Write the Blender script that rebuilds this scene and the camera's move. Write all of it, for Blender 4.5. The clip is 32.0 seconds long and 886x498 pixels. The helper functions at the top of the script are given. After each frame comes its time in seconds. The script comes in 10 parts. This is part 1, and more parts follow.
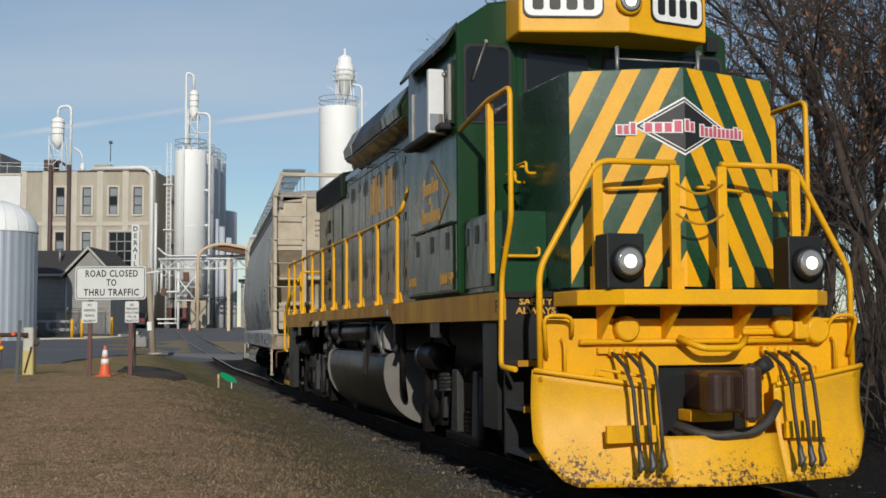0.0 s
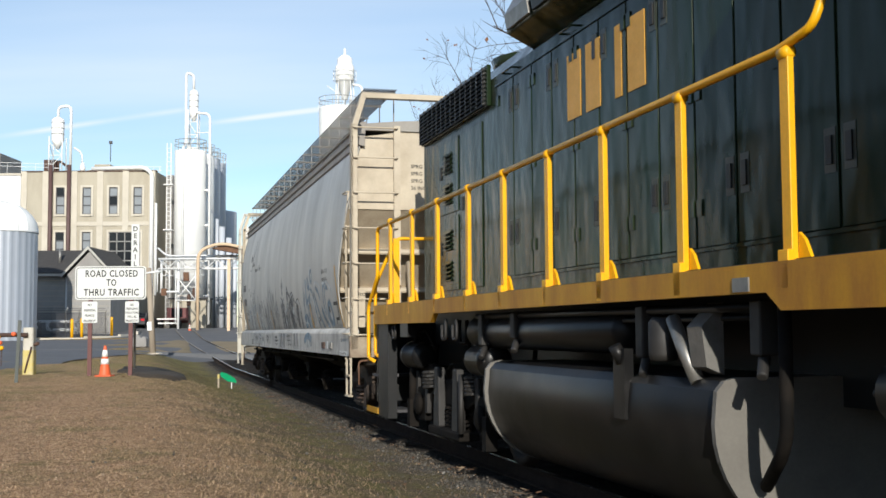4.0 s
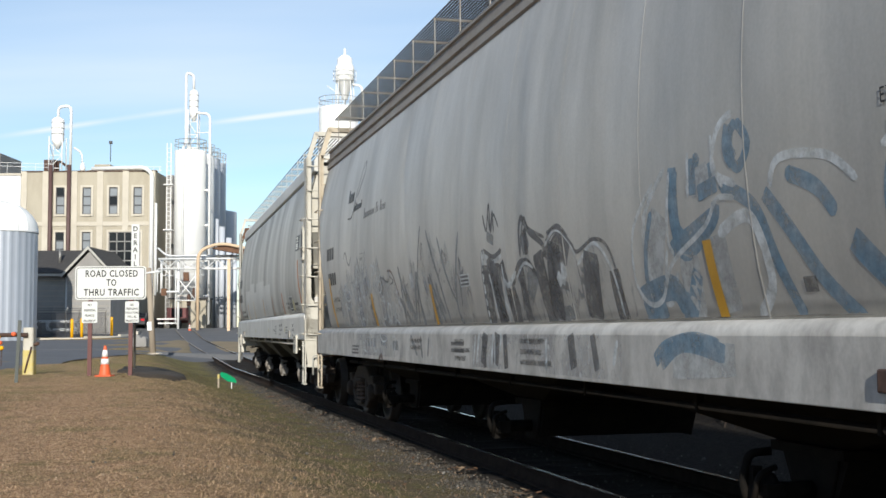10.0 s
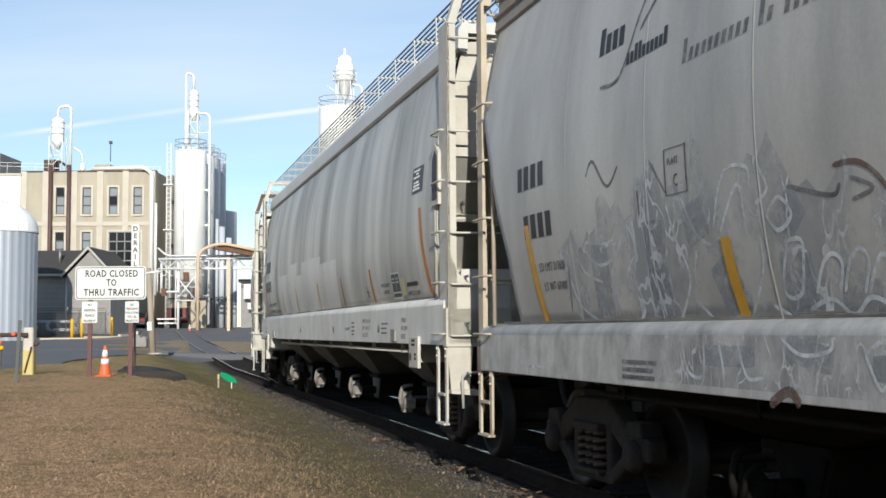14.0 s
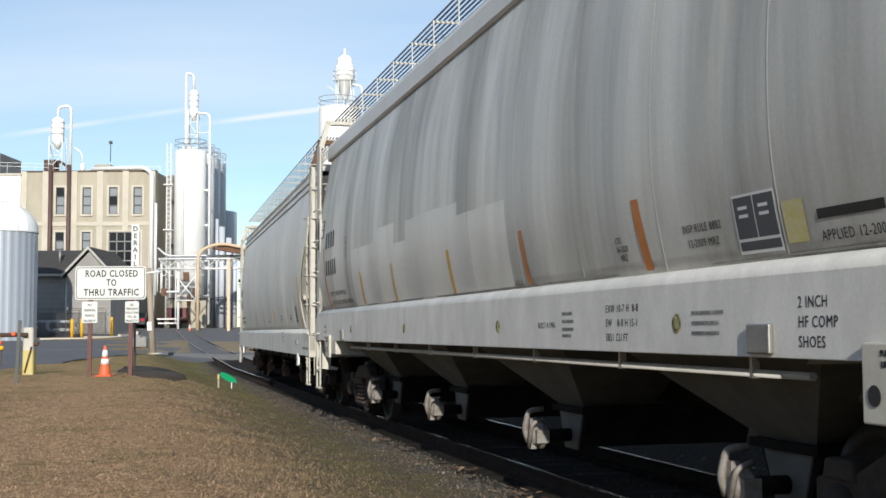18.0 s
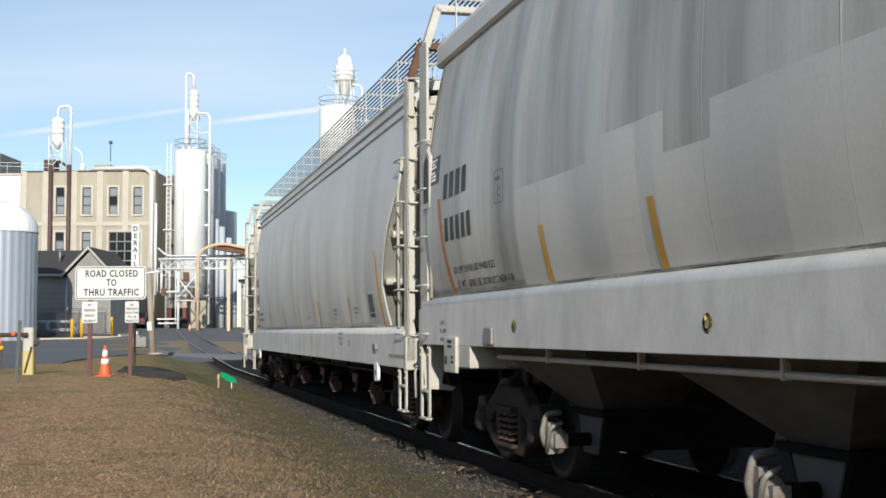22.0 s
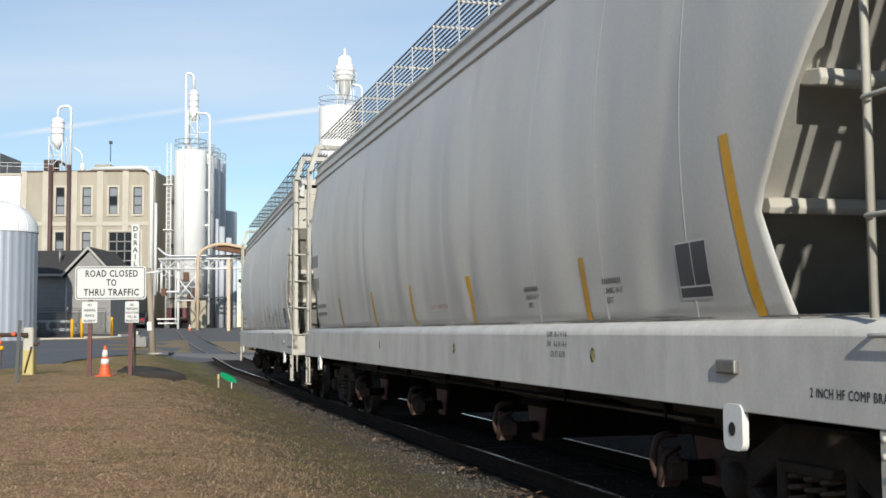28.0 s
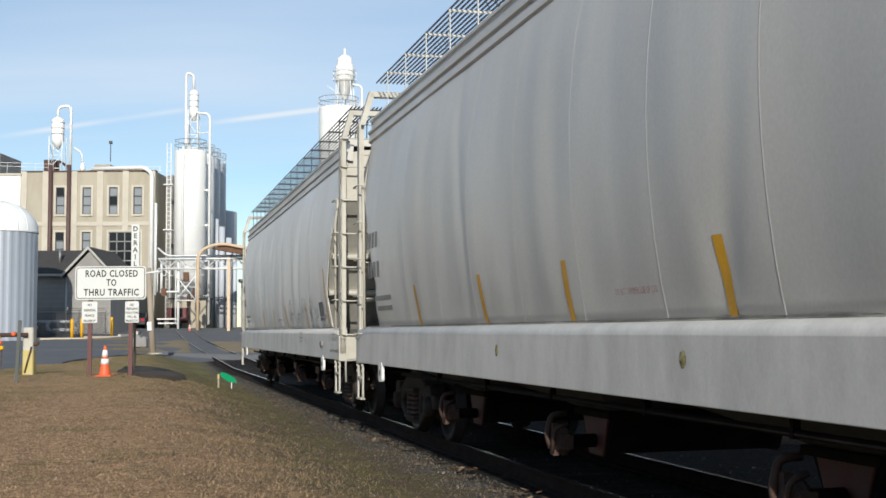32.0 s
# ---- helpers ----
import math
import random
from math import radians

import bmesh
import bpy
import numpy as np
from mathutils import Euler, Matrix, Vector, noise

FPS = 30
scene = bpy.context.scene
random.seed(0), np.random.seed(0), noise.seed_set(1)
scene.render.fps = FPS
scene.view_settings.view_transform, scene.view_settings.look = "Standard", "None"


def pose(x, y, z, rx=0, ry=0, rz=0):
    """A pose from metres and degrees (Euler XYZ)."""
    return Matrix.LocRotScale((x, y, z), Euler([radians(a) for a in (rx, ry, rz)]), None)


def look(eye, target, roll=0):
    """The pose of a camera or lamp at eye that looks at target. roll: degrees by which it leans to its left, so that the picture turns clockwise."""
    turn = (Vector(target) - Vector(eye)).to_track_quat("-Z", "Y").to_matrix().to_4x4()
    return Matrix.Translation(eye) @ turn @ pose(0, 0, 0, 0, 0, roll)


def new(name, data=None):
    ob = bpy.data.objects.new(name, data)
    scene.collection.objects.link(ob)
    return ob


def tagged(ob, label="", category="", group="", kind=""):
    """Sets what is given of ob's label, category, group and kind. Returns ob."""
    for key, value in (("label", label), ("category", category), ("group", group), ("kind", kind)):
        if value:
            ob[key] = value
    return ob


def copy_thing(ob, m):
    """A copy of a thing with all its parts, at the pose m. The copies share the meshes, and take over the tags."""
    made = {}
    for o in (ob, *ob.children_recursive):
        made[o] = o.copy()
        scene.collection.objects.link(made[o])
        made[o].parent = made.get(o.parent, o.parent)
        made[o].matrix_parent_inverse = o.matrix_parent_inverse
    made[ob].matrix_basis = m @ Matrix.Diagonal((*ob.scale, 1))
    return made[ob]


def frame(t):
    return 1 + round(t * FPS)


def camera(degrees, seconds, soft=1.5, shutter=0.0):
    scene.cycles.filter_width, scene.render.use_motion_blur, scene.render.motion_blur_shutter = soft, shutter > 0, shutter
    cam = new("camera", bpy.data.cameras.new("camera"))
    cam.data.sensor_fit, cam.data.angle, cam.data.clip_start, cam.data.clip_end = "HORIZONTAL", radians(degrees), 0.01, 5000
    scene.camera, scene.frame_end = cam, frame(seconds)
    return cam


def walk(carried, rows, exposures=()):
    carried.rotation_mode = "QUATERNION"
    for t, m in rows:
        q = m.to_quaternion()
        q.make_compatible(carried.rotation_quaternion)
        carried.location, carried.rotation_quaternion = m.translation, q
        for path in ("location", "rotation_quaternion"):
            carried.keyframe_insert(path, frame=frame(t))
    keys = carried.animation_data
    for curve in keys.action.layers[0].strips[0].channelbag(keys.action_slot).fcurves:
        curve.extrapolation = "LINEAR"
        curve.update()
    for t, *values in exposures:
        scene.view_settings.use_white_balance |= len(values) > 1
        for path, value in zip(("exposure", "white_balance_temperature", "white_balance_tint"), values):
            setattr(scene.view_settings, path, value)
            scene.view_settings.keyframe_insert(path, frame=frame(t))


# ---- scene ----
# ---- camera: on a tripod beside the track, it never moves ----
EYE_Z = 1.432
cam = camera(40.87, 32.0, soft=1.6)
CAM_POSE = Matrix.Translation((0, 0, EYE_Z)) @ pose(0, 0, 0, 90 + 3.945, 0, 0) @ pose(0, 0, 0, 0, 0, -0.335)
walk(cam, [(0.0, CAM_POSE), (32.0, CAM_POSE)], exposures=[(0.0, -0.27, 6300, 8), (1.0, 0.0, 6300, 8), (2.5, 0.42, 6300, 8), (3.5, 0.45, 6300, 8), (6.0, 0.45, 6300, 8), (10.0, 0.45, 6300, 8), (20.0, 0.38, 6300, 8), (32.0, 0.25, 6300, 8)])

# ---- world and sun ----
SUN_TO = Vector((0.05, -1.0, 0.0)).normalized()
SUN_ELEV = radians(21.5)
world = bpy.data.worlds.new("world")
scene.world = world
world.use_nodes = True
wn, wl = world.node_tree.nodes, world.node_tree.links
sky = wn.new("ShaderNodeTexSky")
sky.sky_type, sky.sun_disc = "NISHITA", False
sky.sun_elevation = SUN_ELEV
sky.sun_rotation = math.atan2(SUN_TO.x, SUN_TO.y)
sky.air_density, sky.dust_density, sky.ozone_density = 1.0, 0.1, 2.5
# thin high cloud and one old vapour trail over the blue
tcw = wn.new("ShaderNodeTexCoord")
sep = wn.new("ShaderNodeSeparateXYZ")
wl.new(tcw.outputs["Generated"], sep.inputs[0])
high = wn.new("ShaderNodeMath")
high.operation = "ADD"
high.inputs[1].default_value = 0.12
wl.new(sep.outputs[2], high.inputs[0])
flat = wn.new("ShaderNodeVectorMath")
flat.operation = "DIVIDE"
wl.new(tcw.outputs["Generated"], flat.inputs[0])
wl.new(high.outputs[0], flat.inputs[1])
shift = wn.new("ShaderNodeMapping")
shift.inputs["Scale"].default_value, shift.inputs["Rotation"].default_value = (0.35, 1.1, 1.0), (0, 0, 0.25)
wl.new(flat.outputs[0], shift.inputs["Vector"])
cloud = wn.new("ShaderNodeTexNoise")
cloud.inputs["Scale"].default_value, cloud.inputs["Detail"].default_value, cloud.inputs["Roughness"].default_value = 0.9, 5, 0.5
wl.new(shift.outputs[0], cloud.inputs["Vector"])
veil = wn.new("ShaderNodeMapRange")
veil.inputs["From Min"].default_value, veil.inputs["From Max"].default_value = 0.42, 0.82
veil.inputs["To Min"].default_value, veil.inputs["To Max"].default_value = 0.03, 0.65
wl.new(cloud.outputs["Fac"], veil.inputs["Value"])
broken = wn.new("ShaderNodeTexNoise")
broken.inputs["Scale"].default_value, broken.inputs["Detail"].default_value = 9.0, 4
wl.new(tcw.outputs["Generated"], broken.inputs["Vector"])
gaps = wn.new("ShaderNodeMapRange")
gaps.inputs["From Min"].default_value, gaps.inputs["From Max"].default_value = 0.36, 0.6
gaps.inputs["To Min"].default_value, gaps.inputs["To Max"].default_value = 0.3, 1.0
wl.new(broken.outputs["Fac"], gaps.inputs["Value"])


def vapour(normal, start, stop, strength):
    """One stretch of vapour trail on a great circle, between two values of the direction's x."""
    trail = wn.new("ShaderNodeVectorMath")
    trail.operation = "DOT_PRODUCT"
    trail.inputs[1].default_value = normal
    wl.new(tcw.outputs["Generated"], trail.inputs[0])
    away = wn.new("ShaderNodeMath")
    away.operation = "ABSOLUTE"
    wl.new(trail.outputs["Value"], away.inputs[0])
    out = gaps.outputs[0]
    for sock, a0, a1, b0, b1 in ((away.outputs[0], 0.0, 0.0030, strength, 0.0), (sep.outputs[0], start, start + 0.05, 0.0, 1.0), (sep.outputs[0], stop - 0.012, stop, 1.0, 0.0)):
        band = wn.new("ShaderNodeMapRange")
        band.inputs["From Min"].default_value, band.inputs["From Max"].default_value = a0, a1
        band.inputs["To Min"].default_value, band.inputs["To Max"].default_value = b0, b1
        wl.new(sock, band.inputs["Value"])
        mul = wn.new("ShaderNodeMath")
        mul.operation = "MULTIPLY"
        wl.new(out, mul.inputs[0])
        wl.new(band.outputs[0], mul.inputs[1])
        out = mul.outputs[0]
    return out


worn_trail = wn.new("ShaderNodeMath")
worn_trail.operation = "ADD"
wl.new(vapour((0.13715, 0.21289, -0.96740), -0.36, -0.205, 0.9), worn_trail.inputs[0])
wl.new(vapour((0.11660, 0.19571, -0.97370), -0.205, -0.06, 0.9), worn_trail.inputs[1])
both = wn.new("ShaderNodeMath")
both.operation, both.use_clamp = "ADD", True
wl.new(veil.outputs[0], both.inputs[0])
wl.new(worn_trail.outputs[0], both.inputs[1])
skymix = wn.new("ShaderNodeMix")
skymix.data_type = "RGBA"
wl.new(both.outputs[0], skymix.inputs["Factor"])
wl.new(sky.outputs[0], skymix.inputs["A"])
skymix.inputs["B"].default_value = (6.6, 7.1, 7.7, 1)
wl.new(skymix.outputs["Result"], wn["Background"].inputs[0])
wn["Background"].inputs[1].default_value = 0.10
sun = new("sun", bpy.data.lights.new("sun", "SUN"))
sun.data.energy, sun.data.angle, sun.data.color = 3.75, radians(0.55), (1.0, 0.925, 0.82)
sun.matrix_world = look(SUN_TO * 50 * math.cos(SUN_ELEV) + Vector((0, 0, 50 * math.sin(SUN_ELEV))), (0, 0, 0))

# ---- the line of the track, and the lie of the land ----
TRACK_X, TRACK_TURN = 5.0365, 14.80
TX, TY = -math.sin(radians(TRACK_TURN)), math.cos(radians(TRACK_TURN))
NX, NY = -TY, TX


def on_track(u, v=0.0):
    """World x, y of a point u metres along the track, v metres to the camera's side of its centre line."""
    return TRACK_X + u * TX + v * NX, u * TY + v * NY


def interp(x, xs, ys):
    return float(np.interp(x, xs, ys))


def smooth(a, b, x):
    t = min(max((x - a) / (b - a), 0), 1)
    return t * t * (3 - 2 * t)


def track_z(u):
    return interp(u, (-60, 50, 75, 95, 116, 400), (0, 0, 0.45, 0.9, 1.9, 3.0))


def land_z(x, y):
    u, v = (x - TRACK_X) * TX + y * TY, (x - TRACK_X) * NX + y * NY
    g = interp(y, (-60, 0, 10, 26, 45, 60, 94, 105, 116, 160, 400), (0.0, 0.05, 0.2, 0.47, 0.5, 0.55, 0.9, 1.4, 2.0, 2.1, 3.0))
    t = track_z(u) - 0.176
    k = smooth(1.7, 4.5, v) if v >= 0 else smooth(3, 8, -v)
    return t + (g - t) * k


# ---- building blocks ----
def bmnew():
    return bmesh.new()


def box(bm, x0, x1, y0, y1, z0, z1, m=None):
    vs = [bm.verts.new((x, y, z)) for x in (x0, x1) for y in (y0, y1) for z in (z0, z1)]
    for f in ((0, 1, 3, 2), (4, 6, 7, 5), (0, 4, 5, 1), (2, 3, 7, 6), (0, 2, 6, 4), (1, 5, 7, 3)):
        bm.faces.new([vs[i] for i in f])
    if m is not None:
        bmesh.ops.transform(bm, matrix=m, verts=vs)
    return vs


def prism(bm, pts, axis, a0, a1, m=None):
    """Extrude an outline along an axis; the outline's coordinates are the other two axes, in order."""
    def at(p, a):
        c = list(p)
        c.insert("xyz".index(axis), a)
        return c
    v0, v1 = [bm.verts.new(at(p, a0)) for p in pts], [bm.verts.new(at(p, a1)) for p in pts]
    k = len(pts)
    fs = [bm.faces.new(v0[::-1]), bm.faces.new(v1)] + [bm.faces.new((v0[i], v0[(i + 1) % k], v1[(i + 1) % k], v1[i])) for i in range(k)]
    bmesh.ops.recalc_face_normals(bm, faces=fs)
    if m is not None:
        bmesh.ops.transform(bm, matrix=m, verts=v0 + v1)
    return v0 + v1


def tube(bm, pts, r, n=8, closed=False, cap=True):
    """A round bar along a line of points."""
    pts = [Vector(p) for p in pts]
    rings, k = [], len(pts)
    up = Vector((0.013, 0.027, 1)).normalized()
    last = None
    for i, p in enumerate(pts):
        a = pts[i] - pts[i - 1] if i or closed else pts[1] - pts[0]
        b = pts[(i + 1) % k] - pts[i] if i < k - 1 or closed else a
        d = (a.normalized() + b.normalized())
        d = d.normalized() if d.length > 1e-6 else a.normalized()
        if last is None:
            s = d.cross(up)
            if s.length < 0.1:
                s = d.cross(Vector((1, 0, 0)))
        else:
            s = last - d * last.dot(d)
        s.normalize()
        last = s
        t = d.cross(s)
        rr = r[i] if isinstance(r, (list, tuple)) else r
        rings.append([bm.verts.new(p + (s * math.cos(q) + t * math.sin(q)) * rr) for q in (2 * math.pi * j / n for j in range(n))])
    for i in range(k if closed else k - 1):
        A, B = rings[i], rings[(i + 1) % k]
        for j in range(n):
            f = bm.faces.new((A[j], A[(j + 1) % n], B[(j + 1) % n], B[j]))
            f.smooth = n > 5
    if cap and not closed:
        bm.faces.new(rings[0][::-1])
        bm.faces.new(rings[-1])


def arc(p0, p1, p2, n=6):
    """Points of a rounded corner from p0 to p2 with p1 as its corner."""
    p0, p1, p2 = Vector(p0), Vector(p1), Vector(p2)
    return [p0 * (1 - t) ** 2 + p1 * 2 * t * (1 - t) + p2 * t * t for t in (i / n for i in range(n + 1))]


def bend(pts, r=0.08, n=4):
    """A polyline with its corners rounded."""
    pts = [Vector(p) for p in pts]
    out = [pts[0]]
    for a, b, c in zip(pts, pts[1:], pts[2:]):
        k = min(r, (a - b).length * 0.45, (c - b).length * 0.45)
        out += arc(b + (a - b).normalized() * k, b, b + (c - b).normalized() * k, n)
    return out + [pts[-1]]


def lathe(bm, prof, n=24, m=None, a0=0.0, a1=360.0):
    """Turn a profile of (radius, height) round z."""
    full = a1 - a0 > 359.9
    cols = n if full else n + 1
    rings = []
    for r, z in prof:
        rings.append([bm.verts.new((r * math.cos(q), r * math.sin(q), z)) for q in (radians(a0 + (a1 - a0) * j / n) for j in range(cols))])
    for A, B in zip(rings, rings[1:]):
        for j in range(n):
            f = bm.faces.new((A[j], A[(j + 1) % cols], B[(j + 1) % cols], B[j]))
            f.smooth = True
    if full:
        bm.faces.new(rings[0][::-1])
        bm.faces.new(rings[-1])
    if m is not None:
        bmesh.ops.transform(bm, matrix=m, verts=[v for r in rings for v in r])


X90 = Matrix.Rotation(radians(90), 4, "Y")
Y90 = Matrix.Rotation(radians(-90), 4, "X")


def mesh_of(name, bm, mat):
    me = bpy.data.meshes.new(name)
    bm.to_mesh(me)
    bm.free()
    for k in (mat if isinstance(mat, (list, tuple)) else [mat]):
        me.materials.append(k)
    return me


def part(name, bm, mat, parent, label="", bevel=0.0):
    ob = new(name, mesh_of(name, bm, mat))
    ob.parent = parent
    if label:
        ob["label"] = label
    if bevel:
        k = ob.modifiers.new("edge", "BEVEL")
        k.width, k.segments, k.limit_method, k.angle_limit = bevel, 2, "ANGLE", radians(40)
    return ob


def pieces(name, bm, mat, parent, label="", bevel=0.0):
    """Every loose piece of a bmesh as a part of its own."""
    bm.verts.ensure_lookup_table()
    seen = set()
    for v in bm.verts:
        if v in seen:
            continue
        todo, mine = [v], []
        seen.add(v)
        while todo:
            p = todo.pop()
            mine.append(p)
            for e in p.link_edges:
                q = e.other_vert(p)
                if q not in seen:
                    seen.add(q)
                    todo.append(q)
        one, at = bmesh.new(), {}
        for p in mine:
            at[p] = one.verts.new(p.co)
        for f in {f for p in mine for f in p.link_faces}:
            one.faces.new([at[p] for p in f.verts]).smooth = f.smooth
        part(name, one, mat, parent, label, bevel)
    bm.free()


def share(name, me, m, parent):
    """One more object on a mesh that others use too."""
    ob = new(name, me)
    ob.parent = parent
    ob.matrix_basis = m
    return ob


def thing(name, m, label, category, group=""):
    ob = new(name)
    ob.empty_display_size = 0.2
    ob.matrix_basis = m
    return tagged(ob, label, category, group)


def single(name, bm, mat, label, category, group="", kind="", bevel=0.0, m=None):
    ob = part(name, bm, mat, None, "", bevel)
    if m is not None:
        ob.matrix_basis = m
    return tagged(ob, label, category, group, kind)


def letters(string, height, align="LEFT", space=1.0, squeeze=1.0, thick=0.0015, bold=0.03):
    """A bmesh of lettering in the x, y plane, capitals of the given height."""
    cu = bpy.data.curves.new("lettering", "FONT")
    cu.body, cu.size, cu.align_x, cu.space_character, cu.extrude = string, height / 0.72, align, space, thick
    cu.resolution_u = 2
    cu.offset = bold * height * 0.5
    ob = bpy.data.objects.new("lettering", cu)
    me = bpy.data.meshes.new_from_object(ob)
    bpy.data.objects.remove(ob)
    bpy.data.curves.remove(cu)
    bm = bmesh.new()
    bm.from_mesh(me)
    bpy.data.meshes.remove(me)
    if squeeze != 1.0:
        bmesh.ops.scale(bm, vec=(squeeze, 1, 1), verts=bm.verts)
    return bm

# ---- materials ----
def tree(name):
    m = bpy.data.materials.new(name)
    m.use_nodes = True
    return m, m.node_tree.nodes, m.node_tree.links, m.node_tree.nodes["Principled BSDF"]


def ramp(n, stops):
    r = n.new("ShaderNodeValToRGB")
    while len(r.color_ramp.elements) < len(stops):
        r.color_ramp.elements.new(0.5)
    for e, (p, c) in zip(r.color_ramp.elements, stops):
        e.position, e.color = p, (*c, 1)
    return r


def surf(name, color, rough=0.6, metal=0.0, dirt=None, amount=0.4, scale=1.5, grain=40.0, bump=0.04,
         stretch=(1, 1, 1), spec=0.5, vary=0.0, speck=0.06):
    """A painted, weathered or raw surface: base colour with stains at one scale and grain at another."""
    m, n, l, b = tree(name)
    dirt = dirt or tuple(c * 0.55 for c in color)
    tc = n.new("ShaderNodeTexCoord")
    mp = n.new("ShaderNodeMapping")
    mp.inputs["Scale"].default_value = stretch
    l.new(tc.outputs["Object"], mp.inputs["Vector"])
    big = n.new("ShaderNodeTexNoise")
    big.inputs["Scale"].default_value, big.inputs["Detail"].default_value, big.inputs["Roughness"].default_value = scale, 8, 0.65
    fine = n.new("ShaderNodeTexNoise")
    fine.inputs["Scale"].default_value, fine.inputs["Detail"].default_value = grain, 4
    l.new(mp.outputs[0], big.inputs["Vector"])
    l.new(tc.outputs["Object"], fine.inputs["Vector"])
    r = ramp(n, [(0.38, (0, 0, 0)), (0.72, (1, 1, 1))])
    l.new(big.outputs["Fac"], r.inputs[0])
    mul = n.new("ShaderNodeMath")
    mul.operation = "MULTIPLY"
    mul.inputs[1].default_value = amount
    l.new(r.outputs[0], mul.inputs[0])
    mix = n.new("ShaderNodeMix")
    mix.data_type = "RGBA"
    mix.inputs["A"].default_value, mix.inputs["B"].default_value = (*color, 1), (*dirt, 1)
    l.new(mul.outputs[0], mix.inputs["Factor"])
    g2 = ramp(n, [(0.3, (1 - speck, 1 - speck, 1 - speck)), (0.7, (1 + speck * 0.6,) * 3)])
    l.new(fine.outputs["Fac"], g2.inputs[0])
    fin = n.new("ShaderNodeMix")
    fin.data_type, fin.blend_type = "RGBA", "MULTIPLY"
    fin.inputs["Factor"].default_value = 1.0
    l.new(mix.outputs["Result"], fin.inputs["A"])
    l.new(g2.outputs[0], fin.inputs["B"])
    out = fin.outputs["Result"]
    if vary:
        info = n.new("ShaderNodeObjectInfo")
        hsv = n.new("ShaderNodeHueSaturation")
        vr = n.new("ShaderNodeMapRange")
        vr.inputs["To Min"].default_value, vr.inputs["To Max"].default_value = 1 - vary, 1 + vary
        l.new(info.outputs["Random"], vr.inputs["Value"])
        l.new(vr.outputs[0], hsv.inputs["Value"])
        l.new(out, hsv.inputs["Color"])
        out = hsv.outputs[0]
    l.new(out, b.inputs["Base Color"])
    rr = n.new("ShaderNodeMapRange")
    rr.inputs["To Min"].default_value, rr.inputs["To Max"].default_value = max(rough - 0.12, 0.03), min(rough + 0.15, 1)
    l.new(big.outputs["Fac"], rr.inputs["Value"])
    l.new(rr.outputs[0], b.inputs["Roughness"])
    b.inputs["Metallic"].default_value = metal
    b.inputs["Specular IOR Level"].default_value = spec
    bp = n.new("ShaderNodeBump")
    bp.inputs["Strength"].default_value, bp.inputs["Distance"].default_value = bump, 0.01
    l.new(fine.outputs["Fac"], bp.inputs["Height"])
    l.new(bp.outputs[0], b.inputs["Normal"])
    return m


def buckled(mat, scale, depth, stretch=(1, 1, 1)):
    """Add the slow waves of thin sheet metal to a material's relief."""
    n, l = mat.node_tree.nodes, mat.node_tree.links
    b = n["Principled BSDF"]
    tc, mp, nz, bp = n.new("ShaderNodeTexCoord"), n.new("ShaderNodeMapping"), n.new("ShaderNodeTexNoise"), n.new("ShaderNodeBump")
    mp.inputs["Scale"].default_value = stretch
    nz.inputs["Scale"].default_value, nz.inputs["Detail"].default_value, nz.inputs["Roughness"].default_value = scale, 2, 0.5
    l.new(tc.outputs["Object"], mp.inputs["Vector"])
    l.new(mp.outputs[0], nz.inputs["Vector"])
    bp.inputs["Strength"].default_value, bp.inputs["Distance"].default_value = 1.0, depth
    l.new(nz.outputs["Fac"], bp.inputs["Height"])
    l.new(b.inputs["Normal"].links[0].from_socket, bp.inputs["Normal"])
    l.new(bp.outputs[0], b.inputs["Normal"])


def glow(name, color, strength):
    m, n, l, b = tree(name)
    b.inputs["Base Color"].default_value = (*color, 1)
    b.inputs["Emission Color"].default_value = (*color, 1)
    b.inputs["Emission Strength"].default_value = strength
    return m


STREAK = (1.0, 1.0, 0.12)
M_YELLOW = surf("yellow_paint", (0.86, 0.43, 0.004), 0.4, dirt=(0.5, 0.24, 0.02), amount=0.35, scale=2.2, spec=0.3)
M_YELLOW_D = surf("yellow_paint_worn", (0.54, 0.28, 0.010), 0.5, dirt=(0.27, 0.10, 0.02), amount=0.85, scale=2.6, stretch=(1, 1, 0.3), spec=0.3)
# side copy of the green, darkened for the side turned from the sun
M_GREEN_D = surf("green_paint_shaded_side", (0.010, 0.024, 0.009), 0.2, dirt=(0.034, 0.036, 0.021), amount=0.7, scale=2.2, stretch=(1, 1, 0.3), bump=0.02, spec=0.14)
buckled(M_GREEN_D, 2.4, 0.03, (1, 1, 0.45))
M_BLACK = surf("black_paint", (0.008, 0.009, 0.010), 0.45, dirt=(0.025, 0.023, 0.021), amount=0.4, spec=0.35)
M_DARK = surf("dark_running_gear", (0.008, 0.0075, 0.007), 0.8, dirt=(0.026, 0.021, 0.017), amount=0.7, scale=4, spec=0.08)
M_TANK = surf("grey_black_tank_paint", (0.009, 0.009, 0.0095), 0.34, dirt=(0.028, 0.026, 0.023), amount=0.5, scale=2, spec=0.22)
M_RUST = surf("rusted_steel", (0.17, 0.085, 0.045), 0.85, dirt=(0.07, 0.045, 0.035), amount=0.8, scale=5, bump=0.4, speck=0.2)
M_RUSTY = surf("brown_rust", (0.10, 0.055, 0.04), 0.8, dirt=(0.03, 0.025, 0.022), amount=0.7, scale=6, bump=0.4, speck=0.2)
M_CHAIN = surf("dull_steel", (0.30, 0.29, 0.27), 0.45, 0.7, amount=0.5, scale=8)
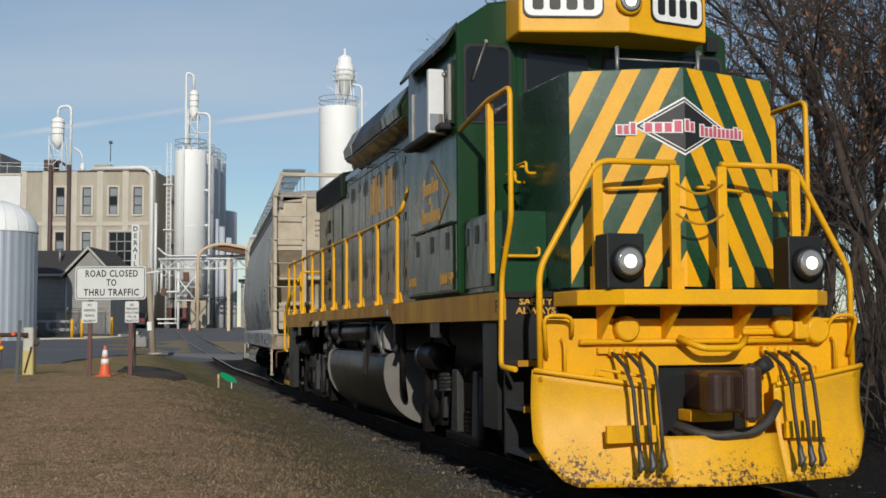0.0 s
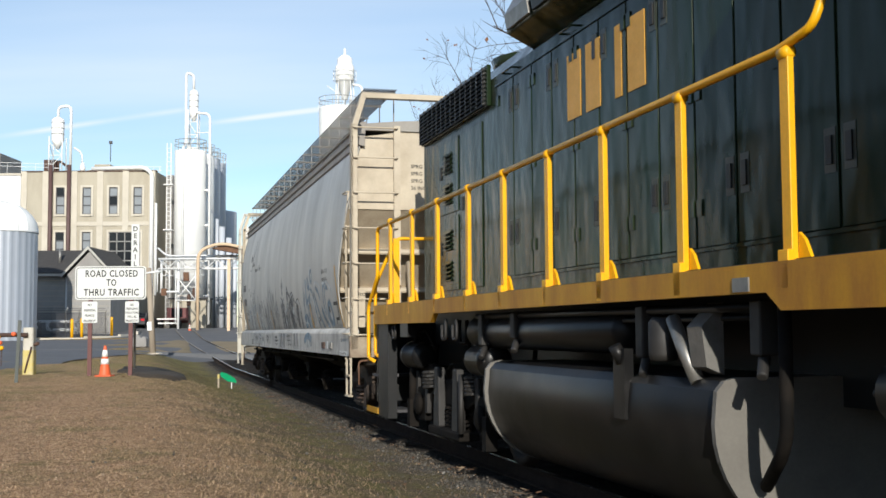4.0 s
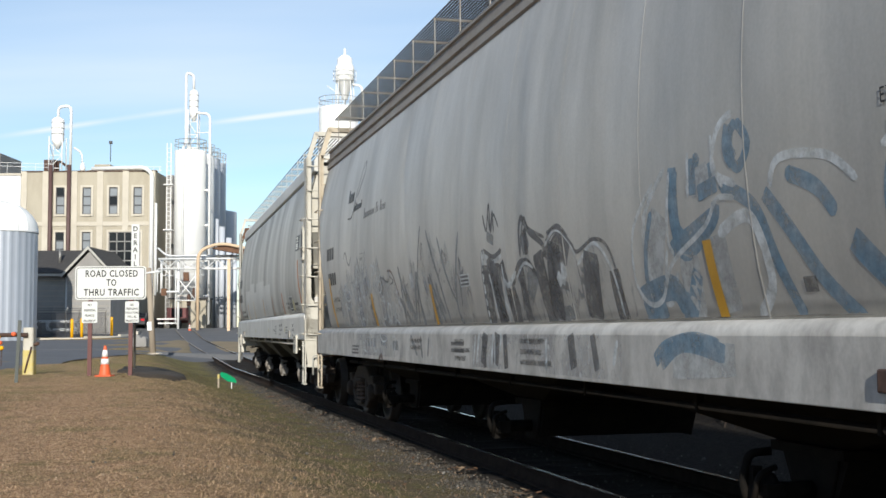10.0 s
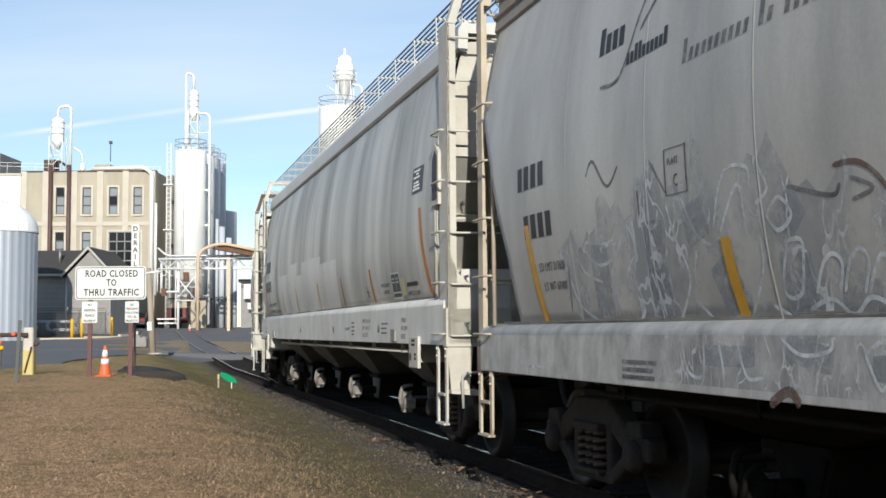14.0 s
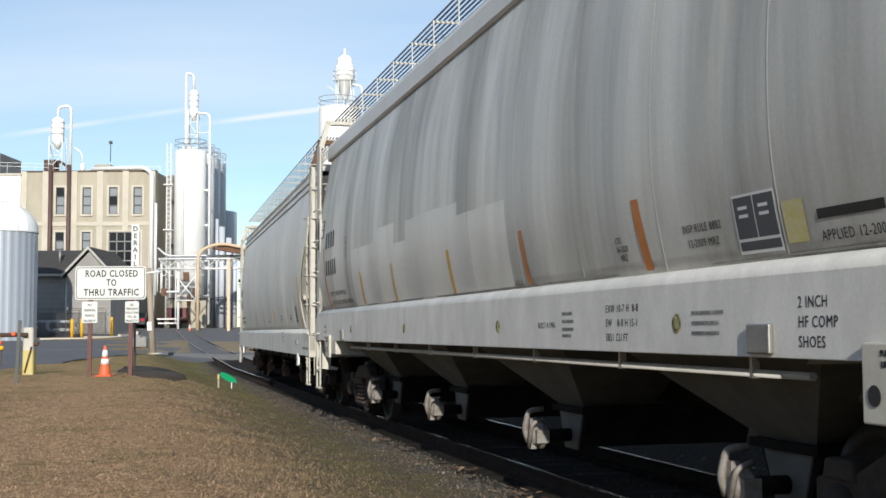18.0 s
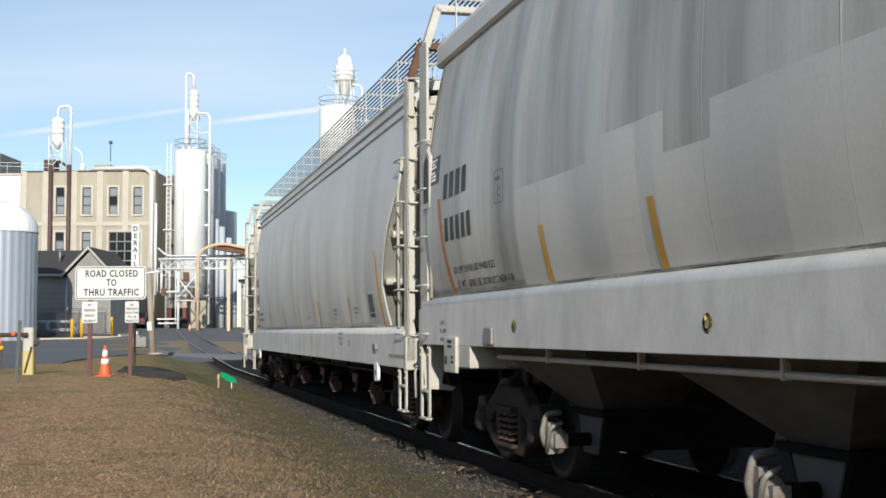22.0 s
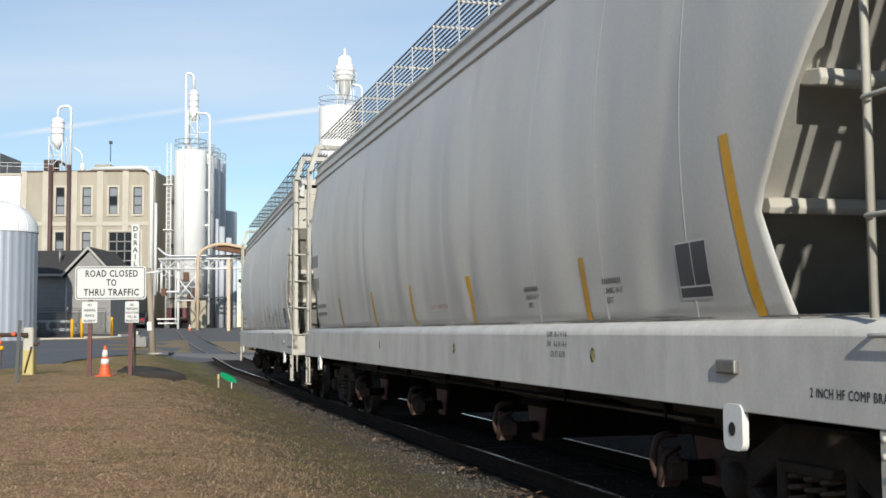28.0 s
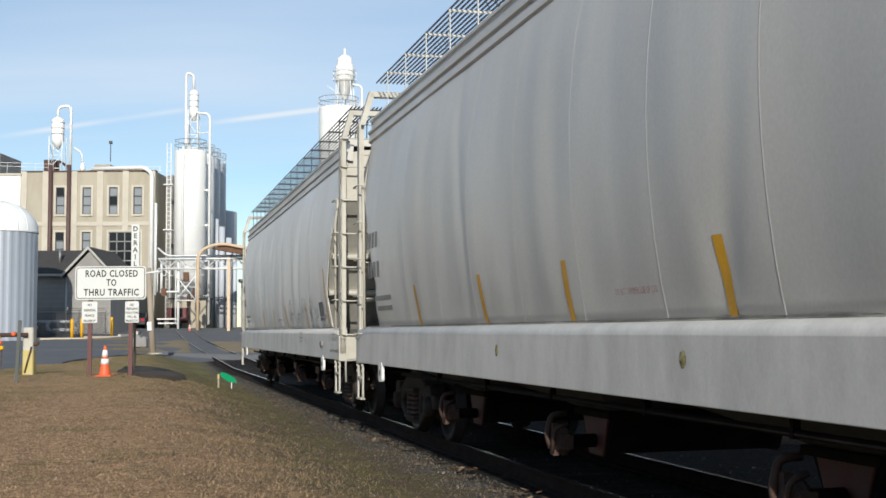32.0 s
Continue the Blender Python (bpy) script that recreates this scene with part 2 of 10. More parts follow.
M_SILVER = surf("mirror_housing", (0.75, 0.75, 0.74), 0.35, amount=0.2)
M_GLASS_D = surf("dark_window_glass", (0.012, 0.013, 0.015), 0.06, amount=0.2, bump=0.0, spec=0.35)
M_LENS = glow("lit_headlight", (1.0, 0.92, 0.72), 4.0)
M_LENS2 = surf("headlight_glass", (0.42, 0.40, 0.36), 0.08, 0.6, amount=0.1, bump=0.0)
M_WHITE = surf("white_paint", (0.80, 0.80, 0.78), 0.5, amount=0.3, dirt=(0.5, 0.48, 0.44))
M_WHITE_B = surf("white_board", (0.85, 0.85, 0.83), 0.45, amount=0.08)
M_BLACK_L = surf("black_lettering", (0.012, 0.012, 0.012), 0.5, amount=0.1)
M_RED_L = surf("red_lettering", (0.55, 0.03, 0.06), 0.5, amount=0.1)
M_ORANGE_L = surf("orange_yellow_lettering", (0.70, 0.36, 0.04), 0.5, amount=0.3, scale=6)
M_HOP_A = surf("hopper_grey_paint_dusty", (0.50, 0.49, 0.455), 0.45, dirt=(0.25, 0.247, 0.23), amount=0.7, scale=1.2, stretch=(1, 1, 0.25))
M_HOP_B = surf("hopper_grey_paint_streaked", (0.56, 0.55, 0.505), 0.45, dirt=(0.17, 0.165, 0.14), amount=0.9, scale=1.1, stretch=(1, 1, 0.05))
M_HOP_C = surf("hopper_grey_paint", (0.58, 0.57, 0.53), 0.42, dirt=(0.45, 0.44, 0.41), amount=0.45, scale=0.9, stretch=STREAK)
M_SILL_A = surf("sill_grey_paint_scuffed", (0.54, 0.53, 0.50), 0.55, dirt=(0.19, 0.18, 0.17), amount=0.85, scale=3.2, stretch=(1, 1, 0.6))
M_SILL_B = surf("sill_pale_grey_paint", (0.66, 0.645, 0.60), 0.5, dirt=(0.38, 0.37, 0.345), amount=0.6, scale=2.4, stretch=(1, 1, 0.5))
M_TAN = surf("tan_end_paint", (0.52, 0.45, 0.34), 0.6, dirt=(0.30, 0.24, 0.17), amount=0.6, scale=2.5)
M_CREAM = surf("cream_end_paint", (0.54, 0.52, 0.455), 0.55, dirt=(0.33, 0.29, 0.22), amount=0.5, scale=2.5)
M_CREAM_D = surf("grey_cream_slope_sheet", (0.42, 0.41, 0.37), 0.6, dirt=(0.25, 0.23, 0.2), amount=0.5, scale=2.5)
M_ROOF = surf("hopper_roof_grey", (0.30, 0.28, 0.25), 0.65, dirt=(0.2, 0.16, 0.13), amount=0.5, scale=2)
M_GRATE = surf("galvanised_running_board", (0.085, 0.078, 0.072), 0.6, 0.2, amount=0.4, scale=8)
for mat_, depth_ in ((M_HOP_A, 0.008), (M_HOP_B, 0.008), (M_HOP_C, 0.010)):
    buckled(mat_, 1.3, depth_, (1, 1, 0.3))
M_STRIPE_Y = surf("yellow_reflector_stripe", (0.62, 0.33, 0.02), 0.45, amount=0.3, scale=8)
M_STRIPE_O = surf("faded_orange_reflector_stripe", (0.50, 0.17, 0.03), 0.5, amount=0.4, scale=8)
M_GRAF_B = surf("blue_spray_paint", (0.15, 0.26, 0.36), 0.6, dirt=(0.36, 0.40, 0.43), amount=0.8, scale=5)
M_GRAF_W = surf("pale_spray_paint", (0.66, 0.70, 0.71), 0.6, amount=0.4, scale=5, dirt=(0.4, 0.41, 0.41))
M_GRAF_K = surf("dark_grey_spray_paint", (0.085, 0.086, 0.09), 0.6, dirt=(0.24, 0.24, 0.24), amount=0.9, scale=4)
M_GRAF_G = surf("faint_grey_spray_paint", (0.25, 0.27, 0.28), 0.6, dirt=(0.35, 0.36, 0.36), amount=0.9, scale=4)
M_RAIL = surf("rusty_rail", (0.045, 0.030, 0.022), 0.85, dirt=(0.02, 0.016, 0.014), amount=0.8, scale=6, bump=0.3, spec=0.08)
M_RAIL_TOP = surf("polished_rail_head", (0.5, 0.48, 0.46), 0.22, 0.9, amount=0.3, scale=4)
M_TIE = surf("weathered_tie", (0.022, 0.018, 0.015), 0.9, amount=0.6, scale=6, bump=0.5, vary=0.25, speck=0.2, spec=0.2)
M_CONC = surf("weathered_concrete", (0.44, 0.395, 0.31), 0.85, dirt=(0.28, 0.245, 0.185), amount=0.6, scale=0.45, stretch=(1, 1, 0.4), speck=0.2)
M_CONC_L = surf("pale_concrete_trim", (0.56, 0.515, 0.43), 0.85, dirt=(0.4, 0.35, 0.28), amount=0.5, scale=0.8)
M_BLOCK = surf("grey_block_wall", (0.30, 0.29, 0.275), 0.85, amount=0.4, scale=1.0, speck=0.2)
M_PANEL_W = surf("white_metal_cladding", (0.74, 0.74, 0.73), 0.5, dirt=(0.55, 0.55, 0.54), amount=0.4, scale=0.5)
M_SILO = surf("white_silo_paint", (0.88, 0.88, 0.86), 0.65, dirt=(0.74, 0.72, 0.68), amount=0.35, scale=0.5, stretch=(1, 1, 0.2))
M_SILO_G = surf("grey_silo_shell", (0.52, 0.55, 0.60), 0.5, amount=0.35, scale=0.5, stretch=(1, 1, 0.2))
M_PIPE_W = surf("white_pipe", (0.8, 0.8, 0.78), 0.45, amount=0.25)
M_PIPE_B = surf("brown_downpipe", (0.10, 0.055, 0.05), 0.6, amount=0.3)
M_PIPE_T = surf("tan_yellow_steel", (0.66, 0.49, 0.32), 0.55, amount=0.35)
M_SHINGLE = surf("dark_shingle_roof", (0.055, 0.052, 0.05), 0.9, amount=0.4, scale=3, bump=0.4, speck=0.2)
M_STEELD = surf("dark_steel", (0.06, 0.06, 0.065), 0.6, 0.3, amount=0.3)
M_SIGN = surf("white_sign_face", (0.64, 0.655, 0.63), 0.5, amount=0.15)
M_WOODPOST = surf("weathered_timber_post", (0.36, 0.30, 0.23), 0.9, amount=0.5, scale=4, stretch=(1, 1, 0.15))
M_BROWNPOST = surf("red_brown_steel_post", (0.13, 0.05, 0.045), 0.6, amount=0.4)
M_ORANGE = surf("orange_plastic", (0.75, 0.13, 0.04), 0.5, amount=0.25)
M_SIGN_G = surf("green_marker_plate", (0.0, 0.30, 0.12), 0.45, amount=0.15)
M_BARK = surf("grey_brown_bark", (0.062, 0.046, 0.036), 0.95, amount=0.4, scale=5, bump=0.4, speck=0.2)
M_LEAF = surf("dry_brown_leaf", (0.21, 0.095, 0.042), 0.8, amount=0.5, scale=3)
M_RUBBER = surf("black_rubber", (0.018, 0.018, 0.018), 0.7, amount=0.3)
M_REDT = surf("maroon_truck_paint", (0.13, 0.03, 0.03), 0.5, amount=0.4)
M_TAIL = surf("red_tail_lens", (0.6, 0.02, 0.03), 0.25, amount=0.1)


def ground_mat():
    """Dry tan winter lawn with moss-green patches, turning to grey stone along the track."""
    m, n, l, b = tree("dry_lawn_and_ballast")
    geo = n.new("ShaderNodeNewGeometry")
    def nz(scale, detail=6, rough=0.6):
        t = n.new("ShaderNodeTexNoise")
        t.inputs["Scale"].default_value, t.inputs["Detail"].default_value, t.inputs["Roughness"].default_value = scale, detail, rough
        l.new(geo.outputs["Position"], t.inputs["Vector"])
        return t
    def mix(fac, a, c):
        k = n.new("ShaderNodeMix")
        k.data_type = "RGBA"
        for sock, v in (("A", a), ("B", c)):
            if isinstance(v, tuple):
                k.inputs[sock].default_value = (*v, 1)
            else:
                l.new(v, k.inputs[sock])
        l.new(fac, k.inputs["Factor"])
        return k.outputs["Result"]
    fine = nz(38, 6, 0.75)
    tan = ramp(n, [(0.36, (0.075, 0.047, 0.027)), (0.5, (0.35, 0.222, 0.127)), (0.64, (0.66, 0.45, 0.275))])
    l.new(fine.outputs[0], tan.inputs[0])
    clump = nz(11, 5, 0.75)
    cl = ramp(n, [(0.38, (0.66, 0.63, 0.60)), (0.62, (1.38, 1.37, 1.35))])
    l.new(clump.outputs[0], cl.inputs[0])
    tuft = n.new("ShaderNodeMix")
    tuft.data_type, tuft.blend_type = "RGBA", "MULTIPLY"
    tuft.inputs["Factor"].default_value = 1.0
    l.new(tan.outputs[0], tuft.inputs["A"])
    l.new(cl.outputs[0], tuft.inputs["B"])
    mid = nz(1.1, 5, 0.6)
    pr = ramp(n, [(0.50, (0, 0, 0)), (0.68, (0.7, 0.7, 0.7))])
    l.new(mid.outputs[0], pr.inputs[0])
    moss = ramp(n, [(0.36, (0.035, 0.036, 0.011)), (0.5, (0.13, 0.12, 0.038)), (0.66, (0.32, 0.28, 0.12))])
    l.new(fine.outputs[0], moss.inputs[0])
    lawn = mix(pr.outputs[0], tuft.outputs["Result"], moss.outputs[0])
    vor = n.new("ShaderNodeTexVoronoi")
    vor.inputs["Scale"].default_value = 34
    l.new(geo.outputs["Position"], vor.inputs["Vector"])
    soil = ramp(n, [(0.3, (0.03, 0.024, 0.015)), (0.48, (0.10, 0.077, 0.048)), (0.60, (0.21, 0.16, 0.102)), (0.74, (0.45, 0.35, 0.235))])
    l.new(nz(46, 6, 0.8).outputs[0], soil.inputs[0])
    st = ramp(n, [(0.0, (0.03, 0.028, 0.025)), (0.45, (0.08, 0.076, 0.068)), (0.8, (0.15, 0.145, 0.132)), (1.0, (0.30, 0.29, 0.27))])
    l.new(vor.outputs["Color"], st.inputs[0])
    # lateral distance from the track's centre line, with a ragged edge
    dot = n.new("ShaderNodeVectorMath")
    dot.operation = "DOT_PRODUCT"
    dot.inputs[1].default_value = (NX, NY, 0)
    sub = n.new("ShaderNodeVectorMath")
    sub.operation = "SUBTRACT"
    sub.inputs[1].default_value = (TRACK_X, 0, 0)
    l.new(geo.outputs["Position"], sub.inputs[0])
    l.new(sub.outputs[0], dot.inputs[0])

    def zone(inner, outer, scale, swing):
        """1 on the track's side of a ragged line, 0 beyond it."""
        ad = n.new("ShaderNodeMath")
        ad.operation = "MULTIPLY_ADD"
        ad.inputs[1].default_value = swing
        l.new(nz(scale, 7, 0.72).outputs[0], ad.inputs[0])
        l.new(dot.outputs["Value"], ad.inputs[2])
        k = n.new("ShaderNodeMapRange")
        k.inputs["From Min"].default_value, k.inputs["From Max"].default_value = inner + swing / 2, outer + swing / 2
        k.inputs["To Min"].default_value, k.inputs["To Max"].default_value = 1, 0
        l.new(ad.outputs[0], k.inputs["Value"])
        return k.outputs[0]

    pm = ramp(n, [(0.40, (0, 0, 0)), (0.58, (0.75, 0.75, 0.75))])
    l.new(nz(1.4, 6, 0.7).outputs[0], pm.inputs[0])
    scrub = mix(pm.outputs[0], soil.outputs[0], moss.outputs[0])
    # greener turf towards the road
    sp = n.new("ShaderNodeSeparateXYZ")
    l.new(geo.outputs["Position"], sp.inputs[0])
    far = n.new("ShaderNodeMapRange")
    far.inputs["From Min"].default_value, far.inputs["From Max"].default_value = 19.0, 30.0
    far.inputs["To Min"].default_value, far.inputs["To Max"].default_value = 0.0, 0.75
    l.new(sp.outputs[1], far.inputs["Value"])
    turf = ramp(n, [(0.36, (0.06, 0.055, 0.016)), (0.5, (0.21, 0.185, 0.055)), (0.66, (0.46, 0.38, 0.15))])
    l.new(fine.outputs[0], turf.inputs[0])
    some = ramp(n, [(0.38, (0.05, 0.05, 0.05)), (0.60, (1, 1, 1))])
    l.new(nz(0.8, 6, 0.7).outputs[0], some.inputs[0])
    both_ = n.new("ShaderNodeMath")
    both_.operation = "MULTIPLY"
    l.new(far.outputs[0], both_.inputs[0])
    l.new(some.outputs[0], both_.inputs[1])
    lawn = mix(both_.outputs[0], lawn, turf.outputs[0])
    scrub = mix(both_.outputs[0], scrub, turf.outputs[0])
    col = mix(zone(3.0, 4.7, 0.7, 4.2), lawn, scrub)
    pg = ramp(n, [(0.44, (0.15, 0.15, 0.15)), (0.60, (1, 1, 1))])
    l.new(nz(1.1, 6, 0.7).outputs[0], pg.inputs[0])
    grit = mix(pg.outputs[0], soil.outputs[0], st.outputs[0])
    col = mix(zone(1.35, 2.0, 1.3, 1.8), col, grit)
    # near-black stone colour holds the train's shade on the track bed and beyond
    under_shade = ramp(n, [(0.3, (0.007, 0.006, 0.005)), (0.75, (0.033, 0.028, 0.023))])
    l.new(vor.outputs["Color"], under_shade.inputs[0])
    col = mix(zone(1.0, 1.35, 2.0, 0.6), col, under_shade.outputs[0])
    l.new(col, b.inputs["Base Color"])
    b.inputs["Roughness"].default_value = 0.95
    b.inputs["Specular IOR Level"].default_value = 0.15
    bp = n.new("ShaderNodeBump")
    bp.inputs["Strength"].default_value, bp.inputs["Distance"].default_value = 0.8, 0.03
    l.new(fine.outputs[0], bp.inputs["Height"])
    l.new(bp.outputs[0], b.inputs["Normal"])
    return m

# ---- ground, road, track ----
def sheet(name, xs, ys, zf, mat, label, category, keep=None):
    verts, faces, idx = [], [], {}
    for i, x in enumerate(xs):
        for j, y in enumerate(ys):
            idx[i, j] = len(verts)
            verts.append((x, y, zf(x, y)))
    for i in range(len(xs) - 1):
        for j in range(len(ys) - 1):
            if keep is None or keep((xs[i] + xs[i + 1]) / 2, (ys[j] + ys[j + 1]) / 2):
                faces.append((idx[i, j], idx[i + 1, j], idx[i + 1, j + 1], idx[i, j + 1]))
    me = bpy.data.meshes.new(name)
    me.from_pydata(verts, [], faces)
    me.polygons.foreach_set("use_smooth", [True] * len(faces))
    me.materials.append(mat)
    return tagged(new(name, me), label, category, kind="structure")


def spaced(lo, hi, fine_lo, fine_hi, step, far):
    out, v = [], fine_lo
    while v <= fine_hi:
        out.append(v)
        v += step
    d, v = step, fine_lo
    while v > lo:
        d *= far
        v = max(v - d, lo)
        out.insert(0, v)
    d, v = step, out[-1]
    while v < hi:
        d *= far
        v = min(v + d, hi)
        out.append(v)
    return out


def ground_z(x, y):
    """The land with small unevenness."""
    u, v = (x - TRACK_X) * TX + y * TY, (x - TRACK_X) * NX + y * NY
    rough = 0.05 * smooth(2.0, 4.0, abs(v))
    return land_z(x, y) + rough * noise.noise((x * 0.35, y * 0.35, 0)) + 0.4 * rough * noise.noise((x * 1.3, y * 1.3, 3))


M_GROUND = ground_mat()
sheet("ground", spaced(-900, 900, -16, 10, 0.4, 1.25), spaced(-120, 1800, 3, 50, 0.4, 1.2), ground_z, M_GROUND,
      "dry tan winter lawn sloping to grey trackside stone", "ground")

M_ASPHALT = surf("worn_asphalt", (0.115, 0.118, 0.125), 0.85, dirt=(0.075, 0.077, 0.08), amount=0.5, scale=0.5, grain=60, bump=0.3)
M_DIRT = surf("dry_dirt_and_grass", (0.26, 0.19, 0.11), 0.95, dirt=(0.13, 0.12, 0.05), amount=0.7, scale=0.7, grain=25, bump=0.5)
EDGE = ((27.4, -10.0), (32, -10.9), (40.6, -12.6), (46.4, -13.0), (51, -12.6), (57, -11.8), (60, -9.8), (62.5, 22), (150, 22))


def road_z(x, y):
    u, v = (x - TRACK_X) * TX + y * TY, (x - TRACK_X) * NX + y * NY
    k = smooth(1.6, 4.5, abs(v))
    z = (track_z(u) - 0.06) * (1 - k) + (land_z(x, y) + 0.03) * k
    e = smooth(61, 65, y) if x > -12 else 1.0
    return z * e + (land_z(x, y) - 0.05) * (1 - e)


def road():
    verts, faces, cols = [], [], 26
    ys = [27.4 + 0.8 * i for i in range(115)]
    for y in ys:
        right = interp(y, [e[0] for e in EDGE], [e[1] for e in EDGE]) + 0.12 * noise.noise((y * 0.9, 0, 7))
        for c in range(cols + 1):
            k = (c / cols) ** 0.7
            x = -60 + (right + 60) * k
            z = road_z(x, y)
            verts.append((x, y, z))
    for r in range(len(ys) - 1):
        for c in range(cols):
            a = r * (cols + 1) + c
            faces.append((a, a + 1, a + cols + 2, a + cols + 1))
    me = bpy.data.meshes.new("road")
    me.from_pydata(verts, [], faces)
    me.materials.append(M_ASPHALT)
    tagged(new("road", me), "worn grey asphalt road and plant yard", "road", kind="structure")


road()


def island(name, pts, label, zf=road_z, mat=M_DIRT):
    """A raised patch of dry earth in the asphalt."""
    bm = bmnew()
    cx, cy = sum(p[0] for p in pts) / len(pts), sum(p[1] for p in pts) / len(pts)
    rings = []
    for k in (1.0, 0.93, 0.6, 0.25):
        ring = []
        for (xa, ya), (xb, yb) in zip(pts, pts[1:] + pts[:1]):
            for s in (0, 0.25, 0.5, 0.75):
                x, y = cx + (xa + (xb - xa) * s - cx) * k, cy + (ya + (yb - ya) * s - cy) * k
                x += 0.2 * noise.noise((x, y, 1))
                ring.append(bm.verts.new((x, y, zf(x, y) + (-0.03 if k == 1.0 else 0.05 + 0.03 * noise.noise((x, y, 5))))))
        rings.append(ring)
    for A, B in zip(rings, rings[1:]):
        for j in range(len(A)):
            bm.faces.new((A[j], A[(j + 1) % len(A)], B[(j + 1) % len(A)], B[j])).smooth = True
    bm.faces.new(rings[-1])
    bmesh.ops.recalc_face_normals(bm, faces=bm.faces[:])
    single(name, bm, mat, label, "verge", kind="structure")


island("verge", [(-18.6, 71), (-20.9, 86), (-20.4, 92), (-18.6, 87), (-15.9, 75), (-13.6, 64.5), (-14.9, 61)], "dry grass and dirt verge between road and spur track")
island("verge", [(-12.6, 68), (-17.5, 88), (-6, 90), (-2, 76), (-6, 67)], "bare dirt verge beyond the spur track")
# dark soil colour that also paints the road sign's shadow on the lawn
M_PATCH_SHADOW = surf("sign_shadow_soil", (0.055, 0.040, 0.025), 0.95, dirt=(0.022, 0.017, 0.012), amount=0.6, scale=3, grain=25, bump=0.5, speck=0.3)
island("soil_patch", [(-8.5, 31.8), (-7.95, 29.0), (-6.5, 25.7), (-5.7, 25.6), (-6.1, 28.2), (-6.85, 31.6)], "dark soil patch painted as the road sign's shadow",
       lambda x, y: ground_z(x, y) + 0.01, M_PATCH_SHADOW)

CURVE_U, CURVE_R = 33.0, 95.0


def line_at(u, v=0.0):
    """World x, y and heading (degrees) on the line that the train uses: straight, then a curve to the right."""
    if u <= CURVE_U:
        return (*on_track(u, v), TRACK_TURN)
    a = (u - CURVE_U) / CURVE_R
    x0, y0 = on_track(CURVE_U)
    x = x0 - NX * CURVE_R * (1 - math.cos(a)) + TX * CURVE_R * math.sin(a)
    y = y0 - NY * CURVE_R * (1 - math.cos(a)) + TY * CURVE_R * math.sin(a)
    h = radians(TRACK_TURN) - a
    return x - v * math.cos(h), y - v * math.sin(h), math.degrees(h)


def rails(name, u0, u1, step, where, zf, label):
    root = new(name)
    tagged(root, label, "railway track", kind="structure")
    for s in (-1, 1):
        for nm, prof, mat in (("rail", ((-0.07, -0.172), (0.07, -0.172), (0.07, -0.158), (0.012, -0.14), (0.012, -0.045), (0.036, -0.035), (0.036, -0.004),
                                        (-0.036, -0.004), (-0.036, -0.035), (-0.012, -0.045), (-0.012, -0.14), (-0.07, -0.158)), M_RAIL),
                              ("rail_head", ((-0.034, -0.006), (0.034, -0.006), (0.026, 0.0), (-0.026, 0.0)), M_RAIL_TOP)):
            bm, prev, u = bmnew(), None, u0
            while u <= u1 + 1e-6:
                x, y, h = where(u, 0)
                c, sn = math.cos(radians(h)), math.sin(radians(h))
                ring = [bm.verts.new((x + (s * 0.754 + p) * c, y + (s * 0.754 + p) * sn, zf(u) + q)) for p, q in prof]
                if prev:
                    for j in range(len(prof)):
                        bm.faces.new((prev[j], prev[(j + 1) % len(prof)], ring[(j + 1) % len(prof)], ring[j]))
                prev, u = ring, u + step
            part(nm, bm, mat, root)
    bm = bmnew()
    box(bm, -1.3, 1.3, -0.115, 0.115, -0.36, -0.172)
    tie = mesh_of("tie", bm, M_TIE)
    u = u0 + 0.2
    while u < min(u1, 62):
        x, y, h = where(u, 0)
        share("tie", tie, pose(x, y, zf(u) + random.uniform(-0.012, 0.004), 0, 0, h + random.uniform(-1.5, 1.5)), root)
        u += 0.52


rails("railway_track", -16, 60, 1.0, line_at, lambda u: 0.0, "rusty standard-gauge rails on weathered ties")
rails("spur_track", 37, 112, 1.5, lambda u, v: (*on_track(u, v), TRACK_TURN), track_z, "rusty spur rails running over the road")


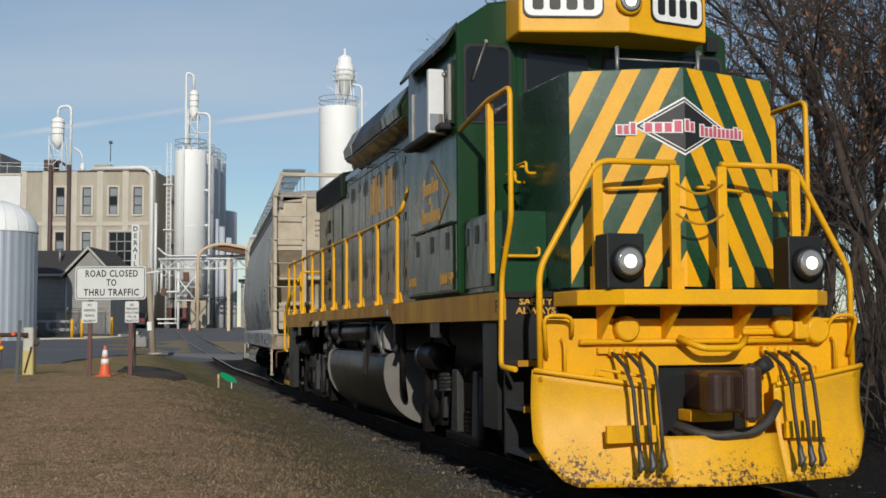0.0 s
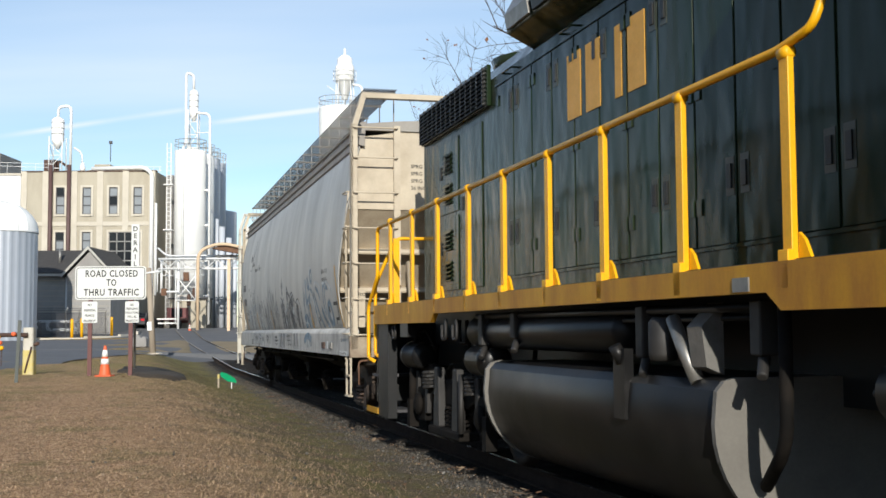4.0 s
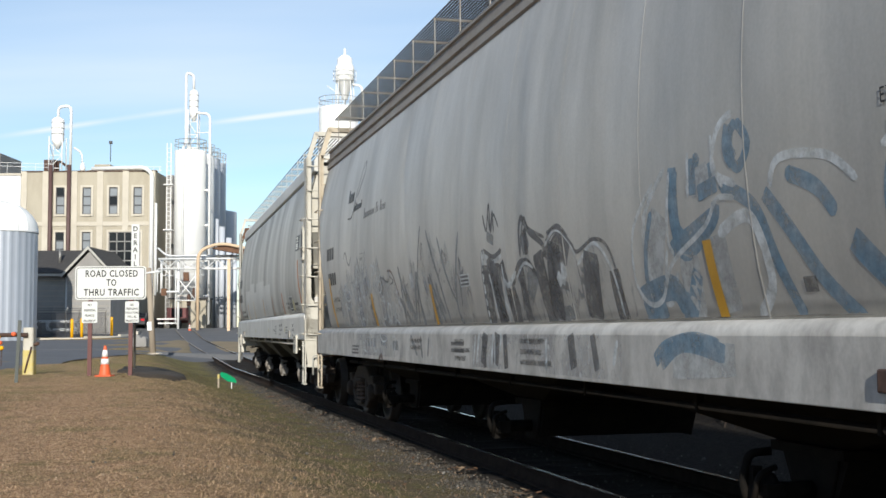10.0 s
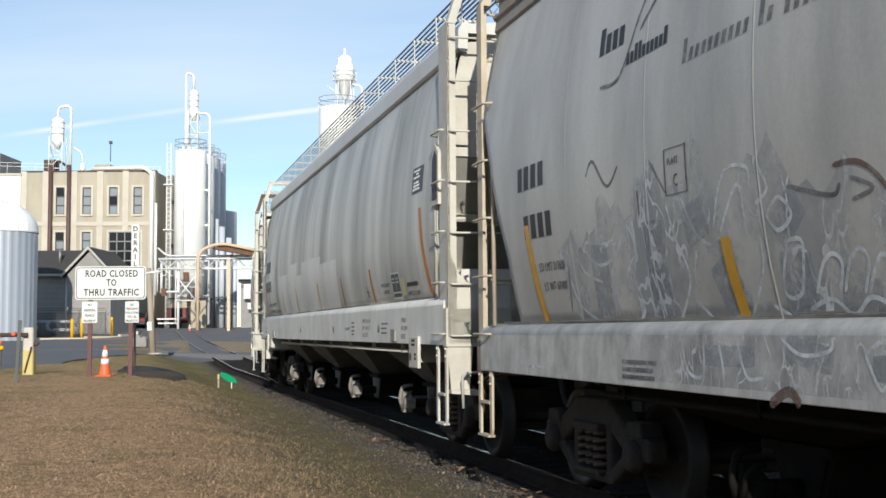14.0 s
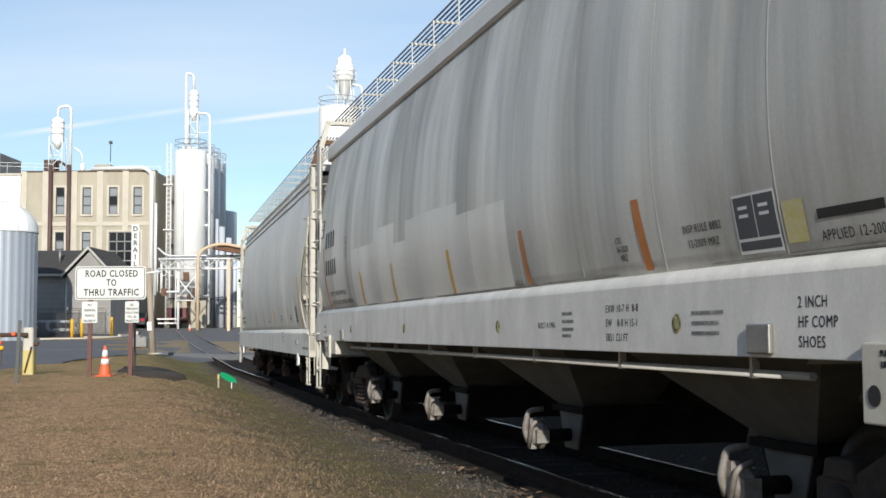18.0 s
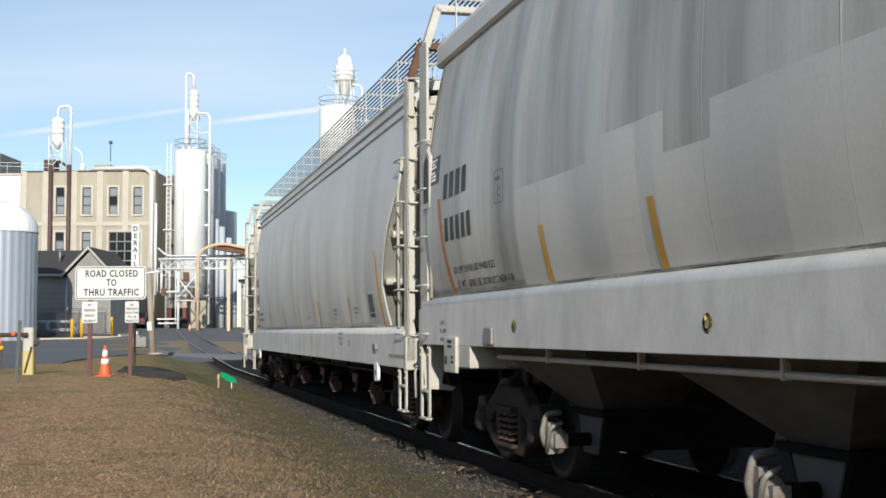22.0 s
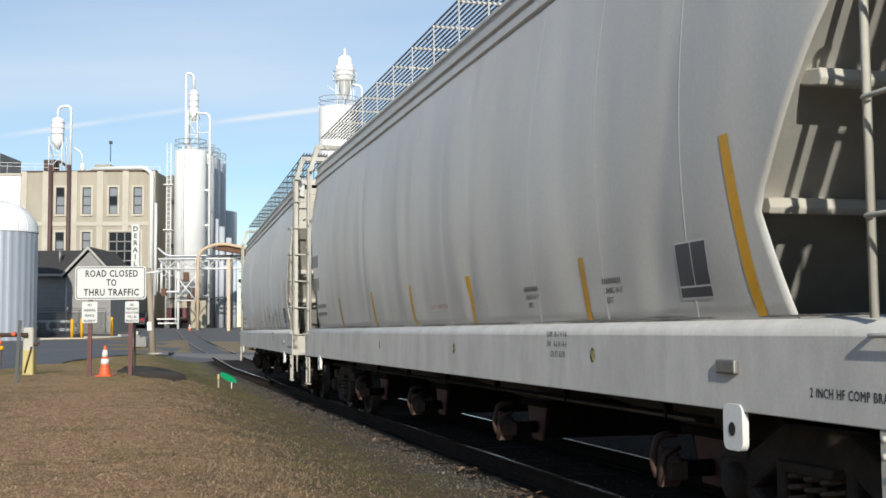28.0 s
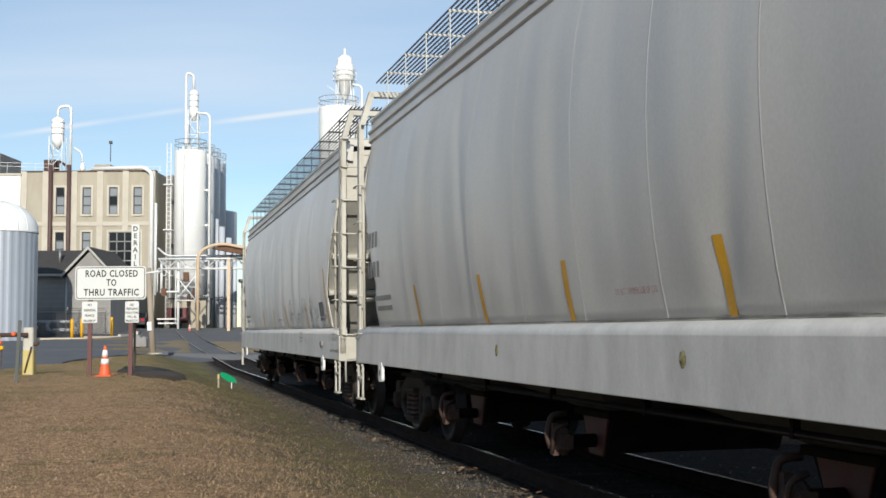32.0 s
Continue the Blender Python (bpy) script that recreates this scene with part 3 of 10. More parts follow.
def stones():
    """Grey crushed stone along the track, with single pieces standing clear."""
    rnd = np.random.RandomState(3)
    verts, faces = [], []
    base = np.array([(1, 0, 0), (-1, 0, 0), (0, 1, 0), (0, -1, 0), (0, 0, 1), (0, 0, -1)], float)
    tri = ((0, 2, 4), (2, 1, 4), (1, 3, 4), (3, 0, 4), (2, 0, 5), (1, 2, 5), (3, 1, 5), (0, 3, 5))
    for i in range(15000):
        u = 2 + 44 * rnd.rand() ** 1.5
        k = rnd.rand()
        v = 1.05 + abs(rnd.normal(0.25, 0.45)) if k < 0.72 else (rnd.uniform(1.2, 5.5) if k < 0.80 else rnd.uniform(-2.4, 0.7))
        x, y = on_track(u, v)
        r = rnd.uniform(0.005, 0.015) * (1.8 if rnd.rand() < 0.05 else 1)
        q = Euler(rnd.uniform(0, 6.3, 3)).to_matrix()
        sc = rnd.uniform(0.6, 1.25, (6, 1)) * r
        k = len(verts)
        z = ground_z(x, y) + r * 0.35
        verts += [(x + p[0], y + p[1], z + p[2]) for p in (base * sc) @ np.array(q)]
        faces += [(k + a, k + b, k + c) for a, b, c in tri]
    me = bpy.data.meshes.new("ballast")
    me.from_pydata(verts, [], faces)
    m, nn, l, b = tree("ballast_stone")
    isl = nn.new("ShaderNodeNewGeometry")
    r = ramp(nn, [(0.0, (0.03, 0.027, 0.022)), (0.5, (0.07, 0.063, 0.053)), (0.95, (0.12, 0.11, 0.095)), (1.0, (0.22, 0.21, 0.19))])
    l.new(isl.outputs["Random Per Island"], r.inputs[0])
    l.new(r.outputs[0], b.inputs["Base Color"])
    b.inputs["Roughness"].default_value = 0.9
    me.materials.append(m)
    tagged(new("ballast", me), "loose grey crushed stone along the rails", "ballast", kind="stuff")


stones()


def grass():
    """Short dead blades over the lawn, thinner towards the track."""
    rnd = np.random.RandomState(5)
    n = 330000
    d = 4.5 + 26 * rnd.rand(n) ** 1.7
    a = rnd.uniform(-0.42, 0.30, n)
    x, y = d * np.sin(a), d * np.cos(a)
    v = (x - TRACK_X) * NX + y * NY
    ok = (v > 1.15) & (rnd.rand(n) < np.clip((v - 1.6) / 2.2, 0.2, 1))
    x, y = x[ok], y[ok]
    verts, faces = [], []
    for px_, py_ in zip(x, y):
        edge = interp(py_, [e[0] for e in EDGE], [e[1] for e in EDGE]) if py_ > 27.4 else -1e9
        if px_ < edge + 0.2:
            continue
        z = ground_z(px_, py_) - 0.005
        h, w, t = rnd.uniform(0.008, 0.036), rnd.uniform(0.0015, 0.0042), rnd.uniform(0, 6.3)
        lx, ly = rnd.normal(0, 0.03, 2)
        k = len(verts)
        verts += [(px_ - w * math.cos(t), py_ - w * math.sin(t), z), (px_ + w * math.cos(t), py_ + w * math.sin(t), z), (px_ + lx, py_ + ly, z + h)]
        faces.append((k, k + 1, k + 2))
    me = bpy.data.meshes.new("grass")
    me.from_pydata(verts, [], faces)
    m, nn, l, b = tree("dead_grass_blade")
    geo = nn.new("ShaderNodeNewGeometry")
    r = ramp(nn, [(0.0, (0.09, 0.057, 0.032)), (0.45, (0.28, 0.185, 0.11)), (0.85, (0.58, 0.41, 0.26)), (1.0, (0.16, 0.15, 0.05))])
    l.new(geo.outputs["Random Per Island"], r.inputs[0])
    l.new(r.outputs[0], b.inputs["Base Color"])
    b.inputs["Roughness"].default_value = 0.9
    me.materials.append(m)
    tagged(new("grass", me), "short dead tan grass blades", "grass", kind="stuff")
    verts, faces = [], []
    for i in range(1000):
        if i < 168:
            drift = (i // 14) * 0.618 % 1
            u, v = 6 + 26 * drift + rnd.normal(0, 0.22), 1.42 + 0.25 * math.sin(i // 14 * 2.4) + rnd.normal(0, 0.09)
        else:
            u, v = rnd.uniform(5, 40), (1.05 + abs(rnd.normal(0, 1.1)) if i % 4 else rnd.uniform(2.5, 9))
        px_, py_ = on_track(u, v)
        z = ground_z(px_, py_) + 0.02
        s, t, k = rnd.uniform(0.012, 0.04) if i >= 168 else rnd.uniform(0.03, 0.065), rnd.uniform(0, 6.3), len(verts)
        z += rnd.uniform(0.0, 0.05) if i < 168 else 0.0
        c, sn = math.cos(t) * s, math.sin(t) * s
        verts += [(px_ - c, py_ - sn, z), (px_ + sn * 0.6, py_ - c * 0.6, z + 0.012), (px_ + c, py_ + sn, z + 0.02), (px_ - sn * 0.6, py_ + c * 0.6, z + 0.012)]
        faces.append((k, k + 1, k + 2, k + 3))
    me = bpy.data.meshes.new("fallen_leaves")
    me.from_pydata(verts, [], faces)
    m, nn, l, b = tree("fallen_leaf")
    isl = nn.new("ShaderNodeNewGeometry")
    r = ramp(nn, [(0.0, (0.14, 0.06, 0.025)), (0.5, (0.17, 0.098, 0.052)), (0.85, (0.27, 0.175, 0.1)), (1.0, (0.46, 0.34, 0.22))])
    l.new(isl.outputs["Random Per Island"], r.inputs[0])
    l.new(r.outputs[0], b.inputs["Base Color"])
    b.inputs["Roughness"].default_value = 0.85
    me.materials.append(m)
    tagged(new("fallen_leaves", me), "scattered dry brown leaves on the stone and lawn", "leaves", kind="stuff")


grass()


# ---- bare winter trees behind the track ----
def bare_tree(seed, height, leafy):
    """A leafless tree: tapered trunk, limbs, fine twigs, and a few clinging dead leaves."""
    rnd = random.Random(seed)
    root = thing("bare_tree", pose(0, 0, 0), "bare winter tree with fine grey-brown twigs and a few dead leaves", "tree", "trees behind the track")
    bt, bb, bl = bmnew(), bmnew(), bmnew()
    tips = []

    def grow(p, d, length, r, level):
        n = 4 if level < 2 else 3
        pts, q = [p], p
        for i in range(n):
            d = (d + Vector((rnd.gauss(0, 0.16), rnd.gauss(0, 0.16), rnd.gauss(0.05, 0.1)))).normalized()
            q = q + d * (length / n)
            pts.append(q)
        end = r * (0.55 if level == 0 else 0.35)
        tube(bt if level == 0 else bb, pts, [r + (end - r) * i / n for i in range(n + 1)], (8, 5, 4, 3, 3)[level], cap=False)
        if level == 4:
            tips.append(q)
            return
        kids = (7, 6, 6, 5)[level]
        for k in range(kids):
            s = rnd.uniform(0.3 if level == 0 else 0.2, 1.0)
            i = min(int(s * n), n - 1)
            base = pts[i].lerp(pts[i + 1], s * n - i)
            a = rnd.uniform(0, 6.283)
            side = d.cross(Vector((math.cos(a), math.sin(a), 0.2))).normalized()
            nd = (d * rnd.uniform(0.5, 1.0) + side * rnd.uniform(0.5, 0.95) + Vector((0, 0, 0.18))).normalized()
            grow(base, nd, length * rnd.uniform(0.42, 0.64), max(r * rnd.uniform(0.34, 0.5), 0.006), level + 1)

    grow(Vector((0, 0, -0.2)), Vector((0, 0, 1)), height * 0.55, height * 0.011, 0)
    for p in tips:
        if rnd.random() < leafy:
            s = rnd.uniform(0.035, 0.07)
            e = Euler((rnd.uniform(0, 6), rnd.uniform(0, 6), rnd.uniform(0, 6))).to_matrix()
            bl.faces.new([bl.verts.new(p + e @ Vector(c) * s) for c in ((-1, 0, 0), (0, -0.6, 0.2), (1, 0, 0), (0, 0.6, 0.2))])
    part("trunk", bt, M_BARK, root)
    part("branch_crown", bb, M_BARK, root)
    part("leaf_crown", bl, M_LEAF, root, "clinging dry brown leaves")
    return root


def woods():
    rnd = random.Random(11)
    kinds = [bare_tree(s, h, lf) for s, h, lf in ((1, 13, 0.10), (2, 11, 0.5), (3, 15, 0.06), (4, 9, 0.35))]
    spots = []
    for i in range(34):
        u, v = rnd.uniform(12, 55), -rnd.uniform(5.5, 26)
        spots.append((u, v))
    spots += [(24, -6.5), (20, -8), (28, -9), (17, -10)]
    for i, (u, v) in enumerate(spots):
        x, y = on_track(u, v)
        if x < 0.05 * y + 5.5:
            x = 0.05 * y + 5.5 + rnd.uniform(0, 4)
        m = pose(x, y, ground_z(x, y), 0, 0, rnd.uniform(0, 360))
        if i < 4:
            kinds[i].matrix_basis = m
        else:
            t = copy_thing(kinds[i % 4], m)
            s = rnd.uniform(0.8, 1.15)
            t.scale = (s, s, s)
    t = copy_thing(kinds[0], pose(2.3, 45, ground_z(2.3, 45), 0, 0, 40))
    t.scale = (1.02, 1.02, 1.02)


woods()


def thicket():
    """Tangled stems and brush at the wood's edge."""
    rnd = random.Random(21)
    bm = bmnew()
    for i in range(2600):
        u, v = rnd.uniform(8, 60), -4.2 - abs(rnd.gauss(0, 5))
        x, y = on_track(u, v)
        if x / y < 0.05:
            continue
        z = ground_z(x, y)
        h, r = rnd.uniform(0.8, 4.5), rnd.uniform(0.006, 0.02)
        lean = Vector((rnd.gauss(0, 0.25), rnd.gauss(0, 0.25), 1))
        p = Vector((x, y, z - 0.05))
        q = p + lean * h * 0.5
        e = q + (lean + Vector((rnd.gauss(0, 0.3), rnd.gauss(0, 0.3), 0))) * h * 0.5
        tube(bm, [p, q, e], [r, r * 0.7, r * 0.25], 3, cap=False)
        for k in range(3):
            b = p.lerp(e, rnd.uniform(0.3, 0.95))
            tube(bm, [b, b + Vector((rnd.gauss(0, 0.35), rnd.gauss(0, 0.35), rnd.uniform(0.1, 0.6)))], [r * 0.5, r * 0.15], 3, cap=False)
    single("thicket", bm, M_BARK, "tangled bare brush along the wood's edge", "brush", kind="stuff")


thicket()


def wooded_bank():
    """The dark wooded edge that closes the place on the left and behind, outside the view, and darkens reflections."""
    verts, faces, cols, rows = [], [], 120, 8
    # far left stretch is added, and taller, to darken the hood's reflections
    line = ((25, -55), (-25, -50), (-44, -20), (-50, 20), (-58, 62), (-84, 104), (-130, 150))
    for i in range(cols + 1):
        s = i / cols * (len(line) - 1)
        k = min(int(s), len(line) - 2)
        x0, y0 = line[k][0] + (line[k + 1][0] - line[k][0]) * (s - k), line[k][1] + (line[k + 1][1] - line[k][1]) * (s - k)
        top = (10.5 if i < 60 else 14.5) + 2.5 * noise.noise((i * 0.13, 0, 2)) + 1.8 * noise.noise((i * 0.6, 0, 8))
        for j in range(rows + 1):
            z = top * j / rows
            g = 1.2 * noise.noise((i * 0.4, z * 0.5, 4)) - 0.25 * z
            verts.append((x0 + g * (1 if i > 40 else 0), y0 + g * (0 if i > 40 else 1), z - 0.3))
    for i in range(cols):
        for j in range(rows):
            a = i * (rows + 1) + j
            faces.append((a, a + 1, a + rows + 2, a + rows + 1))
    me = bpy.data.meshes.new("backdrop")
    me.from_pydata(verts, [], faces)
    me.materials.append(surf("winter_wood_edge", (0.075, 0.062, 0.045), 0.95, dirt=(0.03, 0.03, 0.02), amount=0.7, scale=0.8, grain=6, bump=0.6, speck=0.3, spec=0.1))
    tagged(new("backdrop", me), "unseen brown winter wood edge closing the place", "backdrop", kind="structure")


wooded_bank()

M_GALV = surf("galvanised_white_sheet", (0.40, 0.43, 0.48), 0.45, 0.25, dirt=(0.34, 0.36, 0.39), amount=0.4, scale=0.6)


# ---- the plant beyond the road ----
def window(parent, x, y, z0, z1, w, rows, cols=1):
    """A dark multi-pane window set into a wall that faces -y."""
    f = bmnew()
    t = 0.2
    box(f, x - w / 2 - t, x - w / 2, y - 0.08, y + 0.2, z0 - t, z1 + t)
    box(f, x + w / 2, x + w / 2 + t, y - 0.08, y + 0.2, z0 - t, z1 + t)
    box(f, x - w / 2, x + w / 2, y - 0.08, y + 0.2, z1, z1 + t)
    box(f, x - w / 2, x + w / 2, y - 0.14, y + 0.2, z0 - t, z0)
    win = part("window", f, M_CONC_L, parent)
    b = bmnew()
    for i in range(1, rows):
        z = z0 + (z1 - z0) * i / rows
        box(b, x - w / 2, x + w / 2, y + 0.02, y + 0.14, z - 0.05, z + 0.05)
    for i in range(1, cols):
        xx = x - w / 2 + w * i / cols
        box(b, xx - 0.045, xx + 0.045, y + 0.02, y + 0.14, z0, z1)
    for xx in (x - w / 2 + 0.035, x + w / 2 - 0.035):
        box(b, xx - 0.035, xx + 0.035, y + 0.0, y + 0.13, z0, z1)
    for zz in (z0 + 0.035, z1 - 0.035):
        box(b, x - w / 2 + 0.07, x + w / 2 - 0.07, y + 0.0, y + 0.13, zz - 0.035, zz + 0.035)
    pieces("window_bar", b, M_STEELD if cols == 1 else M_BLOCK, win)
    for i in range(rows):
        for j in range(cols):
            g = bmnew()
            box(g, x - w / 2 + w * j / cols + 0.01, x - w / 2 + w * (j + 1) / cols - 0.01, y + 0.09, y + 0.12,
                z0 + (z1 - z0) * i / rows + 0.01, z0 + (z1 - z0) * (i + 1) / rows - 0.01)
            part("pane", g, M_GLASS_D if cols > 1 or (i + int(x * 3)) % 5 == 0 else M_PANE_L, win)


M_PANE_L = surf("pale_window_glass", (0.25, 0.265, 0.28), 0.12, amount=0.3, bump=0.0, spec=0.7)


def wall_with_holes(bm, x0, x1, y0, y1, z0, z1, holes):
    """A wall facing -y, cut through at (xa, xb, za, zb)."""
    xs = sorted({x0, x1, *[h[0] for h in holes], *[h[1] for h in holes]})
    zs = sorted({z0, z1, *[h[2] for h in holes], *[h[3] for h in holes]})
    for a, b in zip(xs, xs[1:]):
        for c, d in zip(zs, zs[1:]):
            if not any(h[0] < (a + b) / 2 < h[1] and h[2] < (c + d) / 2 < h[3] for h in holes):
                box(bm, a, b, y0, y1, c, d)


def plant():
    Y = 116.0
    root = thing("plant_building", pose(0, 0, 0), "four-storey weathered tan concrete industrial building", "building")
    wins = [(-37.5, 13.05, 15.7, 0.85, 3), (-34.9, 13.05, 15.7, 0.85, 3), (-32.3, 13.05, 15.7, 0.85, 3), (-29.9, 13.05, 15.7, 0.85, 3),
            (-37.5, 8.8, 11.3, 0.85, 3), (-34.9, 8.8, 11.3, 0.85, 3)]
    big = (-31.15, 6.6, 11.3, 3.1, 5)
    b = bmnew()
    wall_with_holes(b, -41.3, -28.2, Y, Y + 0.4, 1.6, 17.22,
                    [(x - w / 2, x + w / 2, a, c) for x, a, c, w, r in wins] + [(big[0] - 1.55, big[0] + 1.55, big[1], big[2])])
    box(b, -28.6, -28.2, Y + 0.4, Y + 30, 1.6, 17.22)
    box(b, -41.3, -28.6, Y + 29.6, Y + 30, 1.6, 17.22)
    part("wall", b, M_CONC, root)
    b = bmnew()
    box(b, -41.25, -28.25, Y + 0.55, Y + 29.9, 17.1, 17.3)
    part("roof", b, M_STEELD, root)
    b = bmnew()
    box(b, -41.32, -28.1, Y - 0.06, Y + 0.5, 17.22, 17.36)
    part("parapet_cap", b, M_RUSTY, root)
    b = bmnew()
    for x in (-41.1, -38.95, -36.15, -33.6, -31.1, -28.5):
        if x == -31.1:
            box(b, x - 0.3, x + 0.3, Y - 0.07, Y + 0.02, 11.45, 17.3)
        else:
            box(b, x - 0.3, x + 0.3, Y - 0.07, Y + 0.02, 1.7, 17.3)
    pieces("pilaster", b, M_CONC_L, root)
    b = bmnew()
    box(b, -41.3, -28.2, Y - 0.09, Y + 0.02, 11.9, 12.3)
    part("string_course", b, M_CONC_L, root)
    b = bmnew()
    box(b, -41.2, -28.3, Y + 6, Y + 6.2, 1.7, 17.2)
    part("inner_wall", b, M_STEELD, root)
    for x, a, c, w, r in wins:
        window(root, x, Y, a, c, w, r)
    window(root, big[0], Y, big[1], big[2], big[3], big[4], 4)
    for x in (-38.4, -36.6):
        b = bmnew()
        tube(b, [(x, Y - 0.3, 1.8), (x, Y - 0.3, 17.9)], 0.2, 10)
        part("downpipe", b, M_PIPE_B, root, "brown vertical pipe")
    b = bmnew()
    tube(b, bend([(-34.5, Y + 0.2, 17.55), (-29.2, Y - 0.35, 17.6), (-28.45, Y - 0.35, 17.0), (-28.45, Y - 0.35, 2.0)], 0.8, 6), 0.2, 10)
    part("duct", b, M_PIPE_W, root, "white bent duct")
    b = bmnew()
    for z in (17.75, 18.1):
        tube(b, [(-44.5, Y + 0.6, z + 0.25), (-38.6, Y + 0.6, z)], 0.022, 5)
        tube(b, [(-31.0, Y + 3.0, z), (-28.3, Y + 3.0, z)], 0.03, 5)
    for i in range(5):
        tube(b, [(-44.4 + 1.4 * i, Y + 0.6, 17.2), (-44.4 + 1.4 * i, Y + 0.6, 18.25 - 0.05 * i)], 0.022, 5)
        tube(b, [(-30.9 + 0.6 * i, Y + 3.0, 17.2), (-30.9 + 0.6 * i, Y + 3.0, 18.1)], 0.03, 5)
    part("roof_railing", b, M_PIPE_W, root)
    b = bmnew()
    prism(b, ((-36.4, 17.3), (-28.9, 17.3), (-29.2, 17.62), (-34.2, 17.7), (-35.2, 17.62)), "y", Y + 1.5, Y + 8)
    box(b, -34.8, -33.2, Y + 2, Y + 3.5, 17.6, 18.25)
    part("roof_vent", b, M_CONC, root)
    b = bmnew()
    tube(b, [(-33.2, Y + 2, 18.5), (-33.2, Y + 2, 20.6)], 0.04, 6)
    box(b, -33.35, -33.05, Y + 1.9, Y + 2.1, 20.3, 20.6)
    part("lamp_post", b, M_STEELD, root)
    b = bmnew()
    box(b, -40.2, -39.0, Y + 3, Y + 4, 17.6, 18.9)
    tube(b, bend([(-38.9, Y + 3.5, 17.6), (-38.9, Y + 3.5, 18.9), (-37.6, Y + 3.5, 18.0)], 0.3), 0.12, 8)
    part("roof_fan", b, M_RUSTY, root)
    # plain white-clad wing
    wing = thing("clad_wing", pose(0, 0, 0), "white metal-clad wing of the industrial building", "building")
    b = bmnew()
    box(b, -70, -41.35, Y - 0.2, Y + 30, 1.6, 16.9)
    part("wall", b, M_PANEL_W, wing)
    b = bmnew()
    box(b, -70, -41.3, Y - 0.26, Y + 30, 10.6, 10.75)
    box(b, -70, -41.3, Y - 0.3, Y + 30.1, 16.9, 17.1)
    part("trim", b, M_CONC_L, wing)
    b = bmnew()
    box(b, -48, -44.6, Y + 3, Y + 9, 17.1, 19.6)
    part("penthouse", b, M_BLOCK, wing)
    # added cylinder whose grey stands for the shadow between building and silos
    shadow = thing("corner_tank", pose(-27.9, 121.5, 0), "grey cylinder added to fill the shaded gap beside the building", "tank")
    b = bmnew()
    lathe(b, [(1.0, 1.6), (1.0, 17.2), (0.2, 17.6)], 20)
    part("shell", b, M_BLOCK, shadow)


plant()


def silo(name, x, y, r, z0, z1, mat, label, rail=True):
    root = thing(name, pose(x, y, 0), label, "silo", "plant silos")
    b = bmnew()
    lathe(b, [(r, z0), (r, z1 - 0.15), (r * 0.985, z1), (0.3, z1 + 0.25)], 40)
    part("shell", b, mat, root)
    b = bmnew()
    k = z0 + 2.4
    while k < z1 - 0.5:
        lathe(b, [(r + 0.002, k), (r + 0.012, k + 0.02), (r + 0.002, k + 0.04)], 40)
        k += 2.4
    pieces("weld_seam", b, mat, root)
    if rail:
        b = bmnew()
        for z in (z1 + 0.55, z1 + 1.05):
            tube(b, [(r * math.cos(q), r * math.sin(q), z) for q in (2 * math.pi * i / 28 for i in range(28))], 0.03, 5, closed=True)
        for i in range(14):
            q = 2 * math.pi * i / 14
            tube(b, [(r * math.cos(q), r * math.sin(q), z1 - 0.1), (r * math.cos(q), r * math.sin(q), z1 + 1.05)], 0.025, 5)
        part("top_railing", b, M_CHAIN, root)
    return root


def vessel(root, x, y, r, z0, z1, foot, cone=True):
    """A white dust collector on a steel frame."""
    b = bmnew()
    lathe(b, [(0.15, z0 - (0.9 if cone else 0.1)), (r, z0), (r, z1 - 0.25), (r * 0.7, z1 - 0.05), (0.1, z1)], 20, pose(x, y, 0))
    part("vessel", b, M_SILO, root)
    b = bmnew()
    for k in range(1, 4):
        z = z0 + (z1 - z0) * k / 4
        lathe(b, [(r + 0.005, z), (r + 0.04, z + 0.03), (r + 0.005, z + 0.06)], 20, pose(x, y, 0))
    pieces("band", b, M_CHAIN, root)
    b = bmnew()
    h = r * 1.05
    for sx in (-1, 1):
        for sy in (-1, 1):
            tube(b, [(x + sx * h, y + sy * h, foot), (x + sx * h, y + sy * h, z0 + 0.3)], 0.06, 6)
    z, flip = foot + 0.2, 1
    while z < z0 - 0.6:
        tube(b, [(x - h * flip, y - h, z), (x + h * flip, y - h, min(z + 1.3, z0))], 0.035, 5)
        tube(b, [(x - h, y - h, z), (x + h, y - h, z)], 0.04, 5)
        tube(b, [(x - h, y - h * flip, z), (x - h, y + h * flip, min(z + 1.3, z0))], 0.035, 5)
        z, flip = z + 1.3, -flip
    part("frame", b, M_PIPE_W, root)


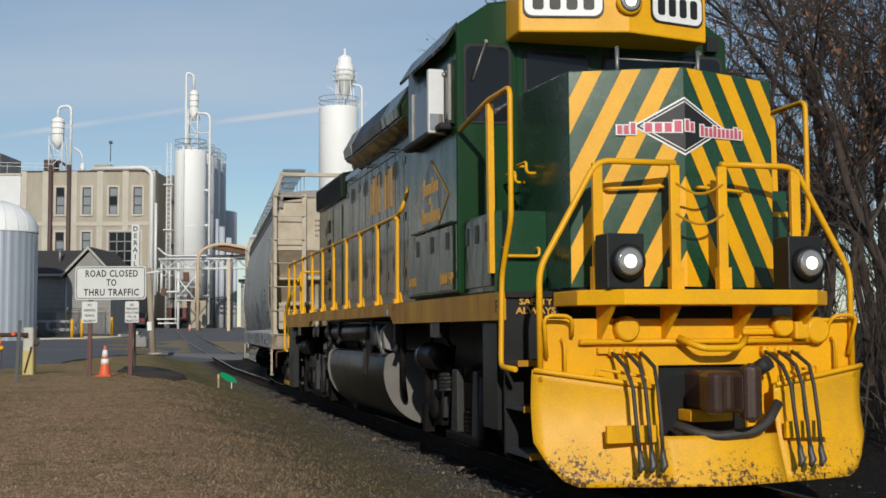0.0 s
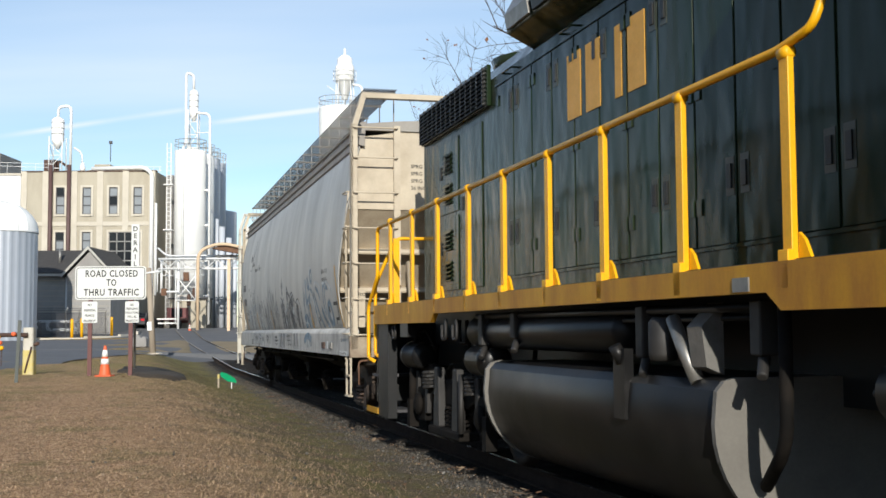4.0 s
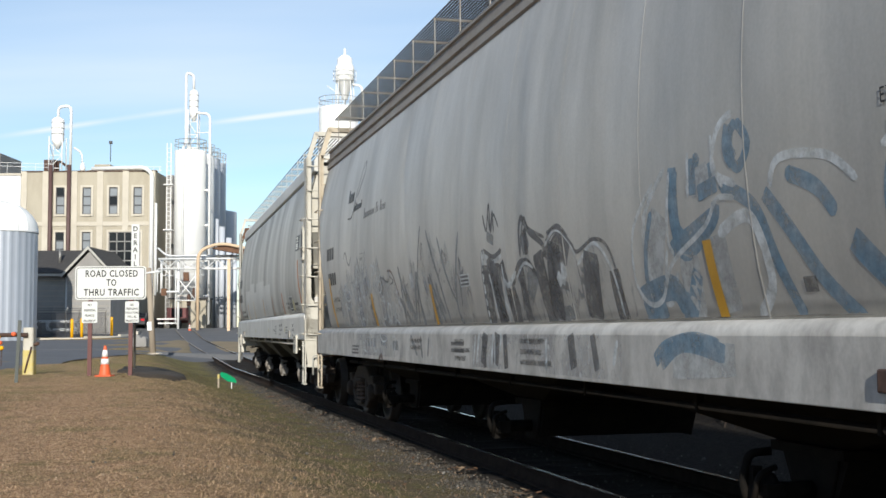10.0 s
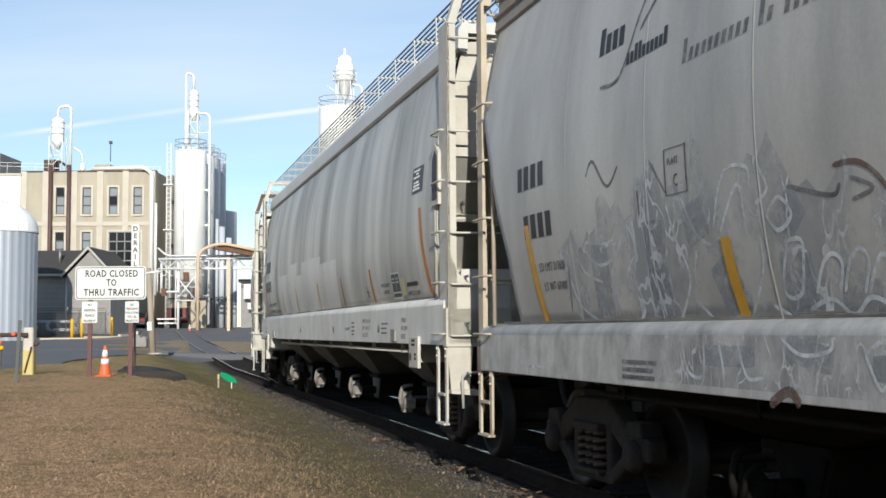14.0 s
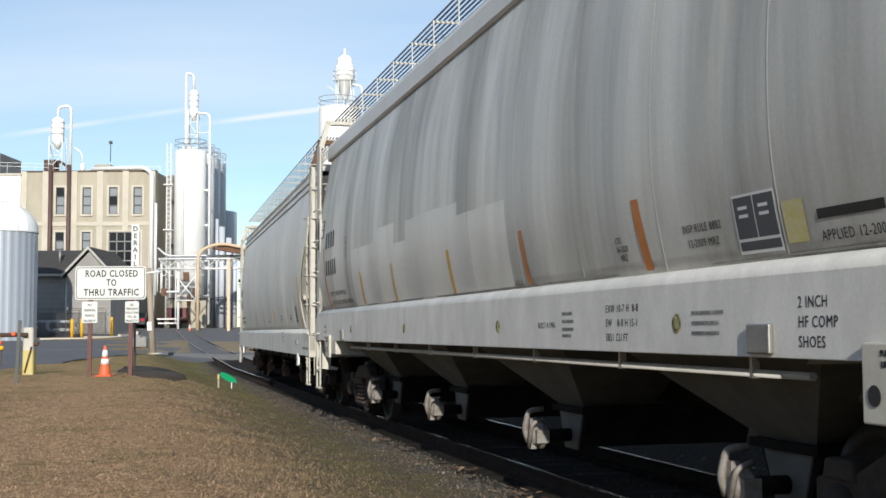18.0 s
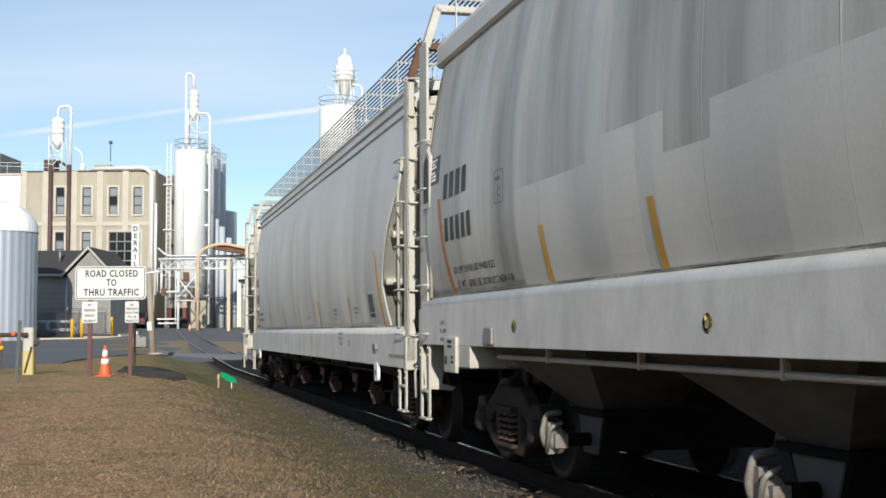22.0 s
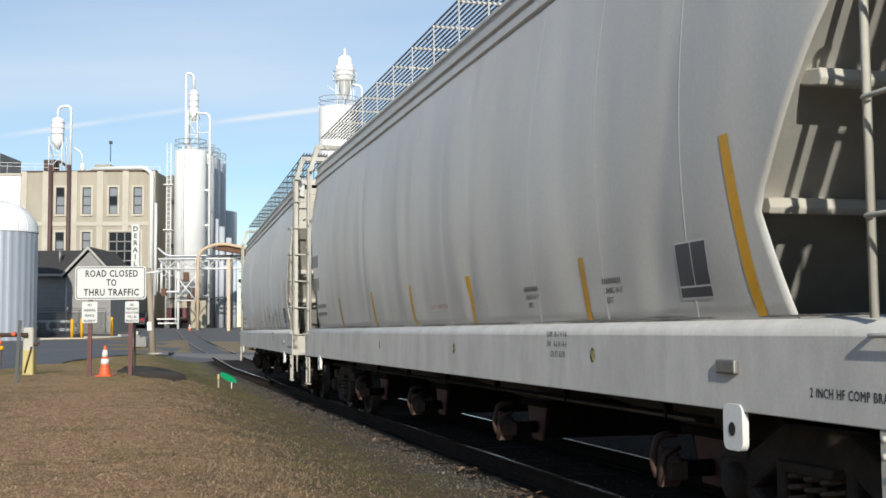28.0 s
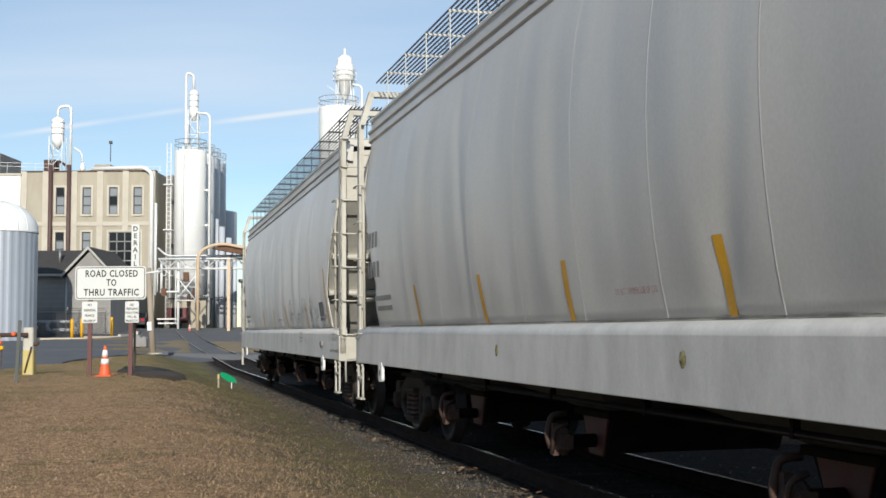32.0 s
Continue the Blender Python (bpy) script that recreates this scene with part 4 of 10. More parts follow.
def silos():
    front = silo("white_silo", -25.18, 118, 1.57, 4.7, 19.5, M_SILO, "tall white steel silo with pipework and top tower")
    o = Vector((-25.18, 118, 0))
    vessel(front, 0.28, 0, 0.45, 23.4, 25.7, 19.6)
    b = bmnew()
    tube(b, bend([(0.3, -0.2, 25.6), (0.3, -0.2, 27.2), (-0.39, -0.5, 27.4), (-0.39, -0.5, 26.0), (-0.39, -0.5, 20.2), (-0.39, -1.68, 19.6), (-0.39, -1.68, 4.9)], 0.4, 5), 0.13, 8)
    part("conveying_pipe", b, M_PIPE_W, front)
    b = bmnew()
    tube(b, bend([(0.6, -0.5, 23.3), (2.02, -0.6, 23.2), (2.02, -0.6, 2.2)], 1.1, 7), 0.13, 8)
    for z in (5, 8.5, 12, 15.5):
        tube(b, [(1.5, -0.6, z), (2.05, -0.6, z)], 0.05, 6)
        lathe(b, [(0.16, -0.12), (0.2, 0), (0.16, 0.12)], 10, pose(1.75, -0.62, z))
    tube(b, [(0.5, -0.6, 21.3), (2.02, -0.6, 21.3)], 0.05, 6)
    part("return_pipe", b, M_PIPE_W, front)
    b = bmnew()
    for x in (-2.15, -1.75):
        tube(b, [(x, -0.9, 2.1), (x, -0.9, 20.2)], 0.05, 6)
    z = 2.6
    while z < 20:
        tube(b, [(-2.15, -0.9, z), (-1.75, -0.9, z)], 0.03, 5)
        z += 0.45
    for z in (7, 11.5, 16):
        box(b, -2.4, -1.5, -1.3, -0.4, z, z + 0.08)
    part("caged_ladder", b, M_PIPE_W, front)
    silo("white_silo", -25.2, 122.2, 1.57, 1.8, 19.7, M_SILO, "tall white steel silo standing in a row")
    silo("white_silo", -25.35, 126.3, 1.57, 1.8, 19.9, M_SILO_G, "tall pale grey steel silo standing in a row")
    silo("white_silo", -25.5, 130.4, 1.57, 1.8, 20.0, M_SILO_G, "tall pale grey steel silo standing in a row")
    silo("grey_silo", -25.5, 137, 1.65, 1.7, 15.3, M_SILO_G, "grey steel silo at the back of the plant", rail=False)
    base = thing("silo_base_building", pose(0, 0, 0), "tan block base building under the silos", "building")
    b = bmnew()
    box(b, -26.9, -23.3, 116.9, 119.9, 1.6, 4.7)
    part("wall", b, M_CONC, base)
    b = bmnew()
    box(b, -27.0, -23.2, 116.8, 120.0, 4.7, 4.85)
    part("roof_slab", b, M_STEELD, base)
    for x, r in ((-22.95, 0.16), (-22.45, 0.3), (-21.75, 0.3), (-21.1, 0.22)):
        b = bmnew()
        tube(b, [(x, 120.4, 1.6), (x, 120.4, 13.0 - 1.6 * (x + 23))], r, 12)
        part("downcomer", b, M_SILO_G, base, "pale grey vertical pipe")
    far = silo("wide_white_silo", -11.0, 125, 2.08, 1.7, 25.1, M_SILO, "broad white silo with a dust collector on top")
    b = bmnew()
    lathe(b, [(0.3, 26.0), (0.85, 28.0), (1.0, 28.05), (1.0, 29.5), (0.8, 29.9), (0.8, 30.4), (0.45, 30.75), (0.16, 30.8), (0.12, 31.5)], 22, pose(0.66, 0, 0))
    part("dust_collector", b, M_SILO, far)
    b = bmnew()
    for z in (28.05, 28.6, 29.1):
        tube(b, [(0.66 + 1.2 * math.cos(q), 1.2 * math.sin(q), z) for q in (2 * math.pi * i / 20 for i in range(20))], 0.035, 5, closed=True)
    for i in range(8):
        q = 2 * math.pi * i / 8
        tube(b, [(0.66 + 1.2 * math.cos(q), 1.2 * math.sin(q), 28.0), (0.66 + 1.2 * math.cos(q), 1.2 * math.sin(q), 29.1)], 0.03, 5)
        tube(b, [(0.66 + 1.0 * math.cos(q), 1.0 * math.sin(q), 25.2), (0.66 + 0.9 * math.cos(q), 0.9 * math.sin(q), 28.0)], 0.06, 6)
    tube(b, [(-1.1, -1, 27.3), (0.4, -1, 26.2)], 0.05, 6)
    part("access_frame", b, M_PIPE_W, far)
    b = bmnew()
    tube(b, bend([(1.5, -0.3, 27.6), (2.5, -0.4, 27.4), (2.6, -0.4, 2.0)], 0.9, 6), 0.13, 8)
    part("return_pipe", b, M_PIPE_W, far)
    roofv = thing("roof_dust_collector", pose(-38.5, 118, 17.6), "white dust collector tower on the building roof", "dust collector")
    vessel(roofv, 0, 0, 0.62, 3.1, 5.4, 0.0)
    b = bmnew()
    tube(b, bend([(0, 0, 5.3), (0, 0, 6.5), (1.3, 0, 6.6), (1.3, 0, 0.0)], 0.6, 6), 0.14, 8)
    part("gooseneck_pipe", b, M_PIPE_W, roofv)
    b = bmnew()
    tube(b, bend([(1.5, 0.4, 2.4), (2.3, 0.4, 1.9), (2.4, 0.4, 0.4)], 0.5, 5), 0.09, 8)
    lathe(b, [(0.2, 0.0), (0.3, 0.3), (0.15, 0.9)], 12, pose(2.4, 0.4, 0))
    part("vent_pipe", b, M_PIPE_W, roofv)


silos()


def pipe_bridge():
    Y = 110.0
    root = thing("pipe_bridge", pose(0, 0, 0), "white steel pipe bridge on posts", "pipe bridge")
    b = bmnew()
    for y in (Y, Y + 1.2):
        tube(b, [(-26.4, y, 8.25), (-15.5, y, 8.25)], 0.09, 6)
        tube(b, [(-26.4, y, 7.35), (-15.5, y, 7.35)], 0.07, 6)
        x, f = -26.4, 0
        while x < -15.6:
            tube(b, [(x, y, 7.35 if f else 8.25), (x + 0.9, y, 8.25 if f else 7.35)], 0.04, 5)
            x, f = x + 0.9, 1 - f
    part("truss", b, M_PIPE_W, root)
    for x, z0, z1 in ((-26.78, 4.9, 13.5), (-26.2, 5.1, 8.2), (-24.62, 1.5, 8.2)):
        b = bmnew()
        tube(b, [(x, Y + 0.5, z0), (x, Y + 0.5, z1)], 0.12, 8)
        part("post", b, M_PIPE_W, root)
    for i, z in enumerate((8.55, 8.45, 8.6)):
        b = bmnew()
        tube(b, bend([(-26.5 - 0.1 * i, Y + 0.3 + 0.3 * i, 9.3), (-25.7, Y + 0.3 + 0.3 * i, z), (-15.5, Y + 0.3 + 0.3 * i, z)], 0.4, 5), 0.065, 8)
        part("pipe", b, M_PIPE_W, root)
    b = bmnew()
    for p, q in (((-24.8, 6.7), (-22.95, 4.4)), ((-22.95, 6.7), (-24.8, 4.4)), ((-24.8, 4.4), (-22.95, 4.4)), ((-24.8, 7.3), (-24.8, 2.2)), ((-22.95, 7.3), (-22.95, 4.4)),
                 ((-26.5, 7.3), (-26.5, 5.2)), ((-25.4, 7.3), (-25.4, 5.2)), ((-26.5, 6.9), (-25.95, 7.3)), ((-25.4, 6.9), (-25.95, 7.3))):
        tube(b, [(p[0], Y + 0.2, p[1]), (q[0], Y + 0.2, q[1])], 0.055, 6)
    tube(b, [(-26.2, Y, 5.2), (-24.4, Y, 5.2)], 0.1, 8)
    pieces("branch_pipe", b, M_PIPE_W, root)
    b = bmnew()
    box(b, -26.1, -25.6, Y - 0.1, Y + 0.3, 4.85, 5.5)
    box(b, -24.05, -23.55, Y - 0.05, Y + 0.25, 6.2, 7.0, None)
    pieces("valve_box", b, M_RUST, root)
    for z in (3.9, 4.5):
        b = bmnew()
        lathe(b, [(0.12, 0), (0.2, 0.25), (0.2, 0.9), (0.1, 1.1)], 10, pose(-23.7 + (0.5 if z > 4 else 0), Y + 0.8, z))
        part("valve", b, M_RUSTY, root)
    duct = thing("tan_gantry", pose(0, 0, 0), "tan-yellow steel gantry with a curved duct", "gantry")
    b = bmnew()
    tube(b, bend([(-22.4, Y - 1.5, 1.5), (-22.4, Y - 1.5, 8.9), (-20.4, Y - 1.5, 9.6), (-17.0, Y - 1.5, 8.9)], 1.4, 8), 0.15, 10)
    part("curved_post", b, M_PIPE_T, duct)
    b = bmnew()
    box(b, -19.66, -19.40, Y - 1.8, Y - 1.5, 1.5, 8.1)
    part("post", b, M_PIPE_T, duct)
    b = bmnew()
    prism(b, ((-21.2, 9.1), (-20.3, 9.45), (-16.5, 8.9), (-16.5, 8.2)), "y", Y - 1.3, Y + 0.6)
    part("duct", b, M_RUST, duct)
    low = thing("low_shed", pose(0, 0, 0), "low grey service building beside the track", "building")
    b = bmnew()
    box(b, -19.4, -13.0, 114, 124, 1.6, 6.2)
    part("wall", b, M_BLOCK, low)
    b = bmnew()
    box(b, -19.6, -12.8, 113.7, 124.2, 6.2, 6.5)
    part("roof", b, M_STEELD, low)
    b = bmnew()
    box(b, -19.0, -17.6, 113.2, 114, 4.6, 6.0)
    box(b, -18.6, -17.9, 113.1, 113.3, 3.6, 4.2)
    part("wall_unit", b, M_PANEL_W, low)


pipe_bridge()


def left_tank():
    root = thing("domed_tank", pose(-34.5, 92, 0.7), "white corrugated domed storage tank", "tank")
    b = bmnew()
    n = 120
    ring = [(2.9 + (0.022 if j // 2 % 2 else -0.01), 2 * math.pi * j / n) for j in range(n)]
    lo, hi = [[b.verts.new((r * math.cos(q), r * math.sin(q), z)) for r, q in ring] for z in (0, 8.6)]
    for j in range(n):
        b.faces.new((lo[j], lo[(j + 1) % n], hi[(j + 1) % n], hi[j]))
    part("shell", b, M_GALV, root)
    b = bmnew()
    lathe(b, [(2.98, 8.5)] + [(2.96 * math.cos(radians(a)), 8.6 + 2.4 * math.sin(radians(a))) for a in range(0, 91, 9)], 36)
    part("dome", b, M_SILO, root)
    b = bmnew()
    for a in range(-150, -20, 18):
        tube(b, [(3.0 * math.cos(radians(c)) * math.cos(radians(a)), 3.0 * math.cos(radians(c)) * math.sin(radians(a)), 8.62 + 2.42 * math.sin(radians(c))) for c in range(0, 85, 12)], 0.03, 5)
    pieces("dome_rib", b, M_PANEL_W, root)
    b = bmnew()
    box(b, -0.1, 0.48, -3.3, -2.9, 5.9, 10.1)
    part("ladder_panel", b, M_STEELD, root, "dark ladder guard on the shell")


left_tank()


def gable_shed():
    root = thing("gabled_shed", pose(0, 0, 0), "small grey block building with dark shingle gable roof", "building")
    y0 = 103.0
    b = bmnew()
    box(b, -38.5, -32.6, y0 + 0.6, y0 + 8, 1.0, 6.6)
    box(b, -32.6, -28.8, y0, y0 + 8, 1.0, 6.5)
    prism(b, ((-32.6, 6.5), (-28.8, 6.5), (-30.7, 8.5)), "y", y0 + 0.02, y0 + 8)
    part("wall", b, M_BLOCK, root)
    b = bmnew()
    prism(b, ((-33.0, 6.25), (-30.7, 8.7), (-28.4, 6.25), (-28.4, 6.45), (-30.7, 8.92), (-33.0, 6.45)), "y", y0 - 0.4, y0 + 8.3)
    prism(b, ((y0 + 0.1, 6.5), (y0 + 4.3, 8.72), (y0 + 8.5, 6.5), (y0 + 8.5, 6.7), (y0 + 4.3, 8.9), (y0 + 0.1, 6.7)), "x", -38.9, -30.8)
    part("roof", b, M_SHINGLE, root)
    b = bmnew()
    prism(b, ((-33.02, 6.2), (-30.7, 8.67), (-28.38, 6.2), (-28.38, 6.46), (-30.7, 8.95), (-33.02, 6.46)), "y", y0 - 0.48, y0 - 0.41)
    box(b, -38.9, -33.0, y0 + 0.0, y0 + 0.12, 6.38, 6.6)
    part("fascia", b, M_CREAM_D, root)
    b = bmnew()
    tube(b, [(-32.75, y0 + 0.45, 1.2), (-32.75, y0 + 0.45, 6.3)], 0.12, 8)
    part("downspout", b, M_PIPE_W, root)
    b = bmnew()
    tube(b, [(-33.9, y0 + 2, 7.4), (-33.9, y0 + 2, 8.9)], 0.12, 8)
    part("roof_vent_pipe", b, M_CHAIN, root)
    # course lines of the block wall
    for k in range(11):
        b = bmnew()
        z = 1.5 + 0.45 * k
        box(b, -38.5, -32.6, y0 + 0.585, y0 + 0.6, z, z + 0.03)
        box(b, -32.6, -28.8, y0 - 0.014, y0, z, z + 0.03)
        part("block_course", b, M_CONC, root)


gable_shed()


def yard():
    fence = thing("chain_link_fence", pose(0, 0, 0), "grey chain-link fence with angled barbed-wire arms", "fence")
    Y = 98.0
    for i in range(8):
        x = -35.5 + 1.1 * i
        b = bmnew()
        z = land_z(x, Y)
        tube(b, [(x, Y, z - 0.1), (x, Y, z + 2.1), (x + 0.25, Y - 0.2, z + 2.5)], 0.035, 6)
        part("post", b, M_CHAIN, fence)
    b = bmnew()
    for z in (1.1, 3.1, 3.3, 3.45):
        tube(b, [(-35.5, Y, z), (-27.8, Y, z)], 0.015, 4)
    x = -35.5
    while x < -27.9:
        tube(b, [(x, Y, 1.05), (x + 0.5, Y, 2.05), (x, Y, 3.1)], 0.017, 3, cap=False)
        tube(b, [(x + 0.5, Y, 1.05), (x, Y, 2.05), (x + 0.5, Y, 3.1)], 0.017, 3, cap=False)
        x += 0.125
    part("wire", b, M_STEELD, fence)
    pipes = thing("white_yard_pipes", pose(0, 0, 0), "low white pipe run inside the fence", "pipes")
    for pts in (((-35.4, 99.5, 2.4), (-30.4, 99.5, 2.4)), ((-33.0, 99.3, 2.4), (-33.0, 99.3, 1.7), (-30.6, 99.3, 1.7)), ((-35.4, 99.8, 1.9), (-34.0, 99.8, 1.9))):
        b = bmnew()
        tube(b, bend(pts, 0.25), 0.14, 10)
        part("pipe", b, M_PIPE_W, pipes)
    b = bmnew()
    for x in (-35.0, -33.6, -32.2, -30.7):
        tube(b, [(x, 99.5, 1.0), (x, 99.5, 2.3)], 0.07, 6)
    pieces("support", b, M_CHAIN, pipes)
    bol = None
    for x, y, h in ((-29.93, 96.0, 1.75), (-29.6, 97.5, 1.6), (-27.9, 100.2, 1.9)):
        z = land_z(x, y)
        if bol is None:
            bol = thing("bollard", pose(x, y, z), "short yellow-painted steel bollard in the yard", "bollard", "yard bollards")
            b = bmnew()
            lathe(b, [(0.12, -0.1), (0.12, 1.5), (0.09, 1.58), (0.03, 1.6)], 14)
            part("sleeve", b, M_YELLOW, bol)
        else:
            copy_thing(bol, pose(x, y, z))
    kerb = bmnew()
    prev = None
    for x, y in ((-40, 92.0), (-33, 93.0), (-28.6, 95.0), (-26.6, 97.8), (-26.0, 101), (-27.4, 108)):
        if prev:
            d = Vector((x - prev[0], y - prev[1], 0))
            a = math.degrees(math.atan2(d.y, d.x))
            zm = land_z((x + prev[0]) / 2, (y + prev[1]) / 2)
            box(kerb, -d.length / 2, d.length / 2, -0.12, 0.12, -0.2, 0.17, pose((x + prev[0]) / 2, (y + prev[1]) / 2, zm, 0, 0, a))
        prev = (x, y)
    single("kerb", kerb, M_CONC_L, "pale concrete kerb along the yard", "kerb", kind="structure")


yard()


def vehicle(x, y, turn, w, length, h, mat, label, name):
    """A parked car seen from behind."""
    root = thing(name, pose(x, y, land_z(x, y) + 0.03, 0, 0, turn), label, "car", "parked vehicles")
    b = bmnew()
    prism(b, ((0, 0.35), (0, 0.95), (0.35, 1.02), (0.75, h), (length * 0.55, h), (length * 0.7, 1.0), (length, 0.85), (length, 0.35)), "x", -w / 2, w / 2)
    part("body", b, mat, root, bevel=0.08)
    b = bmnew()
    prism(b, ((0.34, 1.04), (0.72, h - 0.05), (0.70, h - 0.04), (0.31, 1.05)), "x", -w / 2 + 0.15, w / 2 - 0.15)
    part("rear_window", b, M_GLASS_D, root)
    for s in (-1, 1):
        b = bmnew()
        box(b, s * (w / 2 - 0.22) - 0.16, s * (w / 2 - 0.22) + 0.16, -0.03, 0.05, 0.72, 0.92)
        part("tail_light", b, M_TAIL, root)
        for yy in (0.85, length - 0.9):
            b = bmnew()
            lathe(b, [(0.2, -0.1), (0.33, -0.1), (0.33, 0.1), (0.2, 0.1)], 18, pose(s * (w / 2 - 0.1), yy, 0.33) @ X90)
            part("wheel", b, M_RUBBER, root)
    b = bmnew()
    box(b, -w / 2 + 0.05, w / 2 - 0.05, -0.08, 0.1, 0.38, 0.55)
    part("bumper", b, M_STEELD, root, bevel=0.03)
    return root


vehicle(-31.6, 112.0, 4, 1.85, 4.6, 1.55, M_BLACK, "dark parked hatchback beside the building", "parked_car")
vehicle(-29.1, 112.5, -3, 1.85, 4.7, 1.5, M_STEELD, "dark grey parked saloon beside the building", "parked_car")


def flatbed():
    x, y = -26.0, 112.5
    root = thing("flatbed_truck", pose(x, y, land_z(x, y) + 0.03), "maroon flatbed truck parked by the base building", "truck")
    b = bmnew()
    box(b, -1.05, 1.05, 0, 4.2, 0.85, 1.05)
    part("bed", b, M_REDT, root)
    b = bmnew()
    box(b, -1.05, 1.05, 3.9, 4.05, 1.05, 2.1)
    part("headboard", b, M_REDT, root)
    b = bmnew()
    prism(b, ((4.3, 0.6), (4.3, 2.0), (5.6, 2.0), (6.0, 1.4), (7.0, 1.3), (7.0, 0.6)), "x", -0.95, 0.95)
    part("cab", b, M_REDT, root, bevel=0.06)
    b = bmnew()
    box(b, -1.05, 1.05, -0.08, 0.0, 0.9, 1.02)
    box(b, -0.95, 0.95, -0.06, 0.06, 0.5, 0.62)
    part("rear_bumper", b, M_WHITE, root)
    b = bmnew()
    box(b, -0.5, 0.5, 3.82, 3.9, 1.2, 2.0)
    part("rear_window", b, M_GLASS_D, root)
    for s in (-1, 1):
        for yy in (0.9, 6.1):
            b = bmnew()
            lathe(b, [(0.25, -0.14), (0.42, -0.14), (0.42, 0.14), (0.25, 0.14)], 18, pose(s * 0.85, yy, 0.42) @ X90)
            part("wheel", b, M_RUBBER, root)


flatbed()

# ---- covered hopper wagons; local y runs back along the train from the front coupler, the camera's side is -x ----
class Side:
    """The curved outline of a wagon's side."""
    def __init__(self, zb, wb, zm, wm, ze, we):
        self.zb, self.wb, self.zm, self.wmax, self.ze, self.we = zb, wb, zm, wm, ze, we

    def w(self, z):
        if z < self.zm:
            return self.wmax - (self.wmax - self.wb) * ((self.zm - z) / (self.zm - self.zb)) ** 2
        return self.wmax - (self.wmax - self.we) * ((z - self.zm) / (self.ze - self.zm)) ** 2


CUT_Z, CUT_Y = (1.4, 2.1, 3.0, 3.5, 4.7), (1.1, 1.03, 0.6, 0.26, 0.16)


def dent(y, z, seed, depth):
    """Small waves and dents of a thin steel side."""
    k = min(max((4.35 - z) / 0.6, 0.0), 1.0) * min(max((z - 1.45) / 0.3, 0.25), 1.0)
    crease = 0.0
    for i in range(3):
        yc = 3.2 + 4.9 * i + 2.0 * noise.noise((i * 3.1, seed, 0)) + 0.25 * math.sin(z * 1.3 + i)
        crease -= math.exp(-((y - yc) / 0.16) ** 2) * (0.35 + 0.3 * noise.noise((z * 0.8, i, seed)))
    return k * depth * (noise.noise((y * 0.55, z * 0.35, seed)) + 0.5 * noise.noise((y * 1.7, z * 0.5, seed + 9)) + crease)


def onto_side(bm, c, y0, z0, lift=0.0035):
    """Lay a flat bmesh (x to the right, y up) onto the camera's side of a wagon, its origin at (y0, z0)."""
    up = sum(z0 + v.co.y for v in bm.verts) / max(len(bm.verts), 1) > c["zs1"]
    for v in bm.verts:
        y, z = y0 - v.co.x, z0 + v.co.y
        z = max(z, c["zs1"] + 0.025) if up else min(z, c["zs1"] - 0.055)
        w = c["sill_w"] if z < c["zs1"] else c["side"].w(z) + dent(y, z, c["seed"], c["dent"])
        v.co = Vector((-w - lift - v.co.z, y, z))
    return bm


def side_text(parent, c, string, h, y, z, mat=None, squeeze=0.85, name="lettering"):
    bm = letters(string, h, "LEFT", 1.12, squeeze * 0.92, thick=0.0003, bold=0.0)
    part(name, onto_side(bm, c, y, z, c["ink"]), mat or M_BLACK_L, parent)


def side_bar(parent, c, y, z, w, h, mat, name="lettering_bar", slant=0.0, lift=0.004, rows=None):
    """A patch of paint or tape on the side: w along the wagon, h upwards."""
    bm = bmnew()
    n = rows or max(1, int(h / 0.08))
    m = max(1, int(w / 0.1))
    v = [[bm.verts.new((w * j / m + slant * i / n, h * i / n, 0)) for j in range(m + 1)] for i in range(n + 1)]
    for a, b in zip(v, v[1:]):
        for j in range(m):
            bm.faces.new((a[j], a[j + 1], b[j + 1], b[j]))
    return part(name, onto_side(bm, c, y, z, lift), mat, parent)


def stroke(bm, pts, width):
    """A painted stroke through points (x, y), flat, with pointed ends."""
    pts = [Vector((*p, 0)) for p in pts]
    fine = []
    for i in range(len(pts) - 1):
        p0, p1, p2, p3 = pts[max(i - 1, 0)], pts[i], pts[i + 1], pts[min(i + 2, len(pts) - 1)]
        for k in range(6):
            t = k / 6
            fine.append(0.5 * ((2 * p1) + (p2 - p0) * t + (2 * p0 - 5 * p1 + 4 * p2 - p3) * t * t + (3 * p1 - p0 - 3 * p2 + p3) * t ** 3))
    fine.append(pts[-1])
    prev = None
    for i, p in enumerate(fine):
        d = fine[min(i + 1, len(fine) - 1)] - fine[max(i - 1, 0)]
        s = Vector((-d.y, d.x, 0)).normalized() * width * (0.5 if 0 < i < len(fine) - 1 else (0.44 if width > 0.09 else 0.2))
        cur = (bm.verts.new(p - s), bm.verts.new(p + s))
        if prev:
            bm.faces.new((prev[0], prev[1], cur[1], cur[0]))
        prev = cur


